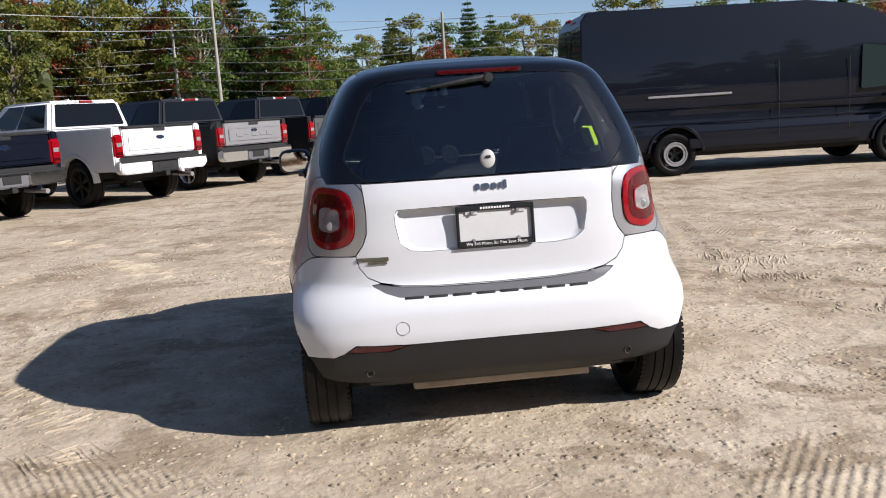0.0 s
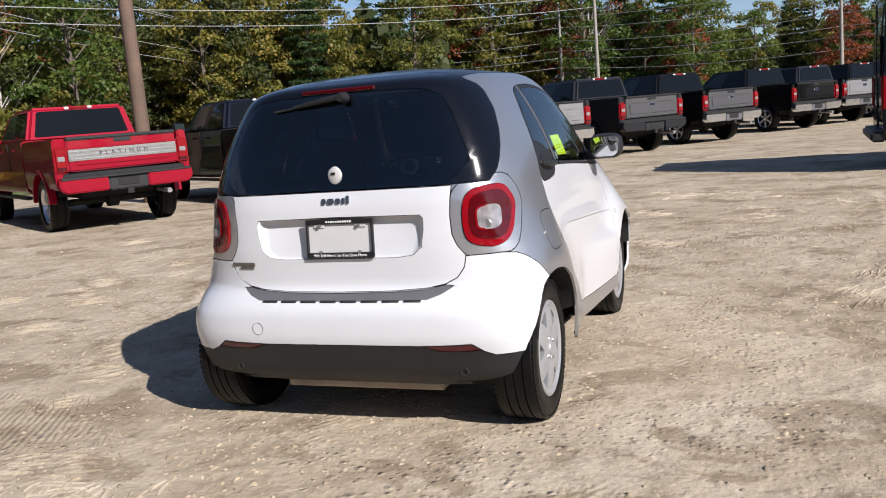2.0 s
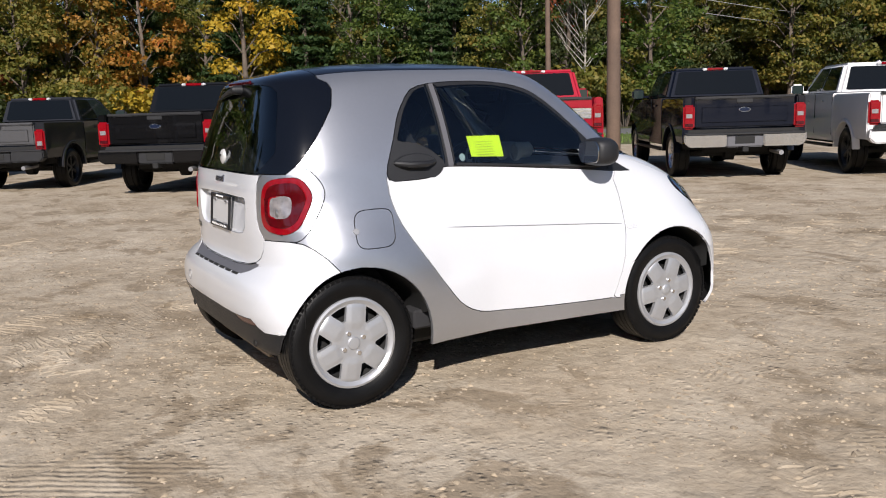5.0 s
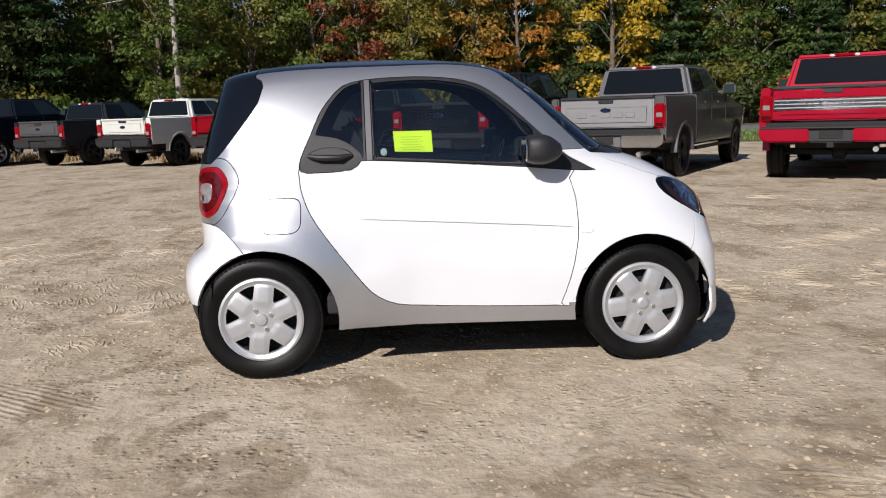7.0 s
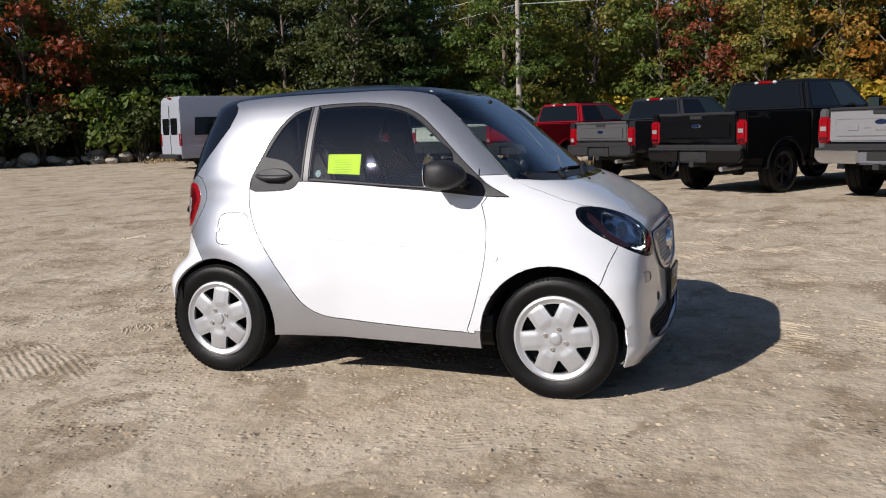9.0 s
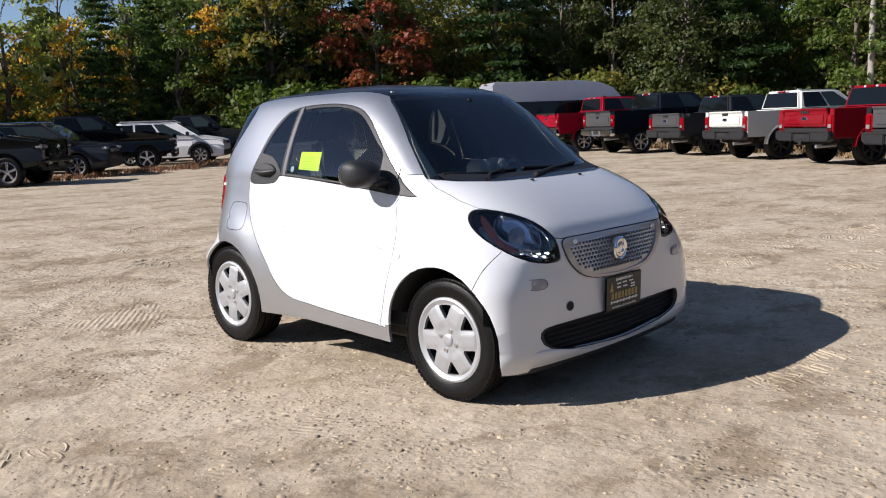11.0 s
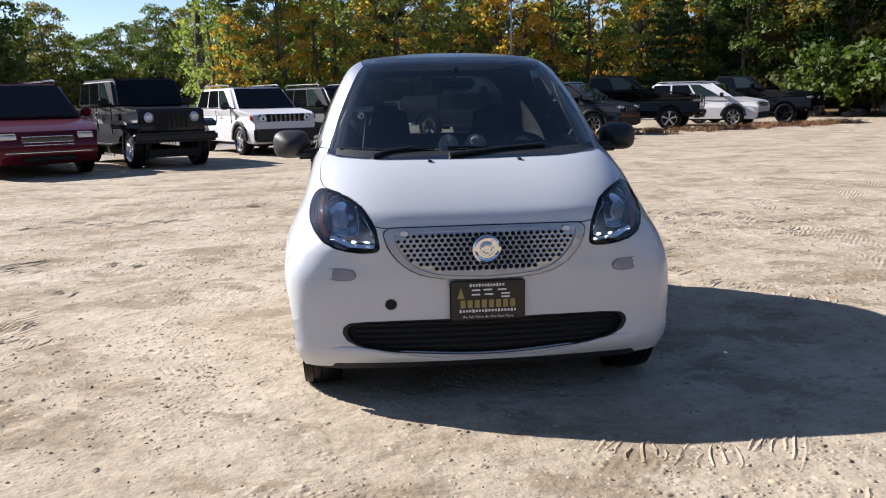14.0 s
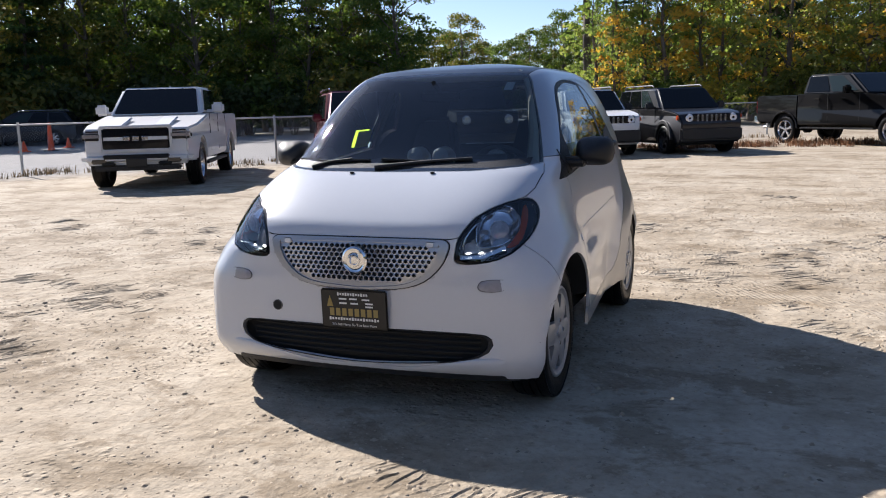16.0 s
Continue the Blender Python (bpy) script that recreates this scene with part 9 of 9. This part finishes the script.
# ---- loose stones and clods on the dirt ----
def loose_stones(name, count, reach, r0, r1, material, label, seed, flat=0.6, power=2.6, inner=0.0):
    rng = np.random.default_rng(seed)
    oct_v = np.array([(1, 0, 0), (0, 1, 0), (-1, 0, 0), (0, -1, 0), (0, 0, 1), (0.4, 0.4, 0.75), (-0.5, 0.3, 0.7)], float)
    oct_f = [(0, 1, 5), (1, 6, 5), (1, 2, 6), (2, 3, 4), (3, 0, 4), (0, 5, 4), (5, 6, 4), (6, 2, 4)]
    rad = inner + (reach - inner) * rng.uniform(0, 1, count) ** 0.75
    ang = rng.uniform(0, 2 * np.pi, count)
    x, y = rad * np.cos(ang), rad * np.sin(ang)
    # gathered in loose drifts
    keep = np.array([noise.noise((a * 0.55, b * 0.55, 2.0)) + 0.4 * noise.noise((a * 2.1, b * 2.1, 5.0)) for a, b in zip(x, y)]) > rng.uniform(-0.7, 0.35, count)
    x, y = x[keep], y[keep]
    k = len(x)
    s = r0 + (r1 - r0) * rng.uniform(0, 1, k) ** power
    z = np.array([height(a, b) for a, b in zip(x, y)])
    rot = rng.uniform(0, 2 * np.pi, k)
    v = oct_v[None] * (1 + rng.uniform(-0.3, 0.3, (k, 7, 3))) * s[:, None, None]
    v = v * np.array([1.15, 0.85, flat])
    c, d = np.cos(rot)[:, None], np.sin(rot)[:, None]
    co = np.stack([v[..., 0] * c - v[..., 1] * d + x[:, None], v[..., 0] * d + v[..., 1] * c + y[:, None], v[..., 2] + z[:, None] - 0.15 * s[:, None]], 2).reshape(-1, 3)
    f = (np.array(oct_f)[None] + 7 * np.arange(k)[:, None, None]).reshape(-1, 3)
    me = bpy.data.meshes.new(name)
    me.vertices.add(len(co))
    me.vertices.foreach_set("co", co.ravel())
    me.loops.add(f.size)
    me.loops.foreach_set("vertex_index", f.ravel())
    me.polygons.add(len(f))
    me.polygons.foreach_set("loop_start", np.arange(0, f.size, 3))
    me.update(calc_edges=True)
    me.materials.append(material)
    tagged(new(name, me), label, "stones", kind="stuff")


M_PEBBLE = mat("pebble", (0.32, 0.265, 0.20), 0.95, vary=0.2, scale=3.0, island=0.5)
M_CLOD = mat("dirt_clod", (0.36, 0.29, 0.205), 0.95, vary=0.25, scale=3.0, island=0.2)
loose_stones("gravel", 45000, 12.0, 0.004, 0.014, M_PEBBLE, "small loose stones on the packed dirt", 41)
loose_stones("dirt_clods", 30000, 8.0, 0.006, 0.024, M_CLOD, "crumbs and clods of sandy dirt", 42, 0.5, 3.0)
loose_stones("larger_stones", 320, 16.0, 0.012, 0.030, M_CLOD, "scattered larger stones on the dirt", 43, 0.6, 2.0, 2.0)
loose_stones("coarse_clods", 7000, 9.0, 0.006, 0.024, mat("dark_clod", (0.33, 0.265, 0.185), 0.95, vary=0.3, scale=3.0, island=0.3), "coarse clods of dirt", 44, 0.65, 2.2, 1.2)


def tread_marks():
    """Sets of short parallel ridges scraped and pressed into the dirt by turning tyres."""
    rng = np.random.default_rng(51)
    vs, fs = [], []
    for _ in range(420):
        rad, ang = 1.5 + 6.5 * rng.uniform() ** 0.8, rng.uniform(0, 2 * math.pi)
        cx, cy = rad * math.cos(ang), rad * math.sin(ang)
        if abs(cx) < 1.25 and abs(cy) < 1.8:
            continue
        if noise.noise((cx * 0.45, cy * 0.45, 9.0)) < -0.02:
            continue
        a = 0.9 + 0.9 * noise.noise((cx * 0.25, cy * 0.25, 3.0)) + rng.normal(0, 0.12) + (1.5 if rng.uniform() < 0.25 else 0.0)
        ux, uy = math.cos(a), math.sin(a)
        step, n, L0 = rng.uniform(0.028, 0.048), int(rng.integers(5, 15)), rng.uniform(0.12, 0.34)
        for k in range(n):
            L = L0 * rng.uniform(0.5, 1.15)
            off, sh = (k - n / 2) * step + rng.normal(0, 0.004), rng.normal(0, 0.05)
            w, h = rng.uniform(0.012, 0.020), rng.uniform(0.003, 0.007)
            m = 4
            i = len(vs)
            for q in range(m + 1):
                f = q / m
                t = (f - 0.5) * L + sh
                bend = off + 0.012 * math.sin(3 * f + k)
                taper = math.sin(math.pi * (0.08 + 0.84 * f)) ** 0.5
                for e, z in ((-w, -0.003), (rng.normal(0, 0.002), h * taper), (w, -0.003)):
                    x, y = cx + ux * t - uy * (bend + e), cy + uy * t + ux * (bend + e)
                    vs.append((x, y, height(x, y) + z))
            for q in range(m):
                j = i + 3 * q
                fs += [(j, j + 3, j + 4, j + 1), (j + 1, j + 4, j + 5, j + 2)]
    me = bpy.data.meshes.new("tread_marks")
    me.from_pydata(vs, [], fs)
    me.materials.append(bpy.data.materials["packed_sandy_dirt"])
    tagged(new("tread_marks", me), "tyre tread ridges pressed into the dirt", "tyre tracks", kind="stuff")


tread_marks()
